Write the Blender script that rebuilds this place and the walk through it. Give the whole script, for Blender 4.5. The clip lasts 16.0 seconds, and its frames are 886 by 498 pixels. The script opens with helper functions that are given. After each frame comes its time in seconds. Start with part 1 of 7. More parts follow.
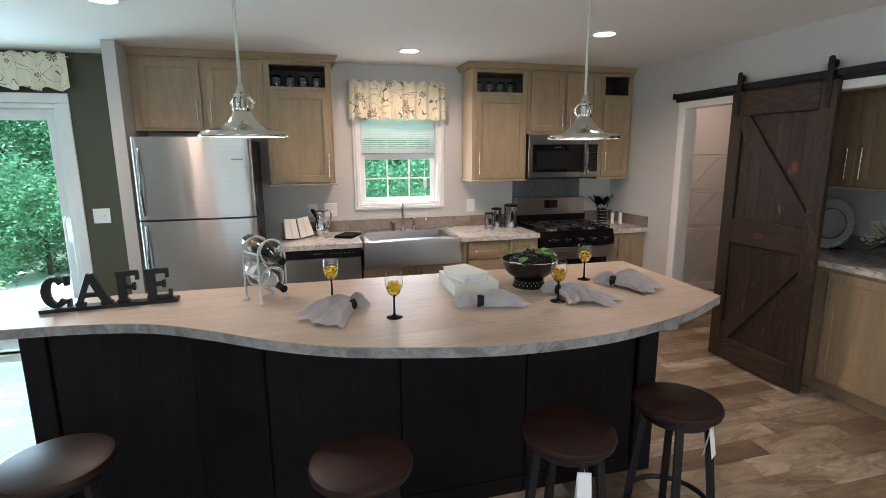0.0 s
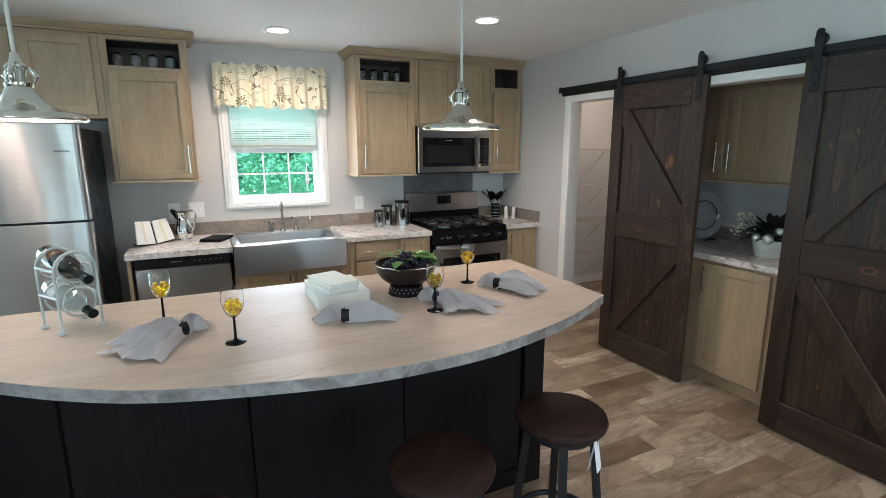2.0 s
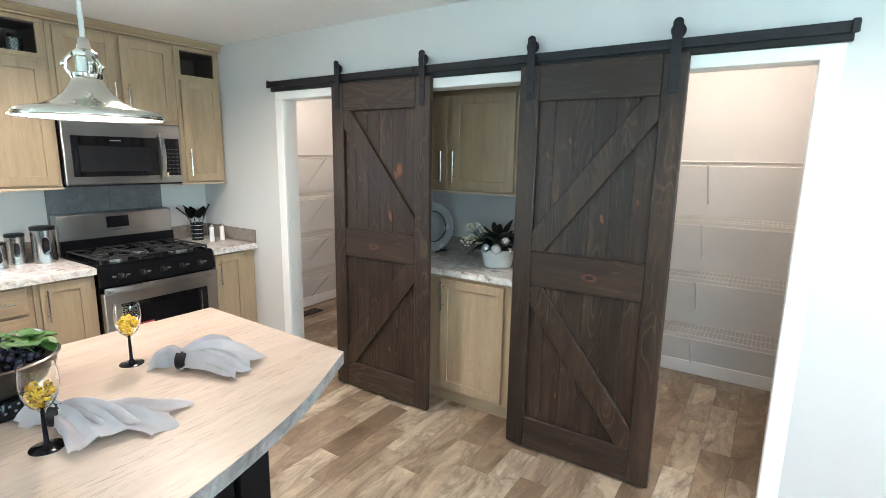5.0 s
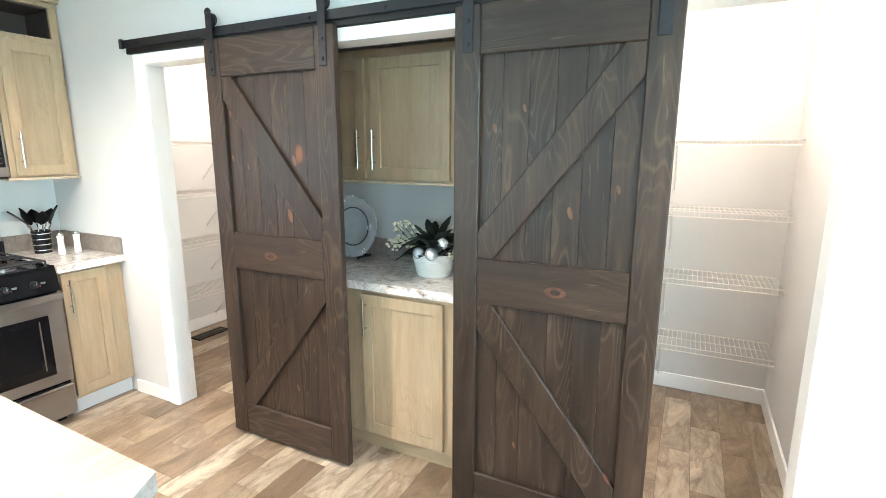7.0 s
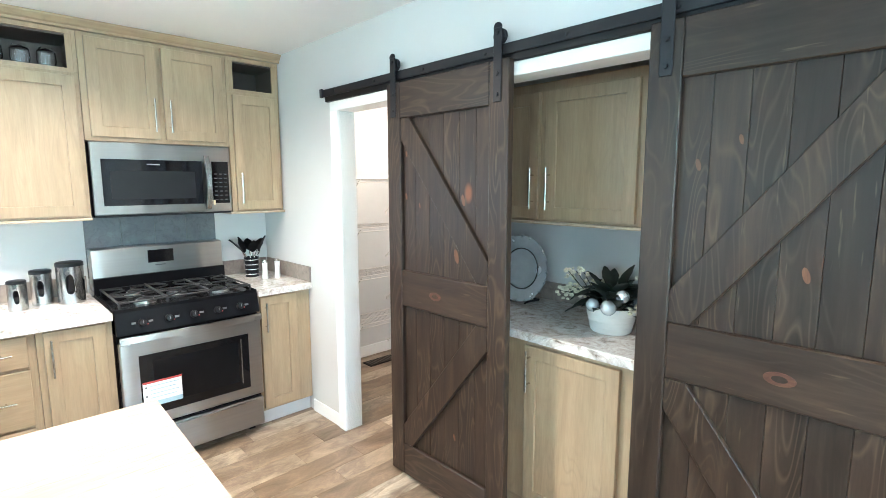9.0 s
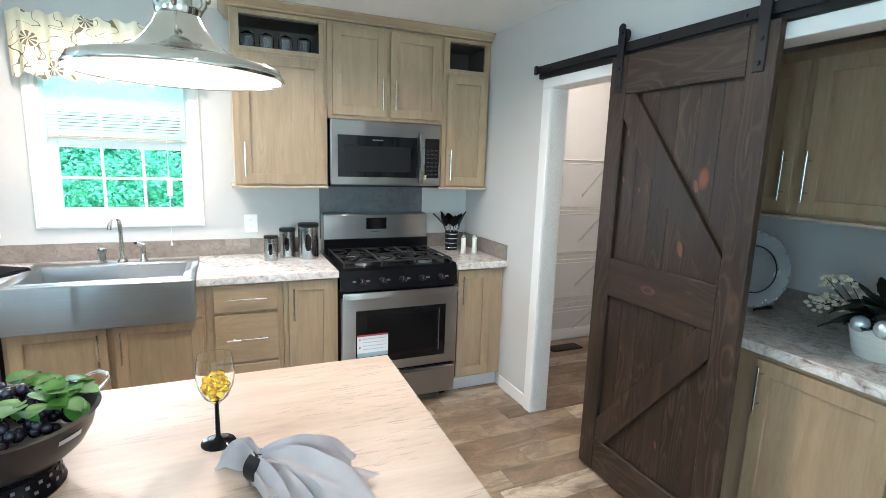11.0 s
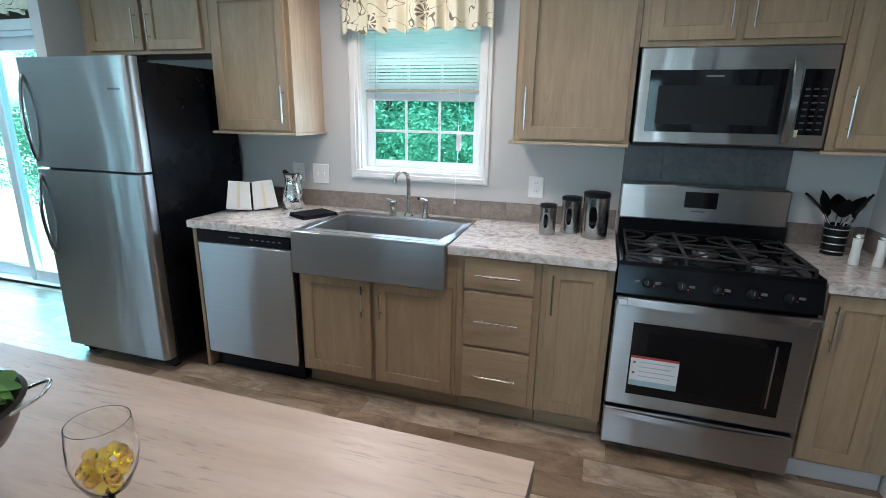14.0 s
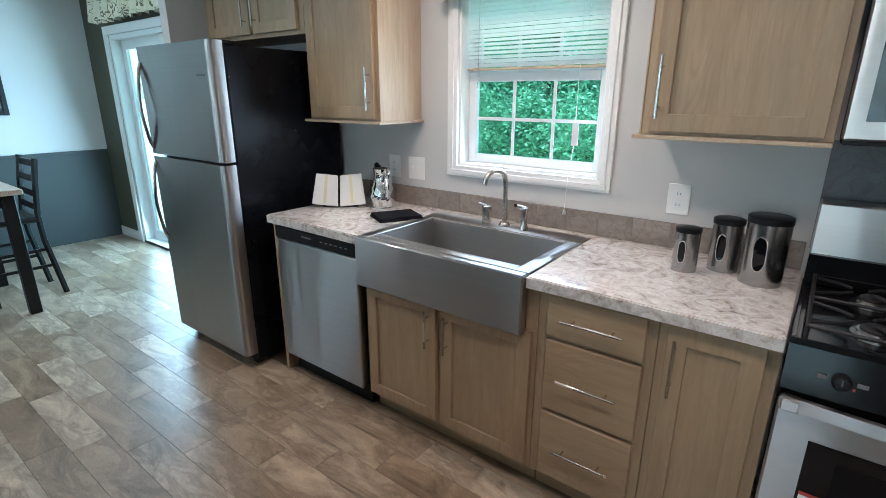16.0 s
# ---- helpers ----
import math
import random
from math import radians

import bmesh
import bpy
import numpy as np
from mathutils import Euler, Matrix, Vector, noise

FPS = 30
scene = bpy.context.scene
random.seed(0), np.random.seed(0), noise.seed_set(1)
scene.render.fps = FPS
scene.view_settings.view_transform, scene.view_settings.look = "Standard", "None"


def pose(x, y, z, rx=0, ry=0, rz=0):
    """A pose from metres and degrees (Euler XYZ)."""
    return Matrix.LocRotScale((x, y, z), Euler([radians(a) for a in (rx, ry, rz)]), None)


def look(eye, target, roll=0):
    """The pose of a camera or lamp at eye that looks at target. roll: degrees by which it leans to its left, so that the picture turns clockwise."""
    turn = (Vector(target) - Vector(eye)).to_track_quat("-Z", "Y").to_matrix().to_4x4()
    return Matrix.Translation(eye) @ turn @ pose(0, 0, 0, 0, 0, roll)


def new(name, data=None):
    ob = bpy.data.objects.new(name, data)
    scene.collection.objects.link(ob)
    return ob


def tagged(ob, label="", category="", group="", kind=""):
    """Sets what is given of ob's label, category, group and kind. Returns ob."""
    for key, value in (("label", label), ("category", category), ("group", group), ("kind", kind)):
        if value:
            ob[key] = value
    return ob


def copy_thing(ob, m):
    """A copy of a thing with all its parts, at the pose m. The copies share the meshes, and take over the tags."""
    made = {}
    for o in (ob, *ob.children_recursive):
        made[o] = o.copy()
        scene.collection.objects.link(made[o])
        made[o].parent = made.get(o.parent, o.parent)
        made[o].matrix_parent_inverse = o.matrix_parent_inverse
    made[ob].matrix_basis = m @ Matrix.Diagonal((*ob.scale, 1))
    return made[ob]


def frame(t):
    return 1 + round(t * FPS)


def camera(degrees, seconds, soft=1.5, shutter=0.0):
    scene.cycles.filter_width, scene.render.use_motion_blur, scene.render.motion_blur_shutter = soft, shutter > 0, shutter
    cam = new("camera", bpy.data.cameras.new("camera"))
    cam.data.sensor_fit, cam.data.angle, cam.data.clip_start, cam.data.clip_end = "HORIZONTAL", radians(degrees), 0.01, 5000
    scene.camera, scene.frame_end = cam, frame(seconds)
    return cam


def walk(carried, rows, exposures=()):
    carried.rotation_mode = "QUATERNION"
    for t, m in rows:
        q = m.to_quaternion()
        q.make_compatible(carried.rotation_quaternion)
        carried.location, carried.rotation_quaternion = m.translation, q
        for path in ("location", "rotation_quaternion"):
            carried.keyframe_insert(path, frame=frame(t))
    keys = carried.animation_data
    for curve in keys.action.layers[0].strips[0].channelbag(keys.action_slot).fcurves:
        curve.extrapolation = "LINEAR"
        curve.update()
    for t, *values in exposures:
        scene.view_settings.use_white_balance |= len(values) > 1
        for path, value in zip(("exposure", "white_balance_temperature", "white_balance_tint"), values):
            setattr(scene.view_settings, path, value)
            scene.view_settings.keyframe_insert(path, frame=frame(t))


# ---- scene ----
cam = camera(83.2, 16.0, soft=0.7)
PATH = [
    (0, (-3.184, -4.787, 1.638), (-2.674, -2.912, 1.265), -0.4),
    (0.5, (-3.134, -4.726, 1.637), (-2.558, -2.874, 1.253), -0.4),
    (1, (-3.053, -4.659, 1.633), (-2.395, -2.835, 1.237), -0.1),
    (1.5, (-2.977, -4.609, 1.628), (-2.229, -2.821, 1.23), 0.1),
    (2, (-2.921, -4.578, 1.621), (-2.079, -2.832, 1.228), -0.1),
    (2.5, (-2.898, -4.541, 1.622), (-1.941, -2.857, 1.222), -0.3),
    (3, (-2.887, -4.434, 1.62), (-1.745, -2.866, 1.23), -0.3),
    (3.5, (-2.87, -4.302, 1.634), (-1.517, -2.906, 1.268), -0.7),
    (4, (-2.83, -4.196, 1.623), (-1.332, -2.959, 1.247), -0.5),
    (4.5, (-2.688, -4.128, 1.605), (-1.114, -2.992, 1.227), 0.3),
    (5, (-2.464, -4.082, 1.615), (-0.839, -3.012, 1.255), 0.9),
    (5.2, (-2.391, -4.07, 1.615), (-0.747, -3.032, 1.252), 0.9),
    (7.3, (-1.766, -3.768, 1.548), (-0.026, -2.911, 1.162), 0.1),
    (7.5, (-1.721, -3.769, 1.557), (-0.005, -2.852, 1.199), -0.2),
    (8, (-1.571, -3.745, 1.568), (0.037, -2.635, 1.259), -0.5),
    (8.5, (-1.573, -3.703, 1.579), (-0.088, -2.427, 1.292), -0.6),
    (9, (-1.649, -3.677, 1.58), (-0.293, -2.261, 1.318), -0.1),
    (9.5, (-1.731, -3.674, 1.575), (-0.546, -2.112, 1.312), 0.1),
    (10, (-1.823, -3.675, 1.582), (-0.805, -2.009, 1.27), 0.5),
    (10.2, (-1.847, -3.67, 1.573), (-0.897, -1.967, 1.244), 0.8),
    (12.3, (-1.491, -3.193, 1.558), (-0.958, -1.32, 1.211), 1.5),
    (12.5, (-1.476, -3.145, 1.547), (-1.034, -1.252, 1.181), 1.1),
    (13, (-1.392, -3.038, 1.539), (-1.334, -1.107, 1.117), 0.9),
    (13.5, (-1.295, -2.934, 1.523), (-1.65, -1.045, 1.056), 1.1),
    (14, (-1.246, -2.85, 1.518), (-1.816, -1.03, 0.995), 1.0),
    (14.5, (-1.208, -2.676, 1.524), (-1.839, -0.88, 0.987), 2.1),
    (15, (-1.204, -2.501, 1.534), (-1.926, -0.742, 0.99), 2.0),
    (15.5, (-1.191, -2.337, 1.516), (-2.132, -0.683, 0.978), 1.0),
    (16, (-1.147, -2.151, 1.515), (-2.292, -0.647, 0.932), 0.2),
]
EXPOSURES = [(0.0, 1.59, 6910, 28), (1.5, 1.82, 6410, 21), (3.5, 2.37, 6010, 15), (5.0, 2.92, 6110, 15), (7.5, 3.92, 6060, 11), (9.0, 3.67, 5760, 10),
             (10.0, 2.92, 5760, 13), (12.5, 2.77, 5560, 11), (13.0, 2.62, 5450, 11), (13.5, 1.95, 5500, 13), (14.5, 1.63, 5680, 16), (16.0, 1.58, 5880, 18)]
walk(cam, [(t, look(eye, target, roll)) for t, eye, target, roll in PATH], EXPOSURES)

# ---- world, sun, large lights ----
world = bpy.data.worlds.new("sky")
scene.world = world
world.use_nodes = True
wn = world.node_tree.nodes
sky = wn.new("ShaderNodeTexSky")
sky.sky_type = 'NISHITA'
sky.sun_disc = False
sky.sun_elevation, sky.sun_rotation = radians(52), radians(150)
world.node_tree.links.new(sky.outputs[0], wn["Background"].inputs[0])
wn["Background"].inputs[1].default_value = 0.15


def lamp(name, kind, m, energy, color=(1, 1, 1), **size):
    data = bpy.data.lights.new(name, kind)
    data.energy, data.color = energy, color
    if "x" in size:
        data.shape, data.size, data.size_y = 'RECTANGLE', size["x"], size["y"]
    if "disc" in size:
        data.shape, data.size = 'DISK', size["disc"]
    if "radius" in size:
        data.shadow_soft_size = size["radius"]
    if "spread" in size:
        data.spread = radians(size["spread"])
    ob = new(name, data)
    ob.matrix_world = m
    return ob


sun = lamp("sun", 'SUN', look((0, 0, 20), (2.5, 5.0, 8.0)), 5.0, (1.0, 0.95, 0.86))
sun.data.angle = radians(0.5)
SKYBLUE, WARM, NEUTRAL = (0.66, 0.865, 1.0), (1.0, 0.84, 0.67), (1.0, 0.84, 0.68)
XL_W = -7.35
lamp("slider_daylight", 'AREA', look((-5.92, -0.03, 1.05), (-5.7, -3, 0.6)), 30, (0.50, 0.86, 1.0), x=1.6, y=1.9)
lamp("window_daylight", 'AREA', look((-2.3, 0.02, 1.41), (-2.3, -3, 1.0)), 2.2, SKYBLUE, x=0.68, y=0.45)
# the west window is unseen, added so daylight reaches the east wall
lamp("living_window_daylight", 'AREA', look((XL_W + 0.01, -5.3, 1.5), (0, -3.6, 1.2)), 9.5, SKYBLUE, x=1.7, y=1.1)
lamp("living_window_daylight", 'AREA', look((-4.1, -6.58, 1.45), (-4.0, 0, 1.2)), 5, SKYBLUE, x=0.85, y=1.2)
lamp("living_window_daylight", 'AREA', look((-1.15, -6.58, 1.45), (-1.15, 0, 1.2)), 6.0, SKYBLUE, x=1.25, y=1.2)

# ---- materials ----


def nodes_of(name, rough=0.5, metal=0.0):
    m = bpy.data.materials.new(name)
    m.use_nodes = True
    nt = m.node_tree
    b = nt.nodes["Principled BSDF"]
    b.inputs["Roughness"].default_value, b.inputs["Metallic"].default_value = rough, metal
    return m, nt, b


def coords(nt, scale=(1, 1, 1), random_shift=0.0, turn=(0, 0, 0)):
    tc = nt.nodes.new("ShaderNodeTexCoord")
    mp = nt.nodes.new("ShaderNodeMapping")
    mp.inputs["Scale"].default_value = scale
    mp.inputs["Rotation"].default_value = turn
    nt.links.new(tc.outputs["Object"], mp.inputs["Vector"])
    if random_shift:
        info = nt.nodes.new("ShaderNodeObjectInfo")
        sc = nt.nodes.new("ShaderNodeMath")
        sc.operation = 'MULTIPLY'
        sc.inputs[1].default_value = random_shift
        nt.links.new(info.outputs["Random"], sc.inputs[0])
        nt.links.new(sc.outputs[0], mp.inputs["Location"])
    return mp.outputs[0]


def noise_of(nt, vec, scale, detail=4.0, rough=0.55, distort=0.0):
    n = nt.nodes.new("ShaderNodeTexNoise")
    n.inputs["Scale"].default_value, n.inputs["Detail"].default_value = scale, detail
    n.inputs["Roughness"].default_value, n.inputs["Distortion"].default_value = rough, distort
    nt.links.new(vec, n.inputs["Vector"])
    return n.outputs["Fac"]


def ramp(nt, fac, stops):
    r = nt.nodes.new("ShaderNodeValToRGB")
    e = r.color_ramp.elements
    while len(e) < len(stops):
        e.new(0.5)
    for k, (p, c) in enumerate(stops):
        e[k].position, e[k].color = p, (*c, 1)
    nt.links.new(fac, r.inputs[0])
    return r.outputs[0]


def mixed(nt, a, b, fac, mode='MIX'):
    m = nt.nodes.new("ShaderNodeMix")
    m.data_type, m.blend_type = 'RGBA', mode
    for sock, v in ((m.inputs["Factor"], fac), (m.inputs["A"], a), (m.inputs["B"], b)):
        if isinstance(v, (int, float)):
            sock.default_value = v
        elif isinstance(v, tuple):
            sock.default_value = (*v, 1)
        else:
            nt.links.new(v, sock)
    return m.outputs["Result"]


def bumped(nt, b, height, strength, distance=0.002):
    n = nt.nodes.new("ShaderNodeBump")
    n.inputs["Strength"].default_value, n.inputs["Distance"].default_value = strength, distance
    nt.links.new(height, n.inputs["Height"])
    nt.links.new(n.outputs[0], b.inputs["Normal"])


def rough_by(nt, b, fac, lo, hi):
    r = nt.nodes.new("ShaderNodeMapRange")
    r.inputs["To Min"].default_value, r.inputs["To Max"].default_value = lo, hi
    nt.links.new(fac, r.inputs["Value"])
    nt.links.new(r.outputs[0], b.inputs["Roughness"])


def plain(name, color, rough=0.5, metal=0.0, vary=0.12, scale=6.0, bump=0.15, fine=120.0, coat=0.0, spec=0.5, thin=0.0):
    """A painted, moulded or metal surface: two scales of tone and a fine relief."""
    m, nt, b = nodes_of(name, rough, metal)
    v = coords(nt)
    big, small = noise_of(nt, v, scale, 3), noise_of(nt, v, fine, 2)
    dark = tuple(c * (1 - vary) for c in color)
    light = tuple(min(1, c * (1 + vary * 0.6)) for c in color)
    tone = ramp(nt, big, [(0.3, dark), (0.7, light)])
    nt.links.new(mixed(nt, tone, small, 0.04, 'OVERLAY'), b.inputs["Base Color"])
    rough_by(nt, b, big, max(0.02, rough - 0.06), min(1, rough + 0.06))
    if bump:
        bumped(nt, b, small, bump, 0.0006)
    b.inputs["Coat Weight"].default_value = coat
    b.inputs["Specular IOR Level"].default_value = spec
    if thin:
        tr, mx = nt.nodes.new("ShaderNodeBsdfTranslucent"), nt.nodes.new("ShaderNodeMixShader")
        nt.links.new(tone, tr.inputs[0])
        mx.inputs[0].default_value = thin
        nt.links.new(b.outputs[0], mx.inputs[1])
        nt.links.new(tr.outputs[0], mx.inputs[2])
        nt.links.new(mx.outputs[0], nt.nodes["Material Output"].inputs[0])
    return m


def ring_lines(nt, s, shift, stretch, rings):
    """Thin growth-ring contours, drawn out along the grain; rings: colour, share, contours, scale."""
    soft = tuple(1 + (k - 1) * 0.42 for k in s)
    n = noise_of(nt, coords(nt, soft, shift), rings[3], 1.0, 0.4, 0.15)
    mul, fr = nt.nodes.new("ShaderNodeMath"), nt.nodes.new("ShaderNodeMath")
    mul.operation, mul.inputs[1].default_value = 'MULTIPLY', rings[2]
    fr.operation = 'FRACT'
    nt.links.new(n, mul.inputs[0])
    nt.links.new(mul.outputs[0], fr.inputs[0])
    line = ramp(nt, fr.outputs[0], [(0.0, (1, 1, 1)), (0.22, (0, 0, 0)), (0.80, (0, 0, 0)), (1.0, (1, 1, 1))])
    patch = ramp(nt, noise_of(nt, coords(nt, (1, 1, 1), shift * 1.3), 2.2, 2), [(0.40, (0, 0, 0)), (0.62, (rings[1],) * 3)])
    return mixed(nt, line, patch, 1.0, 'MULTIPLY')


def wood(name, lo, mid, hi, along='z', rough=0.45, stretch=14.0, scale=3.0, shift=7.0, bump=0.25, knots=False, coat=0.0, spec=0.5, rings=None):
    m, nt, b = nodes_of(name, rough)
    s = {'x': (1, stretch, stretch), 'y': (stretch, 1, stretch), 'z': (stretch, stretch, 1)}[along]
    v = coords(nt, s, shift)
    g = noise_of(nt, v, scale, 6, 0.62, 0.4)
    fine = noise_of(nt, v, scale * 6, 3, 0.6)
    c = ramp(nt, g, [(0.30, lo), (0.5, mid), (0.72, hi)])
    c = mixed(nt, c, fine, 0.16, 'OVERLAY')
    if rings:
        c = mixed(nt, c, rings[0], ring_lines(nt, s, shift, stretch, rings))
    v2 = coords(nt, (1, 1, 1), shift)
    c = mixed(nt, c, ramp(nt, noise_of(nt, v2, 1.7, 2), [(0.3, (0.72, 0.72, 0.72)), (0.7, (1, 1, 1))]), 0.5, 'MULTIPLY')
    if knots:
        vor = nt.nodes.new("ShaderNodeTexVoronoi")
        vor.inputs["Scale"].default_value = 3.4
        sq = {'x': (0.55, 1, 1), 'y': (1, 0.55, 1), 'z': (1, 1, 0.55)}[along]
        nt.links.new(coords(nt, sq, shift), vor.inputs["Vector"])
        info = nt.nodes.new("ShaderNodeObjectInfo")
        c = mixed(nt, c, ramp(nt, info.outputs["Random"], [(0.0, (0.92, 0.91, 0.91)), (0.5, (1.08, 1.05, 1.03)), (1.0, (1.22, 1.16, 1.11))]), 1.0, 'MULTIPLY')
        halo = ramp(nt, vor.outputs["Distance"], [(0.06, (0.6, 0.6, 0.6)), (0.17, (0, 0, 0))])
        c = mixed(nt, c, (0.035, 0.015, 0.008), halo)
        k = ramp(nt, vor.outputs["Distance"], [(0.045, (1, 1, 1)), (0.095, (0, 0, 0))])
        c = mixed(nt, c, (0.17, 0.058, 0.022), k)
        scr = ramp(nt, noise_of(nt, coords(nt, s, shift * 1.7), 5.5, 2, 0.5), [(0.68, (0, 0, 0)), (0.74, (1, 1, 1))])
        c = mixed(nt, c, (0.27, 0.19, 0.12), mixed(nt, (0, 0, 0), scr, 0.16))
    nt.links.new(c, b.inputs["Base Color"])
    rough_by(nt, b, g, rough - 0.08, rough + 0.12)
    bumped(nt, b, fine, bump, 0.0012)
    b.inputs["Coat Weight"].default_value = coat
    b.inputs["Specular IOR Level"].default_value = spec
    return m


def steel(name, color=(0.425, 0.416, 0.402), rough=0.30, along='x'):
    """Brushed steel: the grain runs along, highlights stretch across it."""
    m, nt, b = nodes_of(name, rough, 1.0)
    s = {'x': (0.4, 1, 30), 'z': (30, 30, 0.4)}[along]
    g = noise_of(nt, coords(nt, s), 2.5, 3, 0.5)
    smear = noise_of(nt, coords(nt), 3.5, 3, 0.5)
    nt.links.new(ramp(nt, g, [(0.3, tuple(c * 0.94 for c in color)), (0.7, color)]), b.inputs["Base Color"])
    rough_by(nt, b, smear, rough - 0.05, rough + 0.06)
    wave = noise_of(nt, coords(nt, (5.0, 5.0, 0.8)), 1.0, 2, 0.5)
    bumped(nt, b, wave, 0.6, 0.012)
    b.inputs["Anisotropic"].default_value = 0.95 if along == 'x' else 0.6
    b.inputs["Anisotropic Rotation"].default_value = 0.25 if along == 'x' else 0.0
    return m


def glass(name, color=(1, 1, 1), rough=0.0):
    m, nt, b = nodes_of(name, rough)
    b.inputs["Base Color"].default_value = (*color, 1)
    b.inputs["Transmission Weight"].default_value = 1.0
    b.inputs["IOR"].default_value = 1.45
    return m


def glow(name, color, strength):
    m, nt, b = nodes_of(name)
    b.inputs["Base Color"].default_value = (0.8, 0.8, 0.8, 1)
    b.inputs["Emission Color"].default_value = (*color, 1)
    b.inputs["Emission Strength"].default_value = strength
    return m


def window_glass():
    """A thin clear pane: mostly clear, a little gloss."""
    m = bpy.data.materials.new("pane_glass")
    m.use_nodes = True
    nt = m.node_tree
    nt.nodes.remove(nt.nodes["Principled BSDF"])
    tr, gl, lw, mx = (nt.nodes.new(k) for k in ("ShaderNodeBsdfTransparent", "ShaderNodeBsdfGlossy", "ShaderNodeLayerWeight", "ShaderNodeMixShader"))
    steep, less = nt.nodes.new("ShaderNodeMath"), nt.nodes.new("ShaderNodeMath")
    steep.operation, steep.inputs[1].default_value = 'POWER', 5.0
    less.operation, less.inputs[1].default_value = 'MULTIPLY', 0.35
    nt.links.new(lw.outputs["Facing"], steep.inputs[0])
    nt.links.new(steep.outputs[0], less.inputs[0])
    tr.inputs[0].default_value = (0.72, 0.97, 0.95, 1)
    gl.inputs["Roughness"].default_value = 0.02
    nt.links.new(less.outputs[0], mx.inputs[0])
    nt.links.new(tr.outputs[0], mx.inputs[1])
    nt.links.new(gl.outputs[0], mx.inputs[2])
    nt.links.new(mx.outputs[0], nt.nodes["Material Output"].inputs[0])
    return m


def marble(name, stops, scale, distort, rough, coat=0.0, shift=0.0, bump=0.05):
    m, nt, b = nodes_of(name, rough)
    v = coords(nt, (1, 1, 1), shift)
    n1 = noise_of(nt, v, scale, 8, 0.62, distort)
    n2 = noise_of(nt, v, scale * 5, 6, 0.6, 0.6)
    c = mixed(nt, ramp(nt, n1, stops), n2, 0.34, 'OVERLAY')
    veins = ramp(nt, noise_of(nt, v, scale * 1.6, 6, 0.6, distort * 1.4), [(0.47, (1, 1, 1)), (0.5, (0.62, 0.57, 0.53)), (0.53, (1, 1, 1))])
    c = mixed(nt, c, veins, 0.55, 'MULTIPLY')
    nt.links.new(c, b.inputs["Base Color"])
    rough_by(nt, b, n2, rough - 0.05, rough + 0.08)
    b.inputs["Coat Weight"].default_value = coat
    bumped(nt, b, n2, bump, 0.001)
    return m


def plank_stone():
    m, nt, b = nodes_of("stone_look_plank", 0.25)
    info = nt.nodes.new("ShaderNodeObjectInfo")
    geo = nt.nodes.new("ShaderNodeNewGeometry")
    add = nt.nodes.new("ShaderNodeMath")
    add.operation = 'ADD'
    nt.links.new(info.outputs["Random"], add.inputs[0])
    nt.links.new(geo.outputs["Random Per Island"], add.inputs[1])
    fr = nt.nodes.new("ShaderNodeMath")
    fr.operation = 'FRACT'
    nt.links.new(add.outputs[0], fr.inputs[0])
    tone = ramp(nt, fr.outputs[0], [(0.0, (0.175, 0.121, 0.076)), (0.35, (0.250, 0.186, 0.127)), (0.65, (0.318, 0.249, 0.182)), (0.88, (0.42, 0.350, 0.270)), (1.0, (0.205, 0.147, 0.096))])
    tc = nt.nodes.new("ShaderNodeTexCoord")
    mp = nt.nodes.new("ShaderNodeMapping")
    mp.inputs["Scale"].default_value = (1.0, 2.8, 1)
    mp.inputs["Rotation"].default_value = (0, 0, radians(24))
    sc = nt.nodes.new("ShaderNodeVectorMath")
    sc.operation = 'SCALE'
    cmb = nt.nodes.new("ShaderNodeCombineXYZ")
    for k in range(3):
        nt.links.new(fr.outputs[0], cmb.inputs[k])
    nt.links.new(cmb.outputs[0], sc.inputs[0])
    sc.inputs["Scale"].default_value = 37.0
    nt.links.new(sc.outputs[0], mp.inputs["Location"])
    nt.links.new(tc.outputs["Object"], mp.inputs["Vector"])
    v = mp.outputs[0]
    cloud = noise_of(nt, v, 3.0, 7, 0.66, 0.9)
    c = mixed(nt, tone, ramp(nt, cloud, [(0.32, (0.36, 0.29, 0.23)), (0.46, (0.86, 0.83, 0.79)), (0.54, (1.06, 1.04, 1.01)), (0.70, (1.55, 1.52, 1.47))]), 0.9, 'MULTIPLY')
    vein = ramp(nt, noise_of(nt, v, 3.0, 4, 0.55, 0.4), [(0.44, (0, 0, 0)), (0.5, (1, 1, 1)), (0.54, (0, 0, 0))])
    c = mixed(nt, c, (0.15, 0.105, 0.072), mixed(nt, (0, 0, 0), vein, 0.55))
    speck = noise_of(nt, v, 60, 3, 0.6)
    c = mixed(nt, c, speck, 0.30, 'OVERLAY')
    nt.links.new(c, b.inputs["Base Color"])
    rough_by(nt, b, cloud, 0.26, 0.40)
    b.inputs["Specular IOR Level"].default_value = 0.65
    bumped(nt, b, speck, 0.12, 0.001)
    return m


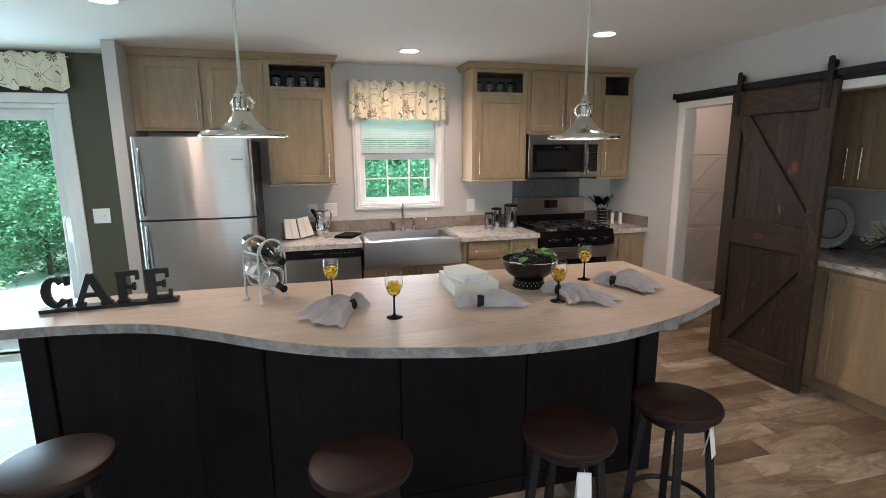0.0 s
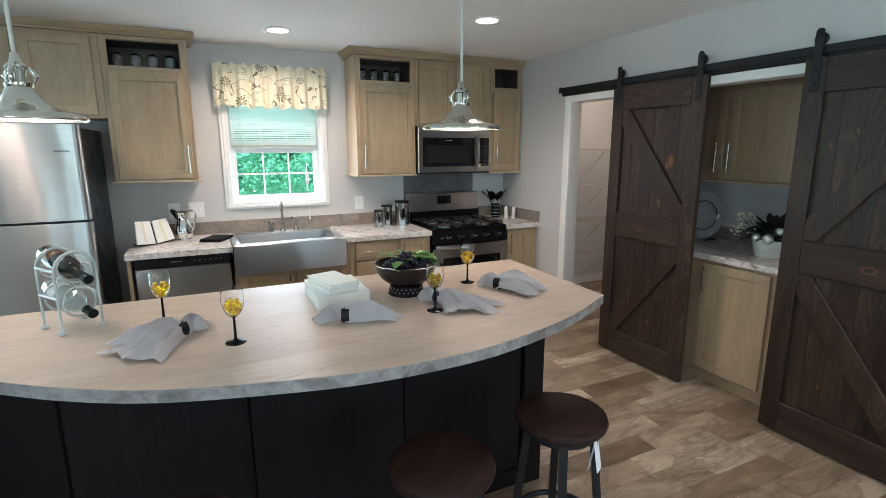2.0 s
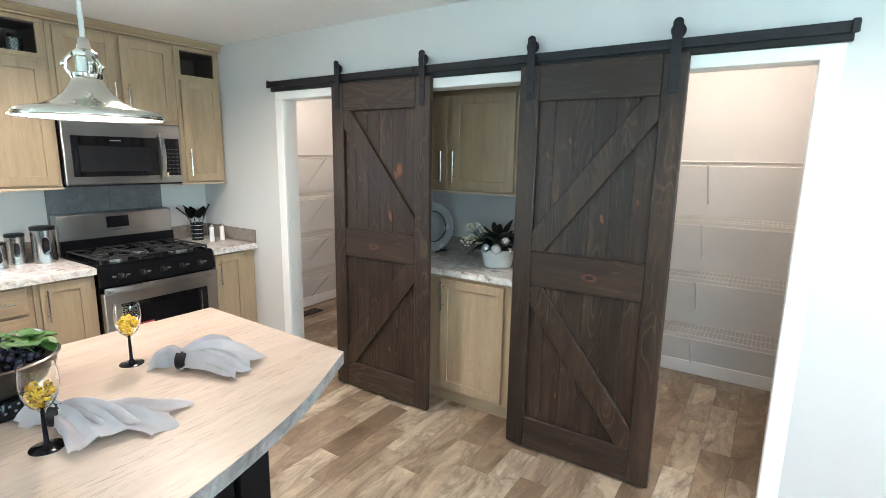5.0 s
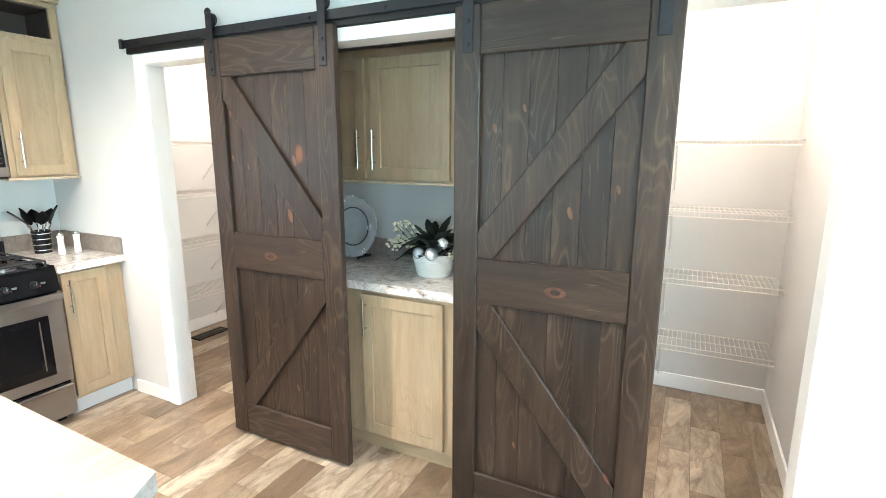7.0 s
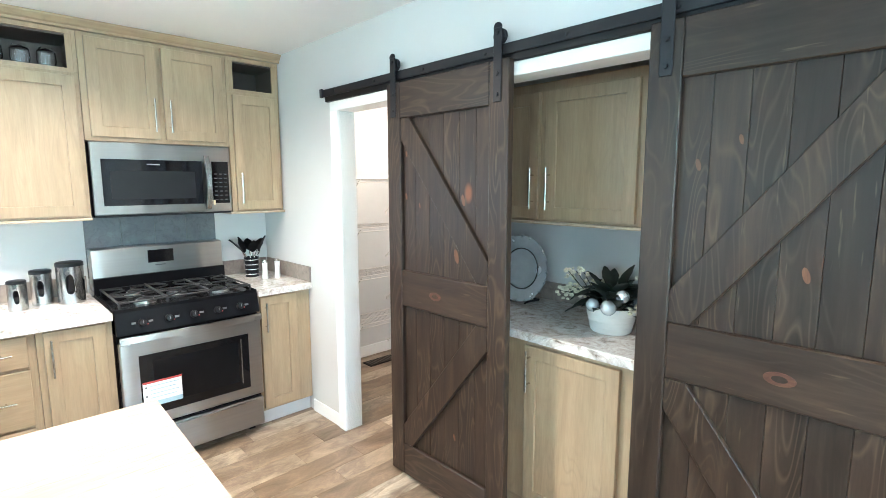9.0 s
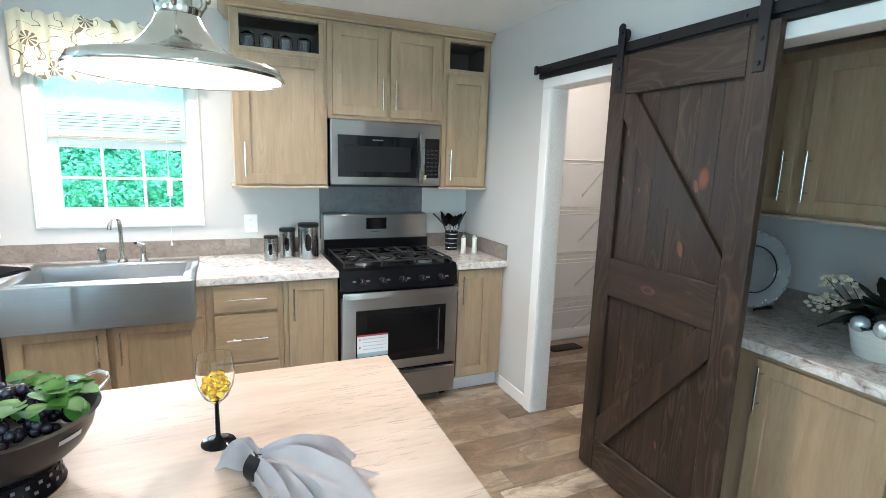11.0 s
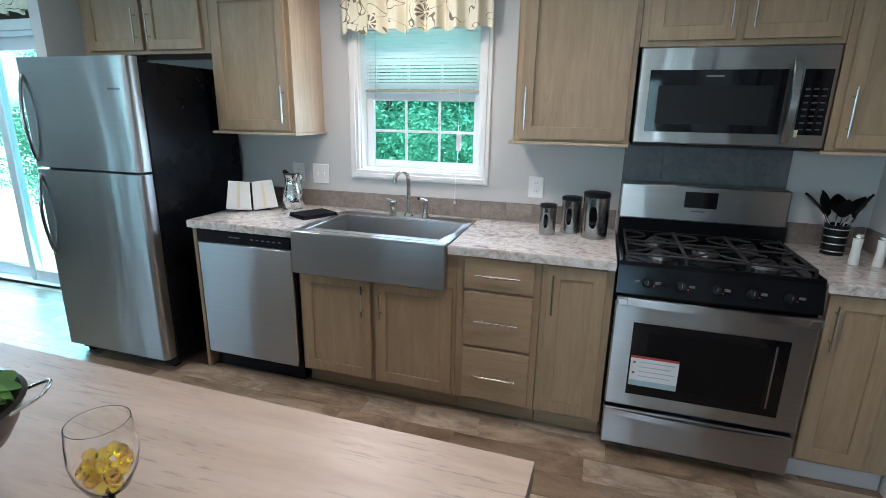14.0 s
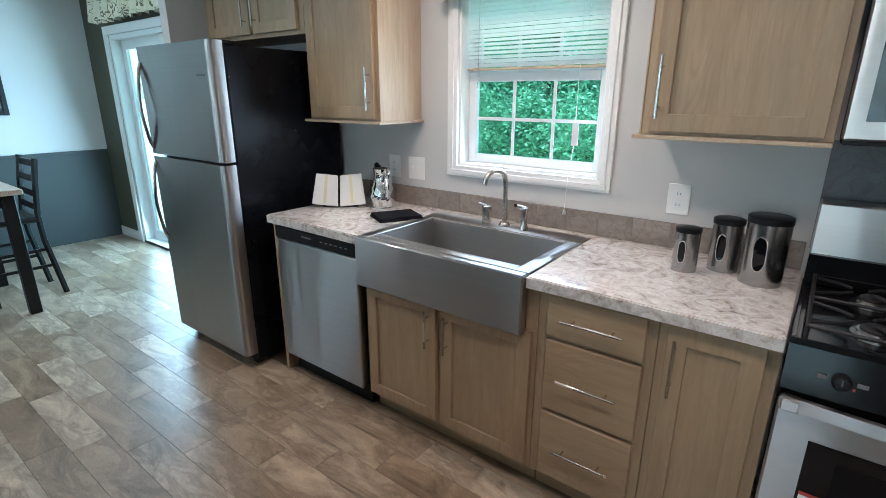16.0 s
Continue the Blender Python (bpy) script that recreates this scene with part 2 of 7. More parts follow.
def flower_print():
    """Cream cotton printed with daisies and curls."""
    m, nt, b = nodes_of("printed_cotton", 0.85)
    tc = nt.nodes.new("ShaderNodeTexCoord")
    mp = nt.nodes.new("ShaderNodeMapping")
    mp.inputs["Scale"].default_value = (1, 0, 1)
    nt.links.new(tc.outputs["Object"], mp.inputs["Vector"])
    vor = nt.nodes.new("ShaderNodeTexVoronoi")
    vor.inputs["Scale"].default_value, vor.inputs["Randomness"].default_value = 7.0, 0.75
    nt.links.new(mp.outputs[0], vor.inputs["Vector"])
    sub = nt.nodes.new("ShaderNodeVectorMath")
    sub.operation = 'SUBTRACT'
    nt.links.new(mp.outputs[0], sub.inputs[0])
    nt.links.new(vor.outputs["Position"], sub.inputs[1])
    sep = nt.nodes.new("ShaderNodeSeparateXYZ")
    nt.links.new(sub.outputs[0], sep.inputs[0])

    def op(kind, a, c):
        n = nt.nodes.new("ShaderNodeMath")
        n.operation = kind
        for sock, v in zip(n.inputs, (a, c)):
            if isinstance(v, (int, float)):
                sock.default_value = v
            else:
                nt.links.new(v, sock)
        return n.outputs[0]

    ang = op('ARCTAN2', sep.outputs["Z"], sep.outputs["X"])
    wave = op('SINE', op('MULTIPLY', ang, 9.0), 0)
    petal = op('GREATER_THAN', wave, -0.25)
    d = vor.outputs["Distance"]
    ring = op('MULTIPLY', op('LESS_THAN', d, 0.30), op('GREATER_THAN', d, 0.09))
    daisy = op('MAXIMUM', op('MULTIPLY', petal, ring), op('LESS_THAN', d, 0.05))
    curl = op('LESS_THAN', op('ABSOLUTE', op('SUBTRACT', noise_of(nt, mp.outputs[0], 9, 1, 0.4, 1.2), 0.5), 0), 0.011)
    curl = op('MULTIPLY', curl, op('GREATER_THAN', d, 0.34))
    ink = op('MAXIMUM', daisy, curl)
    base = ramp(nt, noise_of(nt, mp.outputs[0], 3, 2), [(0.3, (0.76, 0.69, 0.50)), (0.7, (0.84, 0.79, 0.64))])
    c = mixed(nt, base, (0.20, 0.165, 0.11), ink)
    nt.links.new(c, b.inputs["Base Color"])
    bumped(nt, b, noise_of(nt, tc.outputs["Object"], 300, 2), 0.3, 0.001)
    b.inputs["Subsurface Weight"].default_value = 0.0
    return m


WALL = plain("wall_paint", (0.575, 0.565, 0.55), 0.72, vary=0.04, scale=1.2, bump=0.12, fine=260)
OLIVE = plain("olive_paint", (0.075, 0.075, 0.045), 0.6, vary=0.08, scale=1.5, fine=260)
SLATE = plain("slate_paint", (0.035, 0.045, 0.045), 0.55, vary=0.1, scale=1.5, fine=260)
CEIL = plain("ceiling_paint", (0.82, 0.81, 0.79), 0.85, vary=0.03, scale=1.0, bump=0.3, fine=180)
TRIM = plain("white_trim_paint", (0.80, 0.79, 0.77), 0.35, vary=0.03, scale=3)
VINYL = plain("white_vinyl", (0.78, 0.80, 0.80), 0.35, vary=0.03)
CAB = wood("stained_maple", (0.338, 0.237, 0.141), (0.390, 0.278, 0.168), (0.434, 0.318, 0.199), 'z', 0.42, 12, 2.2, bump=0.12, rings=((0.255, 0.182, 0.115), 0.34, 16, 1.6))
CABX = wood("stained_maple_cross", (0.338, 0.237, 0.141), (0.390, 0.278, 0.168), (0.434, 0.318, 0.199), 'x', 0.42, 12, 2.2, bump=0.12, rings=((0.255, 0.182, 0.115), 0.34, 16, 1.6))
PALE = wood("pale_maple_side", (0.44, 0.33, 0.22), (0.52, 0.40, 0.28), (0.58, 0.46, 0.33), 'z', 0.5, 12, 2.0, bump=0.1)
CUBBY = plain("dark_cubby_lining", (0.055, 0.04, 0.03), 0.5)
BARN = wood("dark_stained_pine", (0.0135, 0.0079, 0.0049), (0.0271, 0.0162, 0.0100), (0.0508, 0.0316, 0.0201), 'z', 0.44, 11, 1.5, 11.0, 0.35, True, spec=0.35, rings=((0.110, 0.074, 0.048), 0.40, 13, 1.9))
BARNY = wood("dark_stained_pine_cross", (0.0152, 0.0088, 0.0055), (0.0303, 0.0182, 0.0113), (0.0558, 0.0346, 0.0221), 'y', 0.44, 11, 1.5, 11.0, 0.35, True, spec=0.35, rings=((0.115, 0.078, 0.051), 0.40, 13, 1.9))
ESPRESSO = wood("espresso_panel", (0.006, 0.0045, 0.005), (0.009, 0.007, 0.0075), (0.013, 0.010, 0.010), 'z', 0.55, 14, 2.0, bump=0.15, spec=0.12)
def marked(m, along=(5.0, 62, 20)):
    """Short dark grain marks over a laminate print."""
    nt = m.node_tree
    b = nt.nodes["Principled BSDF"]
    was = b.inputs["Base Color"].links[0].from_socket
    v = coords(nt, along)
    dash = ramp(nt, noise_of(nt, v, 2.6, 3, 0.6, 0.3), [(0.575, (0, 0, 0)), (0.63, (1, 1, 1))])
    patch = ramp(nt, noise_of(nt, coords(nt, (1, 2.5, 1)), 2.4, 2), [(0.44, (0, 0, 0)), (0.54, (1, 1, 1))])
    fac = mixed(nt, (0, 0, 0), mixed(nt, dash, patch, 1.0, 'MULTIPLY'), 0.55)
    nt.links.new(mixed(nt, was, (0.21, 0.155, 0.13), fac), b.inputs["Base Color"])
    return m


LAMTOP = wood("washed_wood_laminate", (0.40, 0.305, 0.238), (0.480, 0.382, 0.308), (0.535, 0.440, 0.366), 'x', 0.36, 6, 1.3, bump=0.05)
marked(LAMTOP)
LAMEDGE = marble("grey_laminate_edge", [(0.3, (0.10, 0.095, 0.095)), (0.5, (0.23, 0.22, 0.22)), (0.7, (0.33, 0.32, 0.31))], 7, 1.5, 0.4)
COUNTER = marble("marbled_laminate", [(0.30, (0.20, 0.155, 0.13)), (0.38, (0.48, 0.42, 0.375)), (0.52, (0.66, 0.62, 0.58)), (0.72, (0.78, 0.76, 0.74))], 12, 2.0, 0.13, coat=0.2)
SPLASH = marble("taupe_tile", [(0.3, (0.19, 0.155, 0.13)), (0.7, (0.30, 0.25, 0.215))], 5, 1.0, 0.35, shift=9.0)
SLATETILE = marble("slate_tile", [(0.3, (0.075, 0.08, 0.085)), (0.7, (0.13, 0.135, 0.14))], 5, 1.0, 0.4, shift=9.0)
GROUT = plain("grout", (0.22, 0.20, 0.18), 0.9)
STEEL = steel("brushed_steel")
STEELV = steel("brushed_steel_upright", rough=0.22, along='z')
NICKEL = steel("satin_nickel", (0.60, 0.57, 0.52), 0.25, 'z')
CHROME = plain("polished_chrome", (0.75, 0.74, 0.72), 0.06, 1.0, vary=0.03, bump=0)
BLACK = plain("black_enamel", (0.006, 0.006, 0.007), 0.12, vary=0.2, bump=0.03, spec=0.15)
BLACKP = plain("black_plastic", (0.008, 0.008, 0.009), 0.42, vary=0.2, spec=0.22)
IRON = plain("cast_iron", (0.016, 0.016, 0.017), 0.62, vary=0.25, bump=0.6)
BLACKMETAL = plain("black_powder_coat", (0.010, 0.010, 0.012), 0.45, vary=0.2, bump=0.3, spec=0.35)
DARKGLASS = plain("dark_oven_glass", (0.005, 0.005, 0.006), 0.03, vary=0.1, bump=0, spec=0.3)
FRIDGESIDE = plain("black_textured_side", (0.005, 0.006, 0.008), 0.28, vary=0.2, bump=0.4, fine=400, spec=0.2)
PLANK = plank_stone()
JOINT = plain("floor_joint", (0.07, 0.055, 0.04), 0.8)
PRINT = flower_print()
GLASS = glass("clear_glass")
BEAD = glass("amber_bead", (0.97, 0.74, 0.03), 0.05)
PANE = window_glass()
LINEN = plain("grey_linen", (0.66, 0.62, 0.63), 0.9, vary=0.10, scale=14, bump=0.6, fine=420)
WHITECLOTH = plain("white_cotton", (0.78, 0.76, 0.72), 0.9, vary=0.05, bump=0.5, fine=400)
YELLOW = plain("pale_yellow_stripe", (0.74, 0.68, 0.46), 0.9)
BOOK = plain("pale_green_cloth", (0.60, 0.645, 0.62), 0.7, vary=0.06, bump=0.4, fine=400)
PAGES = plain("book_pages", (0.68, 0.68, 0.63), 0.9, vary=0.1, fine=600)
BOWLM = plain("dark_pewter", (0.055, 0.046, 0.040), 0.30, 0.7, vary=0.3, scale=12)
GRAPE = plain("black_grape", (0.016, 0.013, 0.024), 0.24, vary=0.4, scale=30, bump=0)
GREENLEAF = plain("salad_leaf", (0.075, 0.20, 0.035), 0.45, vary=0.35, scale=30, thin=0.25)
DARKLEAF = plain("dark_silk_leaf", (0.018, 0.026, 0.018), 0.5, vary=0.4, scale=30)
CREAM = plain("cream_petal", (0.68, 0.62, 0.48), 0.8, vary=0.1, scale=30)
CERAMIC = plain("white_ceramic", (0.74, 0.73, 0.69), 0.3, vary=0.06, coat=0.3)
SILVER = plain("silver_plate", (0.74, 0.79, 0.82), 0.26, 0.6, vary=0.15, scale=10)
WIRE = plain("white_wire_coating", (0.66, 0.63, 0.58), 0.5, vary=0.05)
RACKWHITE = plain("grey_white_enamel", (0.46, 0.48, 0.47), 0.4, vary=0.1)
BOTTLE = glass("pale_bottle_glass", (0.78, 0.88, 0.82), 0.03)
BOTTLEDARK = plain("dark_wine_bottle", (0.010, 0.012, 0.008), 0.08, vary=0.2, bump=0)
COPPERFOIL = plain("copper_foil", (0.22, 0.12, 0.07), 0.3, 0.8)
SEATWOOD = wood("walnut_seat", (0.013, 0.006, 0.005), (0.025, 0.011, 0.008), (0.042, 0.019, 0.013), 'x', 0.42, 10, 3.0, bump=0.1, spec=0.3)
BLACKPAINT = plain("black_painted_wood", (0.009, 0.0085, 0.0085), 0.4, vary=0.2, spec=0.3)
BLACKCLOTH = plain("black_cotton", (0.010, 0.010, 0.012), 0.95, vary=0.2, bump=0.6, fine=500, spec=0.1)
PAPER = plain("white_paper", (0.76, 0.77, 0.78), 0.8, vary=0.04)
REDINK = plain("red_ink", (0.42, 0.05, 0.04), 0.7)
GREYINK = plain("grey_ink", (0.16, 0.16, 0.165), 0.7)
KEYINK = plain("faint_key_ink", (0.05, 0.05, 0.052), 0.6)
CYANINK = plain("pale_blue_ink", (0.38, 0.52, 0.58), 0.7)
SHADEIN = plain("white_shade_inside", (0.85, 0.84, 0.80), 0.5, vary=0.02)
BULB = glow("lit_bulb", (1.0, 0.93, 0.82), 9)
LENS = glow("lit_downlight_lens", (1.0, 0.94, 0.85), 6)
BLINDM = plain("white_blind_slat", (0.92, 0.93, 0.92), 0.5, vary=0.02, thin=0.8)
LEAFA = plain("tree_leaf", (0.13, 0.34, 0.20), 0.5, vary=0.5, scale=3, bump=0, thin=0.4)
BARK = plain("tree_bark", (0.09, 0.07, 0.05), 0.9, vary=0.3, scale=10)
GRASS = plain("sunlit_grass", (0.62, 0.62, 0.52), 0.95, vary=0.35, scale=0.8, bump=0.5, fine=40)
CANVAS = plain("dark_picture", (0.05, 0.06, 0.055), 0.6, vary=0.5, scale=9)

# ---- builders ----
ORG = {}


def part(name, bm, material, parent=None, label="", smooth=0):
    """Links bm as one mesh object; under a parent its coordinates are taken from the parent thing's origin."""
    if parent is None:
        if bm.verts:
            xs, ys, zs = ([v.co[k] for v in bm.verts] for k in range(3))
            o = Vector(((min(xs) + max(xs)) / 2, (min(ys) + max(ys)) / 2, min(zs)))
        else:
            o = Vector()
    else:
        o = ORG[parent]
    bmesh.ops.translate(bm, verts=bm.verts, vec=-o)
    me = bpy.data.meshes.new(name)
    bm.to_mesh(me)
    bm.free()
    me.materials.append(material)
    if smooth:
        me.shade_smooth()
        me.set_sharp_from_angle(angle=radians(smooth))
    ob = new(name, me)
    if parent is None:
        ob.location = o
    else:
        ob.parent = parent
    ORG[ob] = o
    if label:
        tagged(ob, label)
    return ob


def thing(name, label, category, base=(0, 0, 0), group="", kind="", local=False, turn=0):
    """An Empty at the thing's base. Parts are given in world metres, or, if local, from the base."""
    ob = new(name)
    ob.matrix_basis = pose(*base, 0, 0, turn)
    ORG[ob] = Vector() if local else Vector(base)
    return tagged(ob, label, category, group, kind)


def box(bm, lo, hi, bev=0.0, m=None):
    c = [(a + b) / 2 for a, b in zip(lo, hi)]
    s = [abs(b - a) for a, b in zip(lo, hi)]
    mat = Matrix.Translation(c) @ Matrix.Diagonal((*s, 1))
    vs = bmesh.ops.create_cube(bm, size=1, matrix=(m @ mat) if m else mat)["verts"]
    if bev:
        es = list({e for v in vs for e in v.link_edges})
        bmesh.ops.bevel(bm, geom=es, offset=bev, segments=1, affect='EDGES')
    return bm


def boxes(*rows, bev=0.0):
    bm = bmesh.new()
    for lo, hi in rows:
        box(bm, lo, hi, bev)
    return bm


def bx(name, lo, hi, material, parent=None, bev=0.002, label=""):
    return part(name, boxes((lo, hi), bev=bev), material, parent, label)


def lathe(bm, profile, at=(0, 0, 0), seg=28, m=None):
    """Turns (radius, height) rows about the upright axis."""
    rings = []
    for r, z in profile:
        row = []
        for k in range(seg):
            a = 2 * math.pi * k / seg
            p = Vector((r * math.cos(a), r * math.sin(a), z))
            row.append(bm.verts.new((m @ p if m else p) + Vector(at)))
        rings.append(row)
    for a, b in zip(rings, rings[1:]):
        for k in range(seg):
            bm.faces.new((a[k], a[(k + 1) % seg], b[(k + 1) % seg], b[k]))
    if profile[0][0] > 1e-6:
        bm.faces.new(rings[0][::-1])
    if profile[-1][0] > 1e-6:
        bm.faces.new(rings[-1])
    bmesh.ops.remove_doubles(bm, verts=rings[0] + rings[-1], dist=1e-6)
    return bm


def open_lathe(bm, profile, at=(0, 0, 0), seg=28):
    rings = [[bm.verts.new((r * math.cos(2 * math.pi * k / seg) + at[0], r * math.sin(2 * math.pi * k / seg) + at[1], z + at[2])) for k in range(seg)] for r, z in profile]
    for a, b in zip(rings, rings[1:]):
        for k in range(seg):
            bm.faces.new((a[k], a[(k + 1) % seg], b[(k + 1) % seg], b[k]))
    return bm


def tube(bm, pts, r, seg=8, closed=False):
    """A round rod along points; r may be one radius or one for each point."""
    pts = [Vector(p) for p in pts]
    rs = r if isinstance(r, (list, tuple)) else [r] * len(pts)
    rings, up = [], None
    n = len(pts)
    for i, p in enumerate(pts):
        a = pts[(i - 1) % n] if (closed or i) else p
        b = pts[(i + 1) % n] if (closed or i < n - 1) else p
        d = (b - a).normalized()
        if up is None:
            up = d.orthogonal().normalized()
        up = (up - d * up.dot(d)).normalized()
        side = d.cross(up)
        rings.append([bm.verts.new(p + rs[i] * (math.cos(2 * math.pi * k / seg) * up + math.sin(2 * math.pi * k / seg) * side)) for k in range(seg)])
    for a, b in zip(rings, rings[1:] + (rings[:1] if closed else [])):
        for k in range(seg):
            bm.faces.new((a[k], a[(k + 1) % seg], b[(k + 1) % seg], b[k]))
    if not closed:
        bm.faces.new(rings[0][::-1])
        bm.faces.new(rings[-1])
    return bm


def prism(bm, outline, z0, z1, bev=0.0):
    lo = [bm.verts.new((x, y, z0)) for x, y in outline]
    hi = [bm.verts.new((x, y, z1)) for x, y in outline]
    n = len(lo)
    bm.faces.new(lo[::-1])
    bm.faces.new(hi)
    for k in range(n):
        bm.faces.new((lo[k], lo[(k + 1) % n], hi[(k + 1) % n], hi[k]))
    if bev:
        es = [e for v in hi for e in v.link_edges if e.other_vert(v) in hi]
        bmesh.ops.bevel(bm, geom=list(set(es)), offset=bev, segments=2, affect='EDGES')
    return bm


def sphere(bm, at, r, u=12, v=8, squash=1.0):
    m = Matrix.Translation(at) @ Matrix.Diagonal((r, r, r * squash, 1))
    bmesh.ops.create_uvsphere(bm, u_segments=u, v_segments=v, radius=1, matrix=m)
    return bm


def spline(pts, n=6):
    out, p = [], [Vector(q) for q in pts]
    p = [2 * p[0] - p[1]] + p + [2 * p[-1] - p[-2]]
    for i in range(1, len(p) - 2):
        a, b, c, d = p[i - 1:i + 3]
        for k in range(n):
            t = k / n
            out.append(0.5 * (2 * b + (c - a) * t + (2 * a - 5 * b + 4 * c - d) * t * t + (3 * b - a - 3 * c + d) * t ** 3))
    return out + [p[-2]]


# ---- the setting ----
H = 2.44           # ceiling
XL, XP, YS = -7.35, 1.62, -6.60  # dining end wall, pantry back wall, living-room end wall
structure = dict(kind="structure")


def wall(name, lo, hi, material, label, holes=()):
    """An upright slab along x or y with rectangular openings (a0, a1, z0, z1) along its length."""
    k = 0 if hi[0] - lo[0] > hi[1] - lo[1] else 1
    rows, a = [], lo[k]

    def slab(a0, a1, z0, z1):
        if a1 - a0 > 1e-4 and z1 - z0 > 1e-4:
            p, q = list(lo), list(hi)
            p[k], q[k], p[2], q[2] = a0, a1, z0, z1
            rows.append((p, q))
    for h0, h1, z0, z1 in sorted(holes):
        slab(a, h0, lo[2], hi[2])
        slab(h0, h1, lo[2], z0)
        slab(h0, h1, z1, hi[2])
        a = h1
    slab(a, hi[k], lo[2], hi[2])
    return tagged(part(name, boxes(*rows), material), label, "wall", kind="structure")


WIN = (-2.685, -1.93, 1.165, 2.03)
SLID = (-6.80, -5.05, 0.02, 2.05)
floor = tagged(part("floor", boxes(((XL - 0.15, YS - 0.15, -0.15), (XP + 0.15, 0.15, -0.004))), JOINT), "stone-look plank floor in brown and beige", "floor", kind="structure")
tagged(part("ceiling", boxes(((XL - 0.15, YS - 0.15, H), (XP + 0.15, 0.15, H + 0.12))), CEIL), "flat off-white painted ceiling", "ceiling", kind="structure")
wall("wall_north", (-4.525, 0, 0), (XP + 0.15, 0.14, H), WALL, "pale grey painted kitchen wall with a window", [WIN])
wall("wall_north_dining", (XL - 0.15, 0, 0), (-4.525, 0.14, H), OLIVE, "dark olive painted wall with a sliding door", [SLID])
wall("wall_east", (0, YS, 0), (0.11, 0, H), WALL, "pale grey painted wall behind the barn doors", [(-4.18, -3.06, 0, 2.0), (-2.96, -1.72, 0, 2.0), (-1.62, -1.07, 0, 2.0)])
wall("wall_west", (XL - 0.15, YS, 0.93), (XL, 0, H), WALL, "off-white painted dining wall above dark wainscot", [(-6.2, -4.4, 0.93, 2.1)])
wall("wall_west_wainscot", (XL - 0.15, YS, 0), (XL + 0.012, 0, 0.93), SLATE, "dark slate painted wainscot")
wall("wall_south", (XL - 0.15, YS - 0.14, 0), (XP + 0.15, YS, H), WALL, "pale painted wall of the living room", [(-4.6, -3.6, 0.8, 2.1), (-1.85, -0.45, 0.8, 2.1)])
wall("wall_wing", (-4.525, -0.56, 0), (-4.438, -0.001, H), WALL, "short pale wing wall beside the refrigerator")
wall("wall_pantry_east", (XP, -4.4, 0), (XP + 0.15, 0, H), WALL, "warm white pantry back wall")
wall("wall_pantry_south", (0.11, -4.42, 0), (XP, -4.30, H), WALL, "warm white pantry side wall")
wall("wall_niche_back", (0.72, -3.06, 0), (0.80, -1.62, H), WALL, "wall behind the pantry cabinets")
wall("wall_niche_side", (0.11, -3.06, 0), (0.72, -2.97, H), WALL, "partition beside the pantry cabinets")
wall("wall_niche_side", (0.11, -1.71, 0), (0.72, -1.62, H), WALL, "partition beside the pantry cabinets")


def trim(name, label, *rows, material=TRIM, bev=0.003):
    return tagged(part(name, boxes(*rows, bev=bev), material), label, "trim", kind="structure")


trim("baseboard", "white painted baseboard", ((-0.012, -1.0, 0), (0, -0.66, 0.085)))
trim("baseboard", "white painted baseboard", ((-0.012, YS, 0), (0, -4.25, 0.085)))
trim("baseboard", "white painted pantry baseboard", ((0.112, -0.013, 0), (XP, 0, 0.10)))
trim("baseboard", "white painted pantry baseboard", ((XP - 0.013, -4.30, 0), (XP, -0.014, 0.10)))
trim("baseboard", "white painted pantry baseboard", ((0.112, -4.30, 0), (XP - 0.014, -4.287, 0.10)))
trim("baseboard", "pale baseboard below the olive wall", ((XL + 0.013, -0.013, 0), (-6.88, 0, 0.10)))
trim("baseboard", "pale baseboard below the olive wall", ((-4.97, -0.013, 0), (-4.527, 0, 0.10)))
trim("trim_chair_rail", "dark chair rail on the wainscot", ((XL, YS, 0.92), (XL + 0.022, -0.001, 0.95)), material=SLATE)
door_trim = trim("trim_pantry_opening", "white casing round the wide pantry openings",
                 ((-0.018, -1.07, 0), (0.112, -0.995, 2.0)), ((-0.018, -4.245, 0), (0.112, -4.17, 2.0)), ((-0.018, -4.245, 2.0), (0.112, -0.995, 2.055)),
                 ((-0.010, -3.07, 0), (0.112, -2.95, 1.999)), ((-0.010, -1.73, 0), (0.112, -1.61, 1.999)))
# window
window_1 = thing("window_1", "white single-hung window with grille in a white casing", "window", (-2.307, 0, 1.11), kind="structure")
x0, x1, z0, z1 = WIN
part("casing", boxes(((x0 - 0.06, -0.018, z0 - 0.055), (x1 + 0.06, 0.0, z0)), ((x0 - 0.06, -0.018, z1), (x1 + 0.06, 0.0, z1 + 0.055)),
                     ((x0 - 0.06, -0.018, z0), (x0, 0.0, z1)), ((x1, -0.018, z0), (x1 + 0.06, 0.0, z1)),
                     ((x0 - 0.045, -0.026, z0 - 0.045), (x1 + 0.045, -0.018, z0 - 0.02)), ((x0 - 0.04, -0.026, z0 - 0.02), (x0 - 0.02, -0.018, z1)), ((x1 + 0.02, -0.026, z0 - 0.02), (x1 + 0.04, -0.018, z1)), bev=0.002), TRIM, window_1)
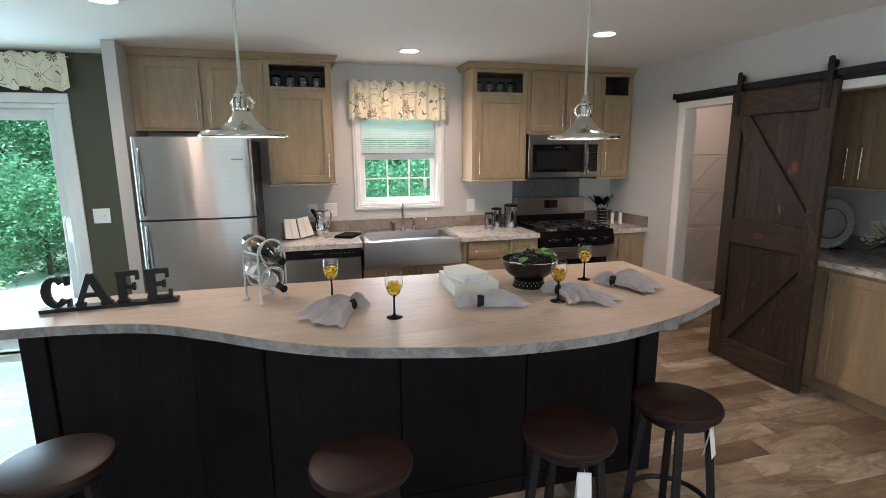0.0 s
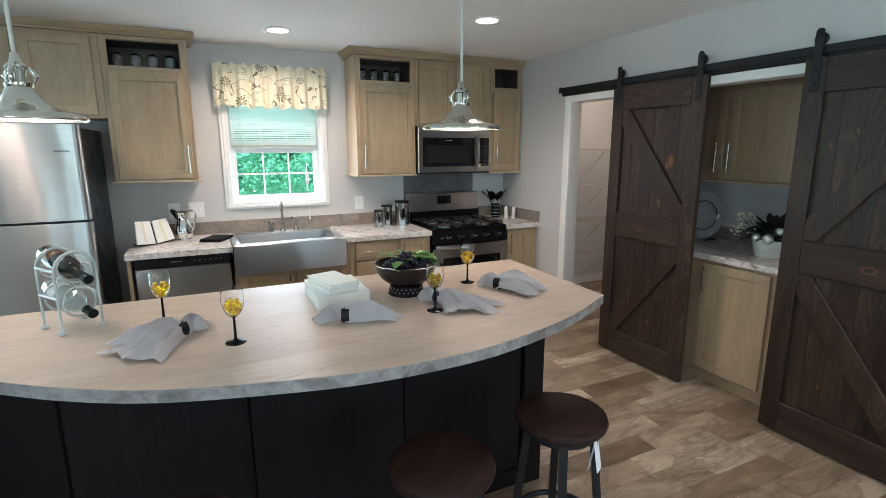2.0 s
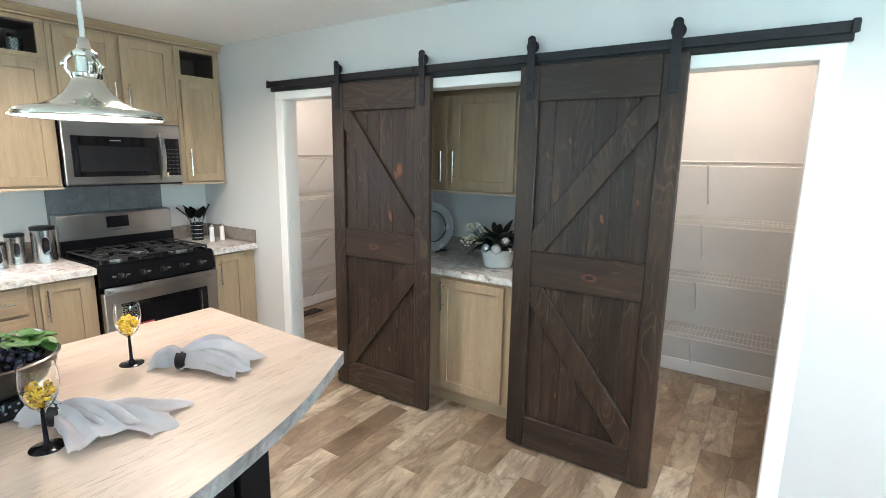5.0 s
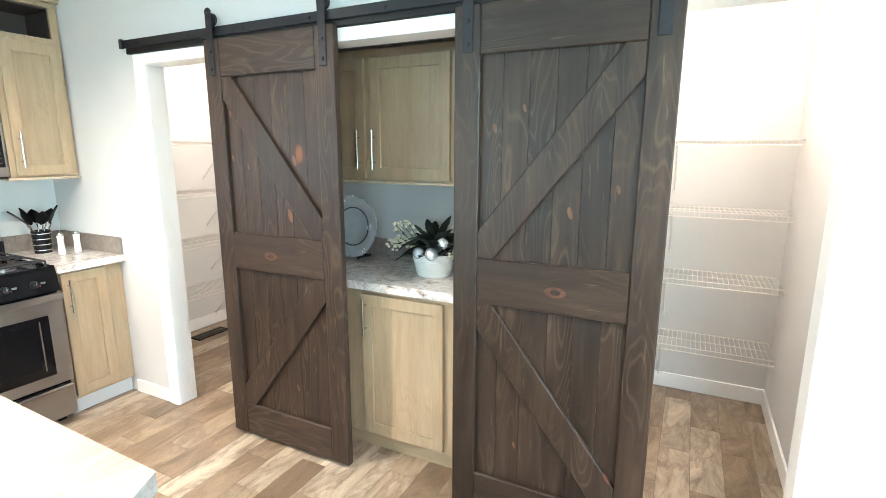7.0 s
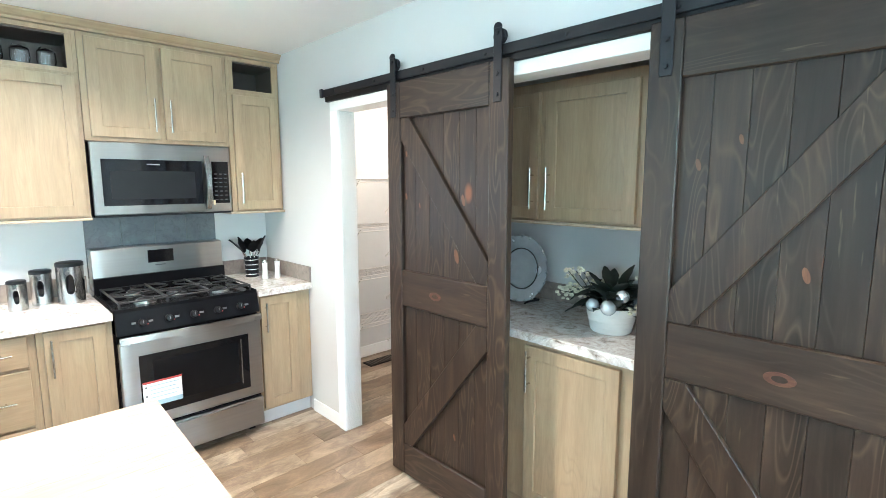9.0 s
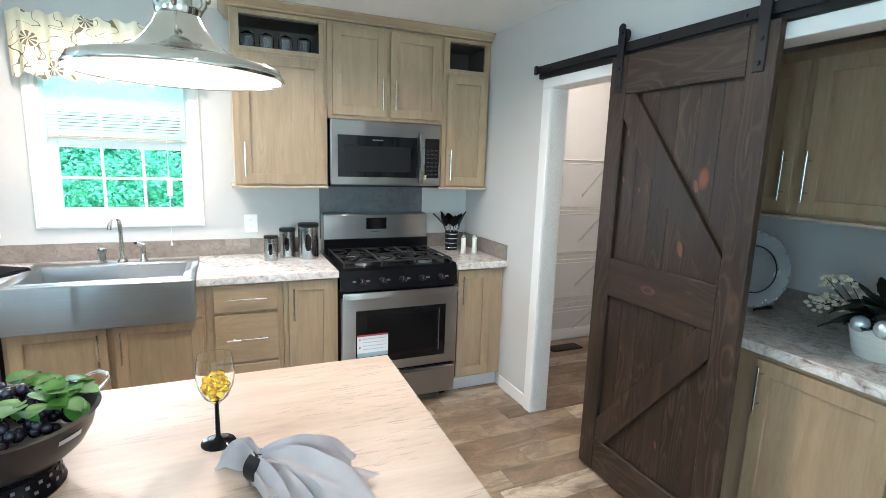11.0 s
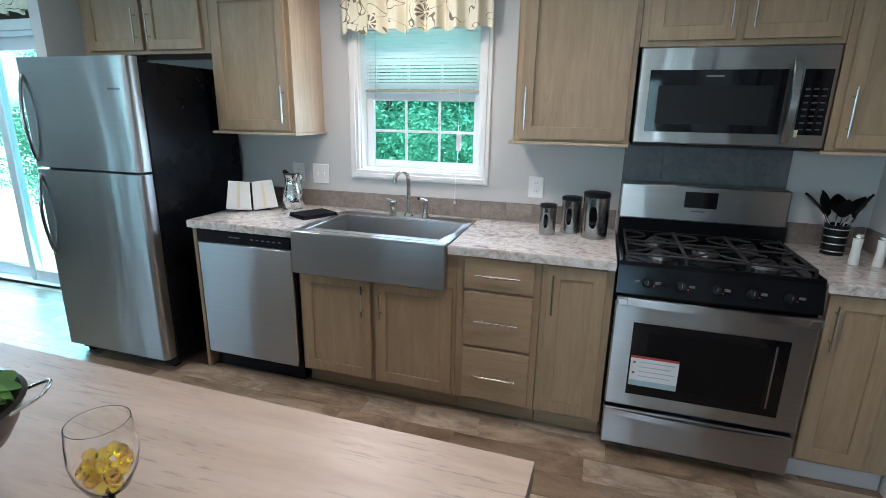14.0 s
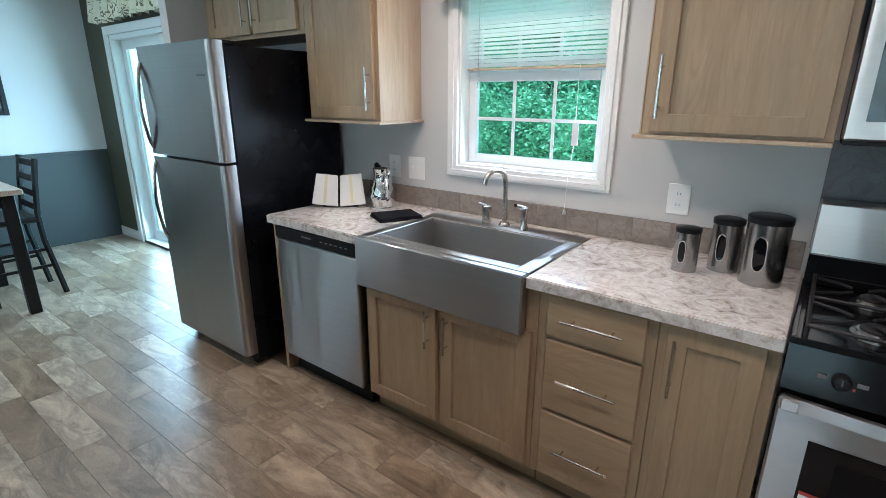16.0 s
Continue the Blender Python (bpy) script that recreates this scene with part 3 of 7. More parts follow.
part("jamb", boxes(((x0, 0.0, z0), (x0 + 0.012, 0.14, z1)), ((x1 - 0.012, 0.0, z0), (x1, 0.14, z1)), ((x0 + 0.012, 0.0, z0), (x1 - 0.012, 0.14, z0 + 0.012)), ((x0 + 0.012, 0.0, z1 - 0.012), (x1 - 0.012, 0.14, z1))), TRIM, window_1)
fx0, fx1 = x0 + 0.012, x1 - 0.012


def sash(zb, zt, y, name):
    part(name, boxes(((fx0, y, zb), (fx0 + 0.045, y + 0.03, zt)), ((fx1 - 0.045, y, zb), (fx1, y + 0.03, zt)), ((fx0 + 0.045, y, zb), (fx1 - 0.045, y + 0.03, zb + 0.045)), ((fx0 + 0.045, y, zt - 0.045), (fx1 - 0.045, y + 0.03, zt)), bev=0.003), VINYL, window_1)
    w = (fx1 - fx0 - 0.09) / 3
    for k in (1, 2):
        bx("grille_bar", (fx0 + 0.045 + k * w - 0.008, y + 0.008, zb + 0.045), (fx0 + 0.045 + k * w + 0.008, y + 0.014, zt - 0.045), VINYL, window_1, 0.001)
    zm = (zb + zt) / 2
    bx("grille_bar", (fx0 + 0.045, y + 0.0085, zm - 0.008), (fx1 - 0.045, y + 0.0135, zm + 0.008), VINYL, window_1, 0.001)
    p = bx("pane", (fx0 + 0.04, y + 0.016, zb + 0.04), (fx1 - 0.04, y + 0.020, zt - 0.04), PANE, window_1, 0)
    p.visible_shadow = False


sash(z0 + 0.012, 1.625, 0.075, "lower_sash")
sash(1.59, z1 - 0.012, 0.108, "upper_sash")
# sliding door
door_1 = thing("door_1", "white sliding glass patio door in a white casing", "door", (-5.92, 0, 0), kind="structure")
x0, x1, z0, z1 = SLID
part("casing", boxes(((x0 - 0.075, -0.02, 0), (x0, 0, z1)), ((x1, -0.02, 0), (x1 + 0.075, 0, z1)), ((x0 - 0.075, -0.02, z1), (x1 + 0.075, 0, z1 + 0.075)), bev=0.003), TRIM, door_1)
part("frame", boxes(((x0, 0, 0.0), (x0 + 0.04, 0.14, z1)), ((x1 - 0.04, 0, 0), (x1, 0.14, z1)), ((x0 + 0.04, 0, z1 - 0.04), (x1 - 0.04, 0.14, z1)), ((x0 + 0.04, 0, 0.0), (x1 - 0.04, 0.14, 0.03)), bev=0.003), VINYL, door_1)
for a, b, y in ((x0 + 0.04, -5.90, 0.085), (-5.96, x1 - 0.04, 0.045)):
    panel = part("door_panel", boxes(((a, y, 0.03), (a + 0.075, y + 0.035, z1 - 0.04)), ((b - 0.075, y, 0.03), (b, y + 0.035, z1 - 0.04)), ((a + 0.075, y, 0.03), (b - 0.075, y + 0.035, 0.13)), ((a + 0.075, y, z1 - 0.13), (b - 0.075, y + 0.035, z1 - 0.04)), bev=0.003), VINYL, door_1)
    g = bx("pane", (a + 0.07, y + 0.015, 0.125), (b - 0.07, y + 0.02, z1 - 0.125), PANE, panel, 0)
    g.visible_shadow = False
part("door_handle", tube(bmesh.new(), spline([(-5.13, 0.045, 0.92), (-5.13, 0.0, 0.95), (-5.13, -0.005, 1.03), (-5.13, 0.0, 1.11), (-5.13, 0.045, 1.14)], 5), 0.011), TRIM, panel, smooth=60)
# living-room windows behind the walk, all out of view
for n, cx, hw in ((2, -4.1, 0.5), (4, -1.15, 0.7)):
    w = thing("window_%d" % n, "white framed living-room window out of view", "window", (cx, YS, 0.8), kind="structure")
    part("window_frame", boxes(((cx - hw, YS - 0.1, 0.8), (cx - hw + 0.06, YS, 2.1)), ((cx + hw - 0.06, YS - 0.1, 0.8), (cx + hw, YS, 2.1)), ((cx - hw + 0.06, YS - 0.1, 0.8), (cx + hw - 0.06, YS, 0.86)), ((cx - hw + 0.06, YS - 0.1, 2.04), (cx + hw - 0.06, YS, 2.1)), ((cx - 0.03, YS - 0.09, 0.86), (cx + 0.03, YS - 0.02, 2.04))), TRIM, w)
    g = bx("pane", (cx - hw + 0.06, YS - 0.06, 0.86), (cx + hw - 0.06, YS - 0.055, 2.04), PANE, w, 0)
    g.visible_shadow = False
# added west window, placed to hold the lamp that lights the east wall
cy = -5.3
w = thing("window_3", "white framed living-room window out of view", "window", (XL, cy, 0.93), kind="structure")
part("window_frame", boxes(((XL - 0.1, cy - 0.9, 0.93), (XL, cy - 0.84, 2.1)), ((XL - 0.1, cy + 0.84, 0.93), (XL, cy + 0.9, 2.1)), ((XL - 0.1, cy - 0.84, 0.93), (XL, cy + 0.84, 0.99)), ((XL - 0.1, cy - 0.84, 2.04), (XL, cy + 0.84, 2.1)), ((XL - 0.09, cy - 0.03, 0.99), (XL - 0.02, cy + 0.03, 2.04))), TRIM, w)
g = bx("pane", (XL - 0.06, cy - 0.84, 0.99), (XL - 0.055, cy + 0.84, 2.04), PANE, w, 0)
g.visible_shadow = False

# ---- cabinets ----


def handle(parent, x, z, length, y, upright=True, r=0.005):
    a, b = (((x, y - 0.03, z - length / 2), (x, y - 0.03, z + length / 2)) if upright else ((x - length / 2, y - 0.03, z), (x + length / 2, y - 0.03, z)))
    bm = tube(bmesh.new(), [a, b], r, 10)
    for s in (-0.32, 0.32):
        c = (x, z + s * length) if upright else (x + s * length, z)
        tube(bm, [(c[0], y + 0.001, c[1]), (c[0], y - 0.03, c[1])], r * 0.8, 8)
    return part("handle", bm, NICKEL, parent, "satin nickel bar handle", 40)


def shaker(parent, xa, xb, za, zb, y, name="door", rail=0.058, grip=None):
    """A framed door whose face is at y, facing -y. grip: (x, z, length) of an upright handle."""
    t, e = 0.02, 0.0018
    bm = bmesh.new()
    loops = []
    for inset, yy in ((0.0, y + t), (0.0, y + e), (e, y), (rail - e, y), (rail, y + e), (rail, y + t)):
        loops.append([bm.verts.new((x, yy, z)) for x, z in ((xa + inset, za + inset), (xb - inset, za + inset), (xb - inset, zb - inset), (xa + inset, zb - inset))])
    for p, q in zip(loops, loops[1:] + loops[:1]):
        for k in range(4):
            bm.faces.new((p[k], p[(k + 1) % 4], q[(k + 1) % 4], q[k]))
    bmesh.ops.recalc_face_normals(bm, faces=bm.faces)
    d = part(name, bm, CAB, parent)
    part("panel", boxes(((xa + rail - 0.004, y + 0.010, za + rail - 0.004), (xb - rail + 0.004, y + t - 0.002, zb - rail + 0.004))), CAB, d)
    if grip:
        handle(d, *grip, y)
    return d


def drawer(parent, xa, xb, za, zb, y):
    d = part("drawer_front", boxes(((xa, y, za), (xb, y + 0.02, zb)), bev=0.003), CABX, parent)
    handle(d, (xa + xb) / 2, (za + zb) / 2, 0.21, y, False)
    return d


YF, YD = -0.635, -0.657  # base cabinet face and door face


def base_cabinet(xa, xb, label, z1=0.872, kick=None):
    c = thing("base_cabinet", label, "cabinet", ((xa + xb) / 2, -0.33, 0), "kitchen base cabinets")
    part("body", boxes(((xa, YF, 0.10), (xb, -0.004, z1)), bev=0.0015), CAB, c)
    bx("toe_kick", (xa + 0.002, -0.60 if kick else -0.575, 0), (xb - 0.002, -0.02, 0.10), kick or CABX, c)
    return c


c = base_cabinet(-2.752, -1.868, "stained maple sink base cabinet with two shaker doors", z1=0.70)
shaker(c, -2.728, -2.325, 0.118, 0.690, YD, grip=(-2.36, 0.57, 0.17))
shaker(c, -2.297, -1.884, 0.118, 0.690, YD, grip=(-2.262, 0.57, 0.17))
part("stile", boxes(((-1.918, YF, 0.70), (-1.868, -0.05, 0.872)), bev=0.001), CAB, c)
c = base_cabinet(-1.866, -1.462, "stained maple three-drawer base cabinet")
for za, zb in ((0.706, 0.860), (0.412, 0.690), (0.122, 0.396)):
    drawer(c, -1.826, -1.492, za, zb, YD)
c = base_cabinet(-1.460, -1.146, "narrow stained maple base cabinet with one door")
shaker(c, -1.432, -1.178, 0.122, 0.860, YD, grip=(-1.405, 0.73, 0.19))
c = base_cabinet(-0.372, -0.003, "greyish maple base cabinet in the corner beside the range", kick=WALL)
shaker(c, -0.352, -0.108, 0.122, 0.860, YD, grip=(-0.325, 0.73, 0.19))
tagged(part("end_panel", boxes(((-3.425, -0.65, 0), (-3.402, -0.003, 0.872)), bev=0.001), CAB), "stained maple panel at the end of the counter", "panel")


def upper_cabinet(xa, xb, za, label):
    return thing("wall_cabinet", label, "cabinet", ((xa + xb) / 2, -0.16, za), "kitchen wall cabinets")


def cubby_cabinet(xa, xb, label, side=0, za=1.388, grip=-1):
    c = upper_cabinet(xa, xb, za, label)
    zc = 2.165
    part("body", boxes(((xa, -0.315, za), (xb, -0.003, zc)), ((xa, -0.315, zc), (xa + 0.018, -0.003, 2.385)), ((xb - 0.018, -0.315, zc), (xb, -0.003, 2.385)), ((xa + 0.018, -0.315, 2.36), (xb - 0.018, -0.003, 2.385)), bev=0.001), CAB, c)
    part("face_frame", boxes(((xa + 0.018, -0.3155, zc), (xa + 0.045, -0.30, 2.36)), ((xb - 0.045, -0.3155, zc), (xb - 0.018, -0.30, 2.36)), ((xa + 0.045, -0.3155, zc), (xb - 0.045, -0.30, 2.185))), CAB, c)
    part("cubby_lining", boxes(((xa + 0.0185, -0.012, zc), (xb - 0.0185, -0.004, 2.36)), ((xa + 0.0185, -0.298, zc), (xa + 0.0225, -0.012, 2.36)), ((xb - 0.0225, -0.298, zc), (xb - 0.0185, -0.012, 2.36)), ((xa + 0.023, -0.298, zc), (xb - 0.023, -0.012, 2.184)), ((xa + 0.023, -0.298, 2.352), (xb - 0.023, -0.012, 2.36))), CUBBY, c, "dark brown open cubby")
    shaker(c, xa + 0.03, xb - 0.022, za + 0.012, 2.145, -0.337, grip=((xa + 0.055) if grip < 0 else (xb - 0.048), za + 0.155, 0.20))
    if side:
        x = xb + 0.0005 if side > 0 else xa - 0.0045
        bx("side_panel", (x, -0.318, za), (x + 0.004, -0.004, 2.385), PALE, c, 0, "pale maple side panel")
    bx("bottom_edge", (xa - 0.022, -0.345, za - 0.014), (xb + (0.022 if side > 0 else 0), -0.003, za - 0.0005), PALE, c, 0.002)
    return c


cubby_cabinet(-3.468, -2.935, "stained maple wall cabinet with an open glass cubby above", 1, grip=1)
cubby_cabinet(-1.680, -1.140, "stained maple wall cabinet with an open glass cubby above", -1, grip=-1)
cubby_cabinet(-0.360, -0.006, "narrow stained maple wall cabinet with an empty cubby above", 0, grip=-1)
c = upper_cabinet(-1.138, -0.362, 1.812, "stained maple wall cabinet with two doors above the microwave")
part("body", boxes(((-1.138, -0.315, 1.812), (-0.362, -0.003, 2.385)), bev=0.001), CAB, c)
shaker(c, -1.108, -0.765, 1.835, 2.362, -0.337, grip=(-0.792, 1.97, 0.19))
shaker(c, -0.735, -0.390, 1.835, 2.362, -0.337, grip=(-0.708, 1.97, 0.19))
c = upper_cabinet(-4.436, -3.470, 1.825, "stained maple wall cabinet with two doors above the refrigerator")
part("body", boxes(((-4.436, -0.315, 1.825), (-3.470, -0.003, 2.385)), bev=0.001), CAB, c)
shaker(c, -4.375, -3.945, 1.848, 2.362, -0.337, grip=(-3.975, 1.98, 0.19))
shaker(c, -3.905, -3.515, 1.848, 2.362, -0.337, grip=(-3.875, 1.98, 0.19))


def crown(xa, xb, returns):
    prof = [(-0.30, 2.386), (-0.342, 2.386), (-0.342, 2.398), (-0.352, 2.405), (-0.372, 2.428), (-0.375, 2.438), (-0.30, 2.438)]
    bm = bmesh.new()
    ends = [[bm.verts.new((x + (s * (-y - 0.315) if s else 0), y, z)) for y, z in prof] for x, s in ((xa, -1 if returns[0] else 0), (xb, 1 if returns[1] else 0))]
    n = len(prof)
    for k in range(n):
        bm.faces.new((ends[0][k], ends[0][(k + 1) % n], ends[1][(k + 1) % n], ends[1][k]))
    bm.faces.new(ends[0][::-1])
    bm.faces.new(ends[1])
    for x, s, on in ((xa, -1, returns[0]), (xb, 1, returns[1])):
        if on:
            a = [[bm.verts.new((x + s * (-y - 0.315), -0.003 if far else y, z)) for y, z in prof] for far in (0, 1)]
            for k in range(n):
                bm.faces.new((a[0][k], a[0][(k + 1) % n], a[1][(k + 1) % n], a[1][k]))
    bmesh.ops.recalc_face_normals(bm, faces=bm.faces)
    return tagged(part("crown_moulding", bm, CABX), "stained maple crown moulding on the wall cabinets", "trim", kind="structure")


crown(-4.436, -2.933, (0, 1))
crown(-1.682, -0.003, (1, 0))

# counters
YC = -0.680


def counter(name, label, rows):
    c = tagged(part(name, boxes(*rows, bev=0.005), COUNTER), label, "countertop")
    (x0, y0, z0), (x1, y1, z1) = rows[0]
    bx("edge_band", (x0 + 0.001, y0 - 0.0015, z0), (x1 - 0.001, y0 - 0.0002, z1 - 0.004), COUNTER, c, 0)
    return c


SX0, SX1 = -2.752, -1.905
long_counter = tagged(part("countertop", prism(bmesh.new(), [(-3.432, YC), (SX0 - 0.002, YC), (SX0 - 0.002, -0.20), (SX1 + 0.002, -0.20), (SX1 + 0.002, YC), (-1.146, YC), (-1.146, -0.002), (-3.432, -0.002)], 0.873, 0.914, 0.004), COUNTER), "marbled brown and white laminate countertop round the sink", "countertop")
for x0, x1 in ((-3.432, SX0 - 0.002), (SX1 + 0.002, -1.146)):
    bx("edge_band", (x0 + 0.001, YC - 0.0015, 0.873), (x1 - 0.001, YC - 0.0002, 0.910), COUNTER, long_counter, 0)
counter("countertop", "marbled laminate countertop in the corner beside the range", [((-0.372, YC, 0.873), (-0.001, -0.002, 0.914))])


def tile_strip(label, xa, xb, za, zb, y, w, mat, t=0.012):
    s = thing("backsplash", label, "backsplash", ((xa + xb) / 2, y, za), kind="structure")
    bx("bed", (xa, y + 0.001, za), (xb, y + t, zb), GROUT, s, 0)
    n = max(1, round((xb - xa) / w))
    w = (xb - xa) / n
    for k in range(n):
        bx("tile", (xa + k * w + 0.001, y - 0.002, za + 0.0005), (xa + (k + 1) * w - 0.001, y + 0.0012, zb - 0.0005), mat, s, 0.0012)


tile_strip("taupe tile backsplash strip", -3.42, -1.150, 0.915, 1.018, -0.014, 0.152, SPLASH)
tile_strip("taupe tile backsplash strip", -0.368, -0.016, 0.915, 1.018, -0.014, 0.152, SPLASH)
sp = thing("backsplash", "taupe tile backsplash strip on the side wall", "backsplash", (-0.008, -0.34, 0.915), kind="structure")
bx("bed", (-0.013, -0.67, 0.915), (-0.001, -0.016, 1.018), GROUT, sp, 0)
for k in range(4):
    bx("tile", (-0.0152, -0.669 + k * 0.1625, 0.9155), (-0.0128, -0.669 + (k + 1) * 0.1625 - 0.002, 1.0175), SPLASH, sp, 0.001)
tile_strip("dark slate tile backsplash behind the range", -1.14, -0.376, 1.00, 1.375, -0.012, 0.19, SLATETILE)

# ---- island ----
ZI = 0.971
front = [(-1.330, -2.945), (-1.662, -3.112), (-2.032, -3.222), (-2.302, -3.246), (-2.582, -3.228), (-2.932, -3.143), (-3.147, -3.063), (-3.352, -2.943), (-3.582, -2.773), (-3.832, -2.623), (-4.112, -2.556), (-4.402, -2.538)]
curve = [(v.x, v.y) for v in spline([(x, y, 0) for x, y in front], 6)]
outline = [(-4.402, -2.112), (-1.305, -2.142)] + curve
top = thing("kitchen_worktop", "washed wood laminate island top with a wavy grey edge", "countertop", (-2.832, -2.578, 0.930))
part("slab", prism(bmesh.new(), outline, 0.930, ZI - 0.002, 0.0), LAMEDGE, top, "grey marbled edge band")
part("surface", prism(bmesh.new(), outline, ZI - 0.002, ZI), LAMTOP, top, "pale washed wood laminate")
base_line = [(-4.322, -2.172), (-1.542, -2.172), (-1.542, -2.758), (-3.382, -2.758), (-3.702, -2.498), (-4.322, -2.498)]
isl = thing("kitchen_island", "dark espresso panelled kitchen island base", "kitchen island", (-2.932, -2.428, 0))
part("body", prism(bmesh.new(), base_line, 0.0, 0.929), ESPRESSO, isl)


def front_panel(a, b, w0=0.004):
    d = Vector((b[0] - a[0], b[1] - a[1], 0))
    ln = d.length
    ang = math.atan2(d.y, d.x)
    m = Matrix.Translation((*a, 0)) @ Matrix.Rotation(ang, 4, 'Z')
    part("panel", box(bmesh.new(), (0.004, 0.001, 0.09), (ln - 0.004, 0.013, 0.924), 0.002, m), ESPRESSO, isl)
    part("base_trim", box(bmesh.new(), (0.004, 0.001, 0.0), (ln - 0.004, 0.018, 0.086), 0.002, m), ESPRESSO, isl)


for a, b in (((-1.642, -2.758), (-2.232, -2.758)), ((-2.232, -2.758), (-2.832, -2.758)), ((-2.832, -2.758), (-3.382, -2.758)), ((-3.382, -2.758), (-3.702, -2.498)), ((-3.702, -2.498), (-4.232, -2.498)), ((-1.542, -2.180), (-1.542, -2.738))):
    front_panel(a, b)
bx("corner_post", (-1.637, -2.793, 0), (-1.527, -2.743, 0.929), ESPRESSO, isl, 0.004)
bx("corner_post", (-4.327, -2.523, 0), (-4.237, -2.483, 0.929), ESPRESSO, isl, 0.004)

# ---- appliances ----
fridge = thing("refrigerator", "stainless top-freezer refrigerator with black sides", "refrigerator", (-3.95, -0.4, 0))
bx("body", (-4.345, -0.735, 0.035), (-3.560, -0.03, 1.745), FRIDGESIDE, fridge, 0.006, "black textured sides")
bx("hinge_cover", (-3.68, -0.80, 1.746), (-3.575, -0.66, 1.768), BLACKP, fridge, 0.006)
for za, zb, nm in ((1.182, 1.765, "freezer_door"), (0.085, 1.168, "fridge_door")):
    bm = bmesh.new()
    rim = [(-4.345, -0.742)] + [(-4.310 - 0.035 * math.cos(k * math.pi / 16), -0.785 - 0.030 * math.sin(k * math.pi / 16)) for k in range(9)] + [(-3.595 + 0.035 * math.sin(k * math.pi / 16), -0.785 - 0.030 * math.cos(k * math.pi / 16)) for k in range(9)] + [(-3.560, -0.742)]
    prism(bm, rim, za, zb)
    d = part(nm, bm, STEEL, fridge, "brushed stainless steel door", 35)
    hz = (za + 0.03, za + 0.50) if nm == "freezer_door" else (zb - 0.50, zb - 0.03)
    pts = spline([(-4.30, -0.812, hz[0]), (-4.30, -0.832, hz[0] + 0.06), (-4.30, -0.850, sum(hz) / 2), (-4.30, -0.832, hz[1] - 0.06), (-4.30, -0.812, hz[1])], 5)
    part("handle", tube(bmesh.new(), pts, 0.0095, 10), STEELV, d, "curved steel handle", 60)
    if nm == "freezer_door":
        bx("badge", (-3.70, -0.8168, 1.60), (-3.62, -0.8152, 1.61), GREYINK, d, 0)
bx("toe_grille", (-4.33, -0.735, 0.02), (-3.575, -0.70, 0.078), BLACKP, fridge)
for x in (-4.28, -3.62):
    bx("foot", (x - 0.02, -0.73, 0), (x + 0.02, -0.69, 0.034), BLACKP, fridge)

dw = thing("dishwasher", "stainless dishwasher with a black control strip", "dishwasher", (-3.08, -0.35, 0))
bx("body", (-3.395, -0.62, 0.09), (-2.760, -0.03, 0.868), BLACKP, dw)
d = bx("door", (-3.383, -0.668, 0.115), (-2.772, -0.621, 0.795), STEEL, dw, 0.006, "brushed stainless steel door")
s = bx("control_strip", (-3.383, -0.672, 0.799), (-2.772, -0.621, 0.868), BLACKP, dw, 0.006, "black control strip")
for k in range(6):
    bx("button", (-3.02 + k * 0.035, -0.6735, 0.832), (-3.004 + k * 0.035, -0.6722, 0.838), GREYINK, s, 0)
bx("badge", (-3.16, -0.6735, 0.834), (-3.09, -0.6722, 0.841), GREYINK, s, 0)
bx("kick_plate", (-3.38, -0.60, 0.0), (-2.775, -0.56, 0.088), BLACKP, dw)

# apron sink
sink = thing("farmhouse_sink", "stainless apron-front farmhouse sink", "sink", (-2.33, -0.45, 0.69))
bx("apron", (-2.750, -0.700, 0.688), (-1.907, -0.655, 0.918), STEEL, sink, 0.006, "brushed stainless apron front")
bx("flange", (-2.750, -0.654, 0.910), (-2.690, -0.20, 0.918), STEEL, sink, 0.002)
bx("flange", (-1.968, -0.654, 0.910), (-1.907, -0.20, 0.918), STEEL, sink, 0.002)
bx("flange", (-2.750, -0.199, 0.9145), (-1.907, -0.085, 0.9185), STEEL, sink, 0.001)
bx("flange", (-2.689, -0.654, 0.910), (-1.969, -0.600, 0.918), STEEL, sink, 0.002)
part("basin", boxes(((-2.694, -0.604, 0.71), (-2.690, -0.20, 0.909)), ((-1.968, -0.604, 0.71), (-1.964, -0.20, 0.909)), ((-2.690, -0.604, 0.71), (-1.968, -0.600, 0.909)), ((-2.690, -0.204, 0.71), (-1.968, -0.20, 0.912)), ((-2.690, -0.600, 0.706), (-1.968, -0.204, 0.711))), STEEL, sink)
part("drain", lathe(bmesh.new(), [(0.0, 0.0), (0.04, 0.0), (0.045, 0.003), (0.0, 0.004)], (-2.33, -0.40, 0.7112)), CHROME, sink, smooth=40)
fau = thing("faucet", "satin nickel gooseneck kitchen faucet", "faucet", (-2.315, -0.135, 0.9185))
part("base", lathe(bmesh.new(), [(0.028, 0), (0.028, 0.006), (0.02, 0.02), (0.0, 0.022)], (-2.315, -0.135, 0.9187)), NICKEL, fau, smooth=40)
part("spout", tube(bmesh.new(), spline([(-2.315, -0.135, 0.938), (-2.315, -0.135, 1.12), (-2.318, -0.165, 1.178), (-2.33, -0.22, 1.19), (-2.34, -0.262, 1.165), (-2.345, -0.272, 1.13)], 6), 0.0115, 12), NICKEL, fau, smooth=60)
dsp = thing("soap_dispenser", "brass-toned deck soap dispenser", "dispenser", (-2.413, -0.14, 0.9185))
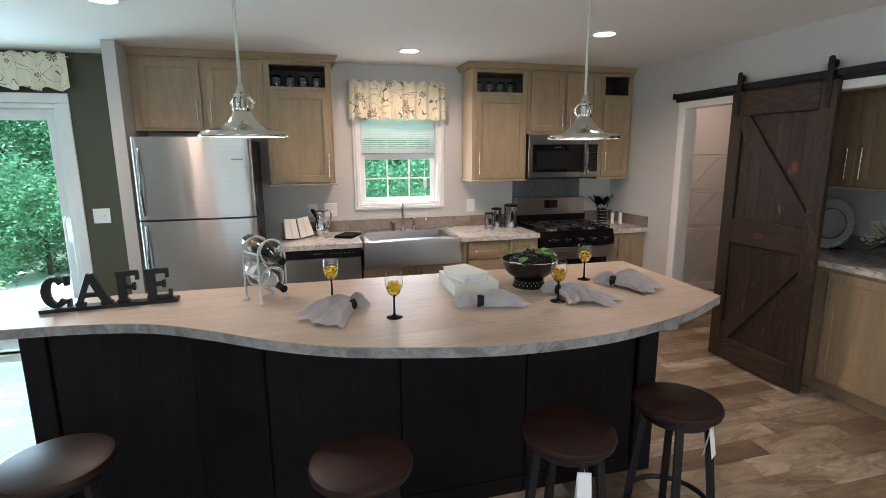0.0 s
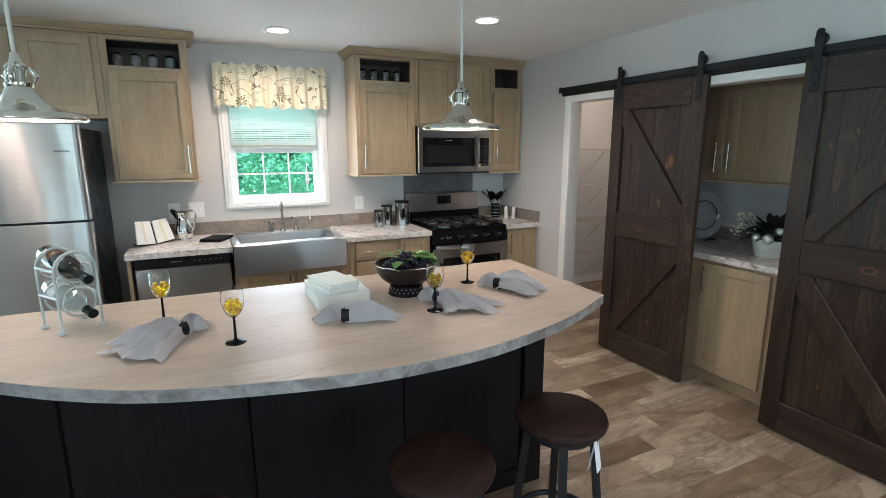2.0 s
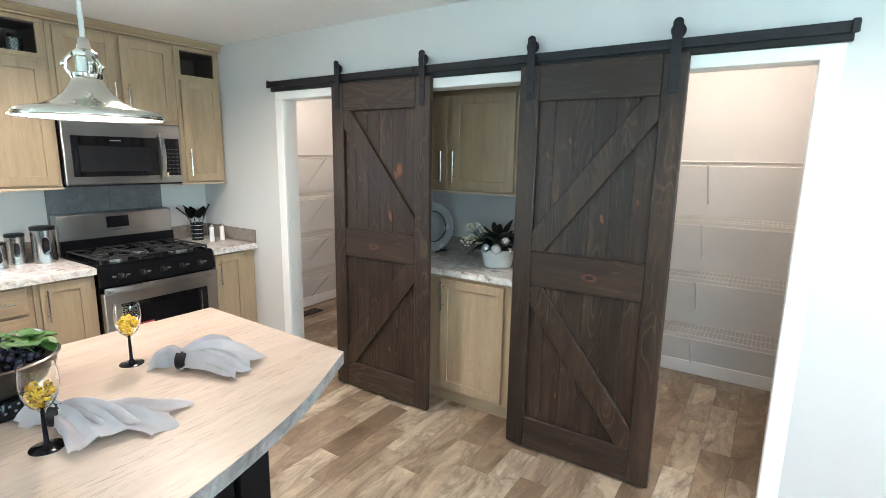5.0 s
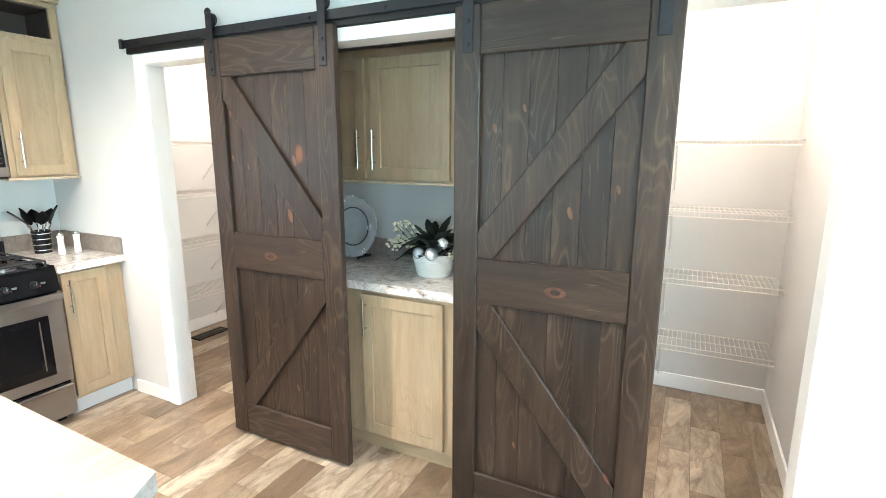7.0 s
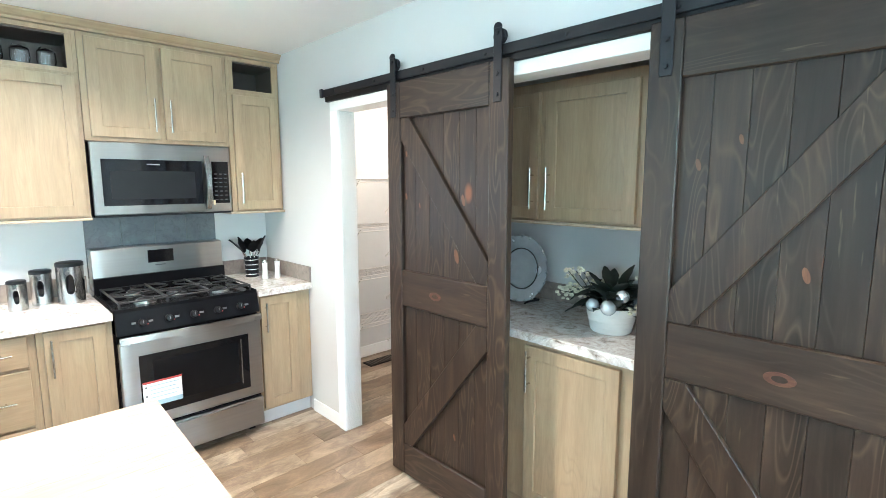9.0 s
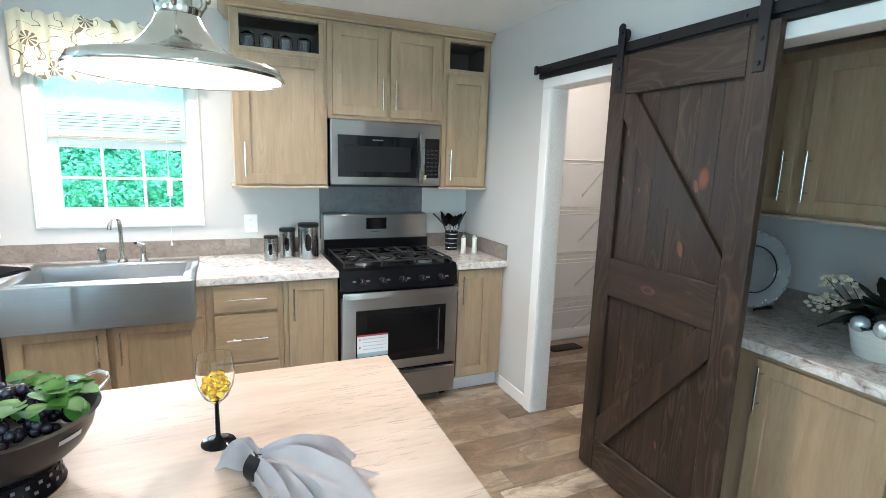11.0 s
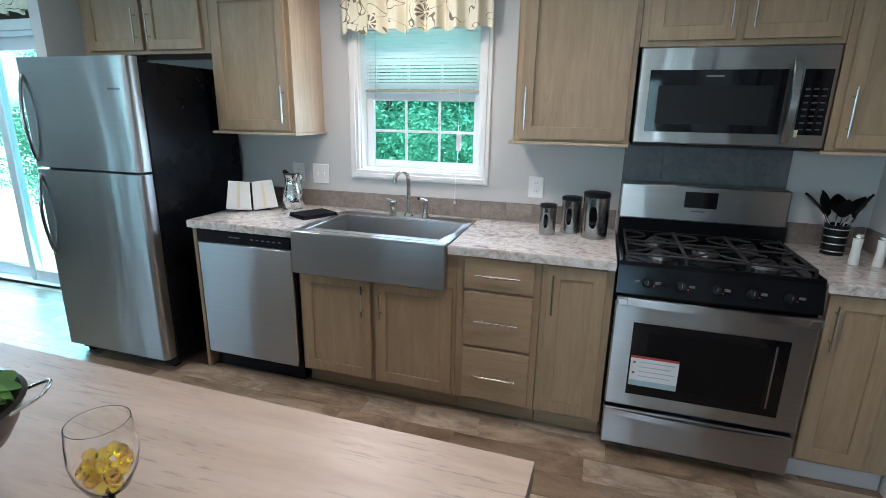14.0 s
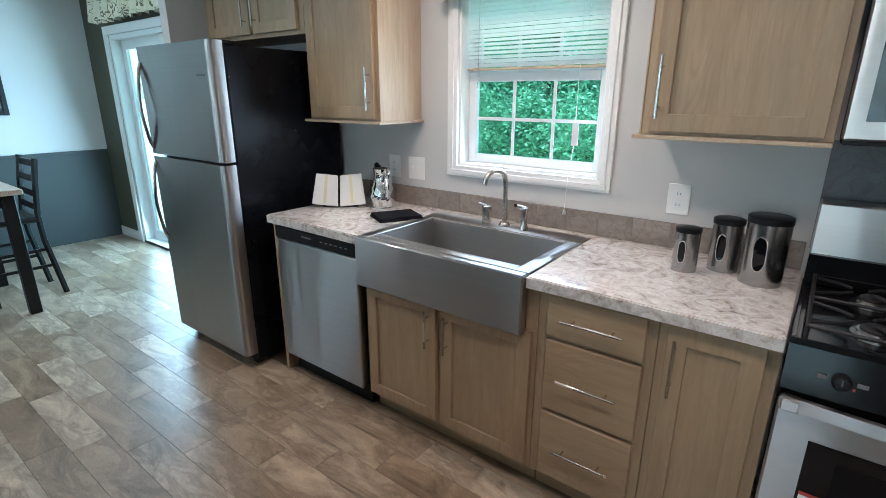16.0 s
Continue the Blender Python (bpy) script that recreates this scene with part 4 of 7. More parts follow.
part("body", lathe(bmesh.new(), [(0.022, 0), (0.022, 0.05), (0.024, 0.055), (0.024, 0.085), (0.012, 0.09), (0.0, 0.09)], (-2.413, -0.14, 0.9187)), NICKEL, dsp, smooth=40)
part("lever", tube(bmesh.new(), [(-2.413, -0.14, 1.005), (-2.445, -0.165, 1.018)], 0.006), NICKEL, dsp, smooth=40)
spr = thing("side_sprayer", "satin nickel side sprayer with a black tip", "sprayer", (-2.205, -0.145, 0.9185))
part("body", lathe(bmesh.new(), [(0.022, 0), (0.02, 0.012), (0.013, 0.03), (0.014, 0.09), (0.018, 0.105), (0.0, 0.112)], (-2.205, -0.145, 0.9187)), NICKEL, spr, smooth=40)
part("nozzle", tube(bmesh.new(), [(-2.205, -0.145, 1.02), (-2.235, -0.17, 1.033)], [0.012, 0.009], 10), NICKEL, spr, smooth=40)
part("tip", lathe(bmesh.new(), [(0.008, 0), (0.008, 0.012), (0.0, 0.013)], (-2.237, -0.172, 1.03), 10), BLACKP, spr, smooth=40)

# gas range
RX0, RX1 = -1.138, -0.380
rng = thing("gas_range", "stainless and black gas range with a warning label", "range", (-0.76, -0.36, 0))
bx("body", (RX0, -0.66, 0.05), (RX1, -0.03, 0.895), BLACK, rng, 0.003)
for x in (RX0 + 0.05, RX1 - 0.05):
    for y in (-0.60, -0.10):
        bx("foot", (x - 0.02, y - 0.02, 0), (x + 0.02, y + 0.02, 0.049), BLACKP, rng)
drw = bx("storage_drawer", (RX0 + 0.003, -0.705, 0.055), (RX1 - 0.003, -0.661, 0.238), STEEL, rng, 0.006, "stainless storage drawer")
bm = bmesh.new()
prism(bm, [(RX0 + 0.01 + 0.738 * k / 12, -0.706 - 0.022 * math.sin(math.pi * k / 12)) for k in range(13)] + [(RX1 - 0.01, -0.7055), (RX0 + 0.01, -0.7055)], 0.205, 0.232)
part("pull", bm, STEEL, drw, smooth=40)
od = bx("oven_door", (RX0 + 0.003, -0.712, 0.262), (RX1 - 0.003, -0.661, 0.742), STEEL, rng, 0.006, "stainless oven door with a dark window")
bx("window", (RX0 + 0.085, -0.7145, 0.325), (RX1 - 0.085, -0.7125, 0.665), DARKGLASS, od, 0.0008, "dark oven glass")
bx("inner_window", (RX0 + 0.15, -0.7152, 0.375), (RX1 - 0.15, -0.7146, 0.625), BLACK, od, 0)
bx("chrome_strip", (RX1 - 0.135, -0.7165, 0.36), (RX1 - 0.128, -0.7153, 0.64), STEELV, od, 0)
bm = bmesh.new()
prism(bm, [(RX0 + 0.005 + 0.748 * k / 14, -0.735 - 0.022 * math.sin(math.pi * k / 14)) for k in range(15)] + [(RX1 - 0.005 - 0.748 * k / 14, -0.718 - 0.022 * math.sin(math.pi * k / 14)) for k in range(15)], 0.748, 0.782, 0.004)
box(bm, (RX0 + 0.01, -0.74, 0.742), (RX0 + 0.05, -0.70, 0.775), 0.003)
box(bm, (RX1 - 0.05, -0.74, 0.742), (RX1 - 0.01, -0.70, 0.775), 0.003)
part("handle", bm, STEEL, od, "curved stainless oven handle", 40)
lab = bx("warning_label", (RX0 + 0.092, -0.7168, 0.372), (RX0 + 0.285, -0.7156, 0.512), PAPER, od, 0, "white paper label with a red band")
bx("label_band", (RX0 + 0.092, -0.7173, 0.503), (RX0 + 0.285, -0.7169, 0.514), REDINK, lab, 0)
bx("label_foot", (RX0 + 0.092, -0.7173, 0.372), (RX0 + 0.285, -0.7169, 0.398), CYANINK, lab, 0)
for k in range(4):
    bx("label_line", (RX0 + 0.128, -0.7173, 0.484 - k * 0.022), (RX0 + 0.27 - 0.015 * (k % 2), -0.7169, 0.488 - k * 0.022), CYANINK, lab, 0)
for k in range(2):
    bx("label_mark", (RX0 + 0.102, -0.7173, 0.478 - k * 0.05), (RX0 + 0.112, -0.7169, 0.488 - k * 0.05), GREYINK, lab, 0)
bm = bmesh.new()
prism(bm, [(-0.700, 0.786), (-0.672, 0.905), (-0.60, 0.905), (-0.60, 0.786)], RX0, RX1)
bmesh.ops.rotate(bm, verts=bm.verts, cent=(0, 0, 0), matrix=Matrix(((0, 0, 1), (1, 0, 0), (0, 1, 0))))
cp = part("control_panel", bm, BLACK, rng, "black sloping control panel")
for k in range(5):
    x = RX0 + 0.12 + k * 0.130
    m = Matrix.Translation((x, -0.694, 0.84)) @ Matrix.Rotation(radians(77), 4, 'X')
    kb = part("knob", lathe(bmesh.new(), [(0.021, 0), (0.021, 0.008), (0.017, 0.012), (0.015, 0.026), (0.0, 0.028)], (0, 0, 0), 18, m), BLACKP, cp, smooth=40)
    bx("pointer", (x - 0.002, -0.7235, 0.842), (x + 0.002, -0.7215, 0.858), GREYINK, kb, 0)
    bx("dial_mark", (x + 0.024, -0.6985, 0.826), (x + 0.029, -0.6945, 0.832), REDINK, cp, 0)
    bx("dial_mark", (x + 0.03, -0.697, 0.838), (x + 0.052, -0.6925, 0.848), GREYINK, cp, 0)
bx("dial_mark", (RX0 + 0.07, -0.697, 0.838), (RX0 + 0.09, -0.6925, 0.848), GREYINK, cp, 0)
ck = bx("cooktop", (RX0, -0.665, 0.896), (RX1, -0.135, 0.914), BLACK, rng, 0.002, "glossy black cooktop")
bx("cooktop_lip", (RX0, -0.6725, 0.896), (RX1, -0.6655, 0.922), BLACK, ck, 0.002)
for ex in (RX0, RX1 - 0.012):
    bx("cooktop_lip", (ex, -0.665, 0.9145), (ex + 0.012, -0.135, 0.922), BLACK, ck, 0.002)
for bxx, by, r in ((-0.96, -0.53, 0.045), (-0.56, -0.53, 0.05), (-0.96, -0.27, 0.04), (-0.56, -0.27, 0.035), (-0.76, -0.40, 0.045)):
    b = part("burner", lathe(bmesh.new(), [(r + 0.012, 0), (r + 0.012, 0.008), (r, 0.010), (r, 0.018), (0.0, 0.018)], (bxx, by, 0.9142), 20), STEEL, ck, smooth=40)
    part("burner_cap", lathe(bmesh.new(), [(r * 0.85, 0), (r * 0.85, 0.006), (r * 0.7, 0.01), (0, 0.010)], (bxx, by, 0.9324), 20), IRON, b, smooth=40)
for gx0, gx1 in ((RX0 + 0.03, RX0 + 0.262), (RX0 + 0.266, RX1 - 0.266), (RX1 - 0.262, RX1 - 0.03)):
    bm = bmesh.new()
    z = 0.949
    for y in (-0.645, -0.40, -0.155):
        tube(bm, [(gx0, y, z), (gx1, y, z)], 0.006, 6)
    for x in (gx0, gx1):
        tube(bm, [(x, -0.645, z), (x, -0.155, z)], 0.006, 6)
        for y in (-0.645, -0.155):
            tube(bm, [(x, y, z), (x, y, 0.9145)], 0.006, 6)
    cx = (gx0 + gx1) / 2
    for cy in (-0.53, -0.27):
        for k in range(4):
            a = math.pi / 4 + k * math.pi / 2
            dx, dy = math.cos(a), math.sin(a)
            tube(bm, [(cx + dx * 0.03, cy + dy * 0.03, z + 0.003), (cx + dx * 0.07, cy + dy * 0.07, z + 0.002), (cx + (0.115 if dx > 0 else -0.115), cy + dy * 0.118, z)], 0.005, 6)
    part("grate", bm, IRON, rng, "cast iron pan grate", 50)
bg = bx("backguard", (RX0, -0.130, 0.925), (RX1, -0.03, 1.185), STEEL, rng, 0.006, "stainless backguard")
bx("riser", (RX0 + 0.002, -0.16, 0.915), (RX1 - 0.002, -0.1305, 1.015), BLACK, rng, 0.003)
bx("clock", (-0.838, -0.1325, 1.078), (-0.690, -0.1305, 1.158), DARKGLASS, bg, 0.0008, "dark clock display")
bx("badge", (-0.80, -0.1318, 1.058), (-0.74, -0.1305, 1.064), GREYINK, bg, 0)

# microwave
mw = thing("microwave", "stainless over-range microwave with a dark window", "microwave", (-0.75, -0.17, 1.385))
MX0, MX1, MZ0, MZ1 = -1.126, -0.374, 1.385, 1.808
bx("body", (MX0, -0.300, MZ0), (MX1, -0.004, MZ1), BLACKP, mw, 0.003)
md = bx("door", (MX0, -0.345, MZ0 + 0.012), (MX1, -0.301, MZ1), STEEL, mw, 0.006, "brushed stainless door and panel")
bx("window", (MX0 + 0.045, -0.3475, MZ0 + 0.065), (MX1 - 0.175, -0.3455, MZ1 - 0.095), DARKGLASS, md, 0.0008, "black window border")
bx("inner_window", (MX0 + 0.085, -0.3482, MZ0 + 0.10), (MX1 - 0.22, -0.3476, MZ1 - 0.16), BLACKP, md, 0)
bx("badge", (MX0 + 0.27, -0.3482, MZ1 - 0.125), (MX0 + 0.34, -0.3476, MZ1 - 0.117), GREYINK, md, 0)
kp = bx("keypad", (MX1 - 0.118, -0.3475, MZ0 + 0.065), (MX1 - 0.015, -0.3455, MZ1 - 0.095), DARKGLASS, md, 0.0008, "black keypad")
for r in range(7):
    for q in range(3):
        bx("key", (MX1 - 0.105 + q * 0.03, -0.3482, MZ0 + 0.085 + r * 0.027), (MX1 - 0.087 + q * 0.03, -0.3476, MZ0 + 0.091 + r * 0.027), KEYINK, kp, 0)
bx("sticker", (MX1 - 0.118, -0.3490, MZ0 + 0.055), (MX1 - 0.105, -0.3483, MZ0 + 0.085), YELLOW, md, 0, "yellow sticker")
bm = bmesh.new()
bow = [(math.sin(math.pi * k / 14) ** 0.7, MZ0 + 0.03 + (MZ1 - MZ0 - 0.09) * k / 14) for k in range(15)]
strap = [[bm.verts.new((MX1 - 0.148 + dx, -0.347 - 0.036 * f - dy, z)) for dx, dy in ((-0.017, 0), (-0.013, 0.007), (0.013, 0.007), (0.017, 0))] for f, z in bow]
for r0, r1 in zip(strap, strap[1:]):
    for k in range(4):
        bm.faces.new((r0[k], r0[(k + 1) % 4], r1[(k + 1) % 4], r1[k]))
bm.faces.new(strap[0][::-1])
bm.faces.new(strap[-1])
bmesh.ops.recalc_face_normals(bm, faces=bm.faces)
part("handle", bm, STEELV, md, "curved flat steel handle", 40)
bx("vent", (MX0 + 0.005, -0.335, MZ0), (MX1 - 0.005, -0.301, MZ0 + 0.011), BLACKP, mw, 0.001)

# ---- barn doors ----
KNOT = wood("knot_wood", (0.05, 0.017, 0.009), (0.085, 0.028, 0.014), (0.13, 0.05, 0.025), 'y', 0.45, 3, 20)


RUST = wood("rusty_knot_wood", (0.085, 0.032, 0.013), (0.12, 0.046, 0.018), (0.16, 0.066, 0.028), 'z', 0.45, 6, 14)


def barn_door(ya, yb, flip, label, knots):
    """ya > yb: the edges along the wall. flip: the braces point the other way."""
    d = thing("barn_door", label, "door", (-0.04, (ya + yb) / 2, 0.016), "sliding barn doors")
    zb, zt, w = 0.016, 2.066, 0.102
    n = 6
    bw = (ya - yb - 2 * 0.09) / n
    for k in range(n):
        bx("board", (-0.036, yb + 0.09 + k * bw + 0.0005, zb + 0.02), (-0.0222, yb + 0.09 + (k + 1) * bw - 0.0005, zt - 0.02), BARN, d, 0.0014)
    bx("backing", (-0.0215, yb + 0.008, zb + 0.01), (-0.0165, ya - 0.008, zt - 0.01), BARN, d, 0)
    for y0 in (yb, ya - w):
        bx("stile", (-0.058, y0, zb), (-0.0217, y0 + w, zt), BARN, d, 0.004)
    for z0, z1 in ((zb, 0.193), (0.950, 1.135), (1.892, zt)):
        bx("rail", (-0.0575, yb + w + 0.0005, z0), (-0.0365, ya - w - 0.0005, z1), BARNY, d, 0.004)
    for (y0, z0), (y1, z1) in (((ya - w, 1.8915), (yb + w, 1.1355)), ((yb + w, 0.9495), (ya - w, 0.1935))):
        if flip:
            y0, y1 = ya + yb - y0, ya + yb - y1
        s = 1 if y1 > y0 else -1
        tt = 0.105
        bm = bmesh.new()
        ins = [(y0, z0), (y0 + s * 0.066, z0), (y1, z1 + tt), (y1, z1), (y1 - s * 0.066, z1), (y0, z0 - tt)]
        lo = [bm.verts.new((-0.0365, y, z)) for y, z in ins]
        hi = [bm.verts.new((-0.0555, y, z)) for y, z in ins]
        bm.faces.new(lo)
        bm.faces.new(hi[::-1])
        for k in range(6):
            bm.faces.new((lo[k], lo[(k + 1) % 6], hi[(k + 1) % 6], hi[k]))
        bmesh.ops.recalc_face_normals(bm, faces=bm.faces)
        es = [e for e in bm.edges if all(v.co.x < -0.05 for v in e.verts)]
        bmesh.ops.bevel(bm, geom=es, offset=0.003, segments=1, affect='EDGES')
        part("brace", bm, BARN, d)
    km = Matrix.Translation((-0.0576, (ya + yb) / 2 + (-0.03 if flip else 0.04), 1.035)) @ Matrix.Rotation(radians(-90), 4, 'Y') @ Matrix.Diagonal((0.72, 1.45, 1, 1))
    kn = part("knot", lathe(bmesh.new(), [(0.028, 0.0), (0.027, 0.0006), (0.0, 0.0007)], (0, 0, 0), 18, km), KNOT, d, "red-brown knot")
    part("knot_heart", lathe(bmesh.new(), [(0.014, 0.0008), (0.013, 0.0011), (0.0, 0.0012)], (0, 0, 0), 14, km), BARN, kn)
    for ky, kz, kr in knots:
        ks = Matrix.Translation((-0.0362, ky, kz)) @ Matrix.Rotation(radians(-90), 4, 'Y') @ Matrix.Rotation(radians(14), 4, 'Z') @ Matrix.Diagonal((1.9, 0.75, 1, 1))
        part("knot", lathe(bmesh.new(), [(kr, 0.0), (kr * 0.95, 0.0004), (0.0, 0.0006)], (0, 0, 0), 16, ks), RUST, d, "orange-brown knot")
    for y in (ya - 0.055, yb + 0.055):
        hg = part("hanger", boxes(((-0.0640, y - 0.021, 1.90), (-0.0590, y + 0.021, 2.185)), bev=0.002), BLACKMETAL, d, "black flat strap hanger")
        arch = bmesh.new()
        prism(arch, [(y + 0.021 * math.cos(math.pi * k / 8), 2.185 + 0.021 * math.sin(math.pi * k / 8)) for k in range(9)], -0.0640, -0.0590)
        bmesh.ops.rotate(arch, verts=arch.verts, cent=(0, 0, 0), matrix=Matrix(((0, 0, 1), (1, 0, 0), (0, 1, 0))))
        part("strap_top", arch, BLACKMETAL, hg)
        for z in (1.93, 2.01, 2.165):
            m = Matrix.Translation((-0.064, y, z)) @ Matrix.Rotation(radians(-90), 4, 'Y')
            part("bolt", lathe(bmesh.new(), [(0.009, 0), (0.009, 0.005), (0.0, 0.006)], (0, 0, 0), 6, m), BLACKMETAL, hg)
        m = Matrix.Translation((-0.036, y, 2.156)) @ Matrix.Rotation(radians(-90), 4, 'Y')
        part("wheel", lathe(bmesh.new(), [(0.0, 0), (0.030, 0), (0.030, 0.006), (0.026, 0.009), (0.030, 0.012), (0.030, 0.018), (0.0, 0.018)], (0, 0, 0), 24, m), BLACKMETAL, hg, smooth=40)
    return d


KNOTS_A = ((-2.124, 1.500, 0.014), (-2.082, 1.242, 0.018), (-1.728, 1.510, 0.009), (-1.829, 1.467, 0.007), (-2.070, 0.353, 0.009), (-1.732, 1.720, 0.008))
KNOTS_B = ((-3.108, 1.631, 0.010), (-3.22, 1.70, 0.008), (-3.40, 1.33, 0.012), (-3.56, 1.42, 0.009), (-3.42, 0.42, 0.010), (-3.22, 0.36, 0.008))
barn_door(-1.607, -2.390, False, "narrow dark-stained pine barn door with Z braces, slid part open", KNOTS_A)
barn_door(-2.949, -3.722, True, "dark-stained pine barn door with Z braces, slid part open", KNOTS_B)
rail = thing("barn_door_rail", "black steel barn door rail on a black header board", "rail", (-0.03, -2.62, 2.05))
bx("header_board", (-0.030, -4.262, 2.056), (-0.0005, -0.965, 2.118), BLACKPAINT, rail, 0.003)
bx("bar", (-0.046, -4.275, 2.083), (-0.038, -0.955, 2.124), BLACKMETAL, rail, 0.001)
for k in range(9):
    y = -1.10 - k * 0.385
    m = Matrix.Translation((-0.0462, y, 2.103)) @ Matrix.Rotation(radians(-90), 4, 'Y')
    part("bolt", lathe(bmesh.new(), [(0.008, 0), (0.008, 0.004), (0.0, 0.005)], (0, 0, 0), 6, m), BLACKMETAL, rail)
    part("spacer", lathe(bmesh.new(), [(0.009, 0), (0.009, 0.0075), (0.0, 0.0076)], (0, 0, 0), 10, Matrix.Translation((-0.0302, y, 2.103)) @ Matrix.Rotation(radians(-90), 4, 'Y')), BLACKMETAL, rail)
for y in (-0.97, -4.26):
    bx("stop", (-0.062, y - 0.012, 2.078), (-0.0465, y + 0.012, 2.128), BLACKMETAL, rail, 0.003)

# ---- pantry ----


def pantry_cabinet(name, label, base, doors, lo, hi, grips, toe=True):
    """Faces -x: built facing -y and turned."""
    c = thing(name, label, "cabinet", base, "pantry cabinets", local=True, turn=-90)
    bm = boxes((lo, hi), bev=0.0015)
    part("body", bm, CAB, c)
    for (xa, xb, za, zb), g in zip(doors, grips):
        shaker(c, xa, xb, za, zb, lo[1] - 0.021, grip=g)
    return c


NY = -2.26   # middle of the pantry cabinets
# in the turned frame x runs towards -y of the room and y runs towards +x
pc = pantry_cabinet("base_cabinet", "honey maple pantry base cabinet with two doors", (0.40, NY, 0), [(-0.505, -0.015, 0.105, 0.852), (0.100, 0.552, 0.105, 0.852)],
                    (-0.53, -0.255, 0.09), (0.69, 0.30, 0.875), [(-0.04, 0.74, 0.19), (0.128, 0.74, 0.19)])
bx("toe_kick", (-0.52, -0.225, 0), (0.685, 0.29, 0.089), CABX, pc)
pc = pantry_cabinet("wall_cabinet", "honey maple pantry wall cabinet with two doors", (0.56, NY, 1.39), [(-0.50, -0.035, 0.012, 0.615), (0.005, 0.46, 0.012, 0.615)],
                    (-0.53, -0.16, 0.0), (0.52, 0.15, 0.66), [(-0.062, 0.16, 0.20), (0.032, 0.16, 0.20)])
bx("bottom_edge", (-0.53, -0.185, -0.014), (0.54, 0.15, -0.0005), PALE, pc)
bx("filler", (0.521, -0.158, 0), (0.70, 0.15, 0.66), CAB, pc)
pantry_top = tagged(part("countertop", boxes(((0.112, -2.955, 0.876), (0.715, -1.725, 0.917)), bev=0.005), COUNTER), "marbled laminate pantry countertop", "countertop")
bx("edge_band", (0.1102, -2.952, 0.877), (0.1118, -1.728, 0.912), COUNTER, pantry_top, 0)
ps = thing("backsplash", "marbled pantry backsplash strip", "backsplash", (0.71, -2.34, 0.918), kind="structure")
for k in range(8):
    bx("tile", (0.706, -2.953 + k * 0.1535, 0.918), (0.719, -2.953 + (k + 1) * 0.1535 - 0.002, 1.02), SPLASH, ps, 0.001)


def wire_shelf(length, depth, z, place, turn, label, braces):
    """From its back left end: x along the wall, -y out into the room."""
    s = thing("wire_shelf", label, "shelf", (*place, z), "pantry wire shelves", local=True, turn=turn)
    bm = bmesh.new()
    for y, zz in ((-0.01, 0), (-depth, 0), (-depth, -0.03), (-depth / 2, -0.003)):
        tube(bm, [(0, y, zz), (length, y, zz)], 0.0042, 6)
    part("rail_wire", bm, WIRE, s, smooth=60)
    bm = bmesh.new()
    n = int(length / 0.026)
    for k in range(n + 1):
        x = k * length / n
        tube(bm, [(x, -0.01, 0.003), (x, -depth, 0.003), (x, -depth, -0.03)], 0.0014, 4)
    tagged(part("deck", bm, WIRE, s), kind="stuff")
    for x in braces:
        part("brace", tube(bmesh.new(), [(x, -depth, -0.012), (x, -0.006, -0.30)], 0.0045, 6), WIRE, s, "white diagonal shelf brace", 60)
        bx("clip", (x - 0.008, -0.012, -0.315), (x + 0.008, -0.001, -0.285), WIRE, s, 0.001)


for z in (1.61, 1.21, 0.81, 0.40):
    wire_shelf(1.45, 0.30, z, (0.14, -0.002), 0, "white coated wire shelf on the pantry end wall", (0.52, 1.0))
    wire_shelf(3.95, 0.30, z, (XP - 0.002, -0.33), -90, "long white coated wire shelf on the pantry back wall", (0.7, 1.5, 2.3, 3.1, 3.36))
vent = thing("floor_vent", "brown metal floor register", "vent", (0.92, -0.20, 0.0))
bx("frame", (0.76, -0.26, 0.0005), (1.07, -0.13, 0.006), ESPRESSO, vent)
for k in range(10):
    bx("slat", (0.785 + k * 0.027, -0.245, 0.0062), (0.797 + k * 0.027, -0.145, 0.009), CUBBY, vent, 0)
# pantry ceiling lights
for y in (-0.8, -3.75):
    l = thing("ceiling_light", "round flush ceiling light, switched on", "ceiling light", (0.85, y, H - 0.06))
    part("pan", lathe(bmesh.new(), [(0.14, 0.03), (0.15, 0.035), (0.15, 0.06), (0.0, 0.06)], (0.85, y, H - 0.0605)), TRIM, l, smooth=40)
    part("diffuser", lathe(bmesh.new(), [(0.0, -0.03), (0.06, -0.026), (0.11, -0.005), (0.13, 0.028), (0.0, 0.029)], (0.85, y, H - 0.0605)), glow("lit_diffuser", (1.0, 0.86, 0.70), 2.2), l, smooth=40)
    lamp("pantry_light", 'POINT', pose(0.85, y, H - 0.16), 3.0, WARM, radius=0.08)

# ---- lamps ----


def downlight(x, y):
    l = thing("recessed_light", "round recessed downlight, switched on", "ceiling light", (x, y, H - 0.01), "recessed downlights")
    part("trim_ring", open_lathe(bmesh.new(), [(0.070, 0.0095), (0.070, 0.0), (0.092, 0.002), (0.095, 0.0095)], (x, y, H - 0.0099)), TRIM, l, smooth=40)
    part("lens", lathe(bmesh.new(), [(0.0, 0.001), (0.068, 0.001), (0.068, 0.006), (0.0, 0.006)], (x, y, H - 0.0099)), LENS, l)
    lamp("downlight", 'AREA', look((x, y, H - 0.014), (x, y, 0)), 3.9, NEUTRAL, disc=0.13, spread=150)


# the last two, over the living room, are unseen and added for light
for x, y in ((-2.337, -0.70), (-1.148, -1.567), (-4.15, -1.64), (-1.1, -4.7), (-3.9, -5.0)):
    downlight(x, y)


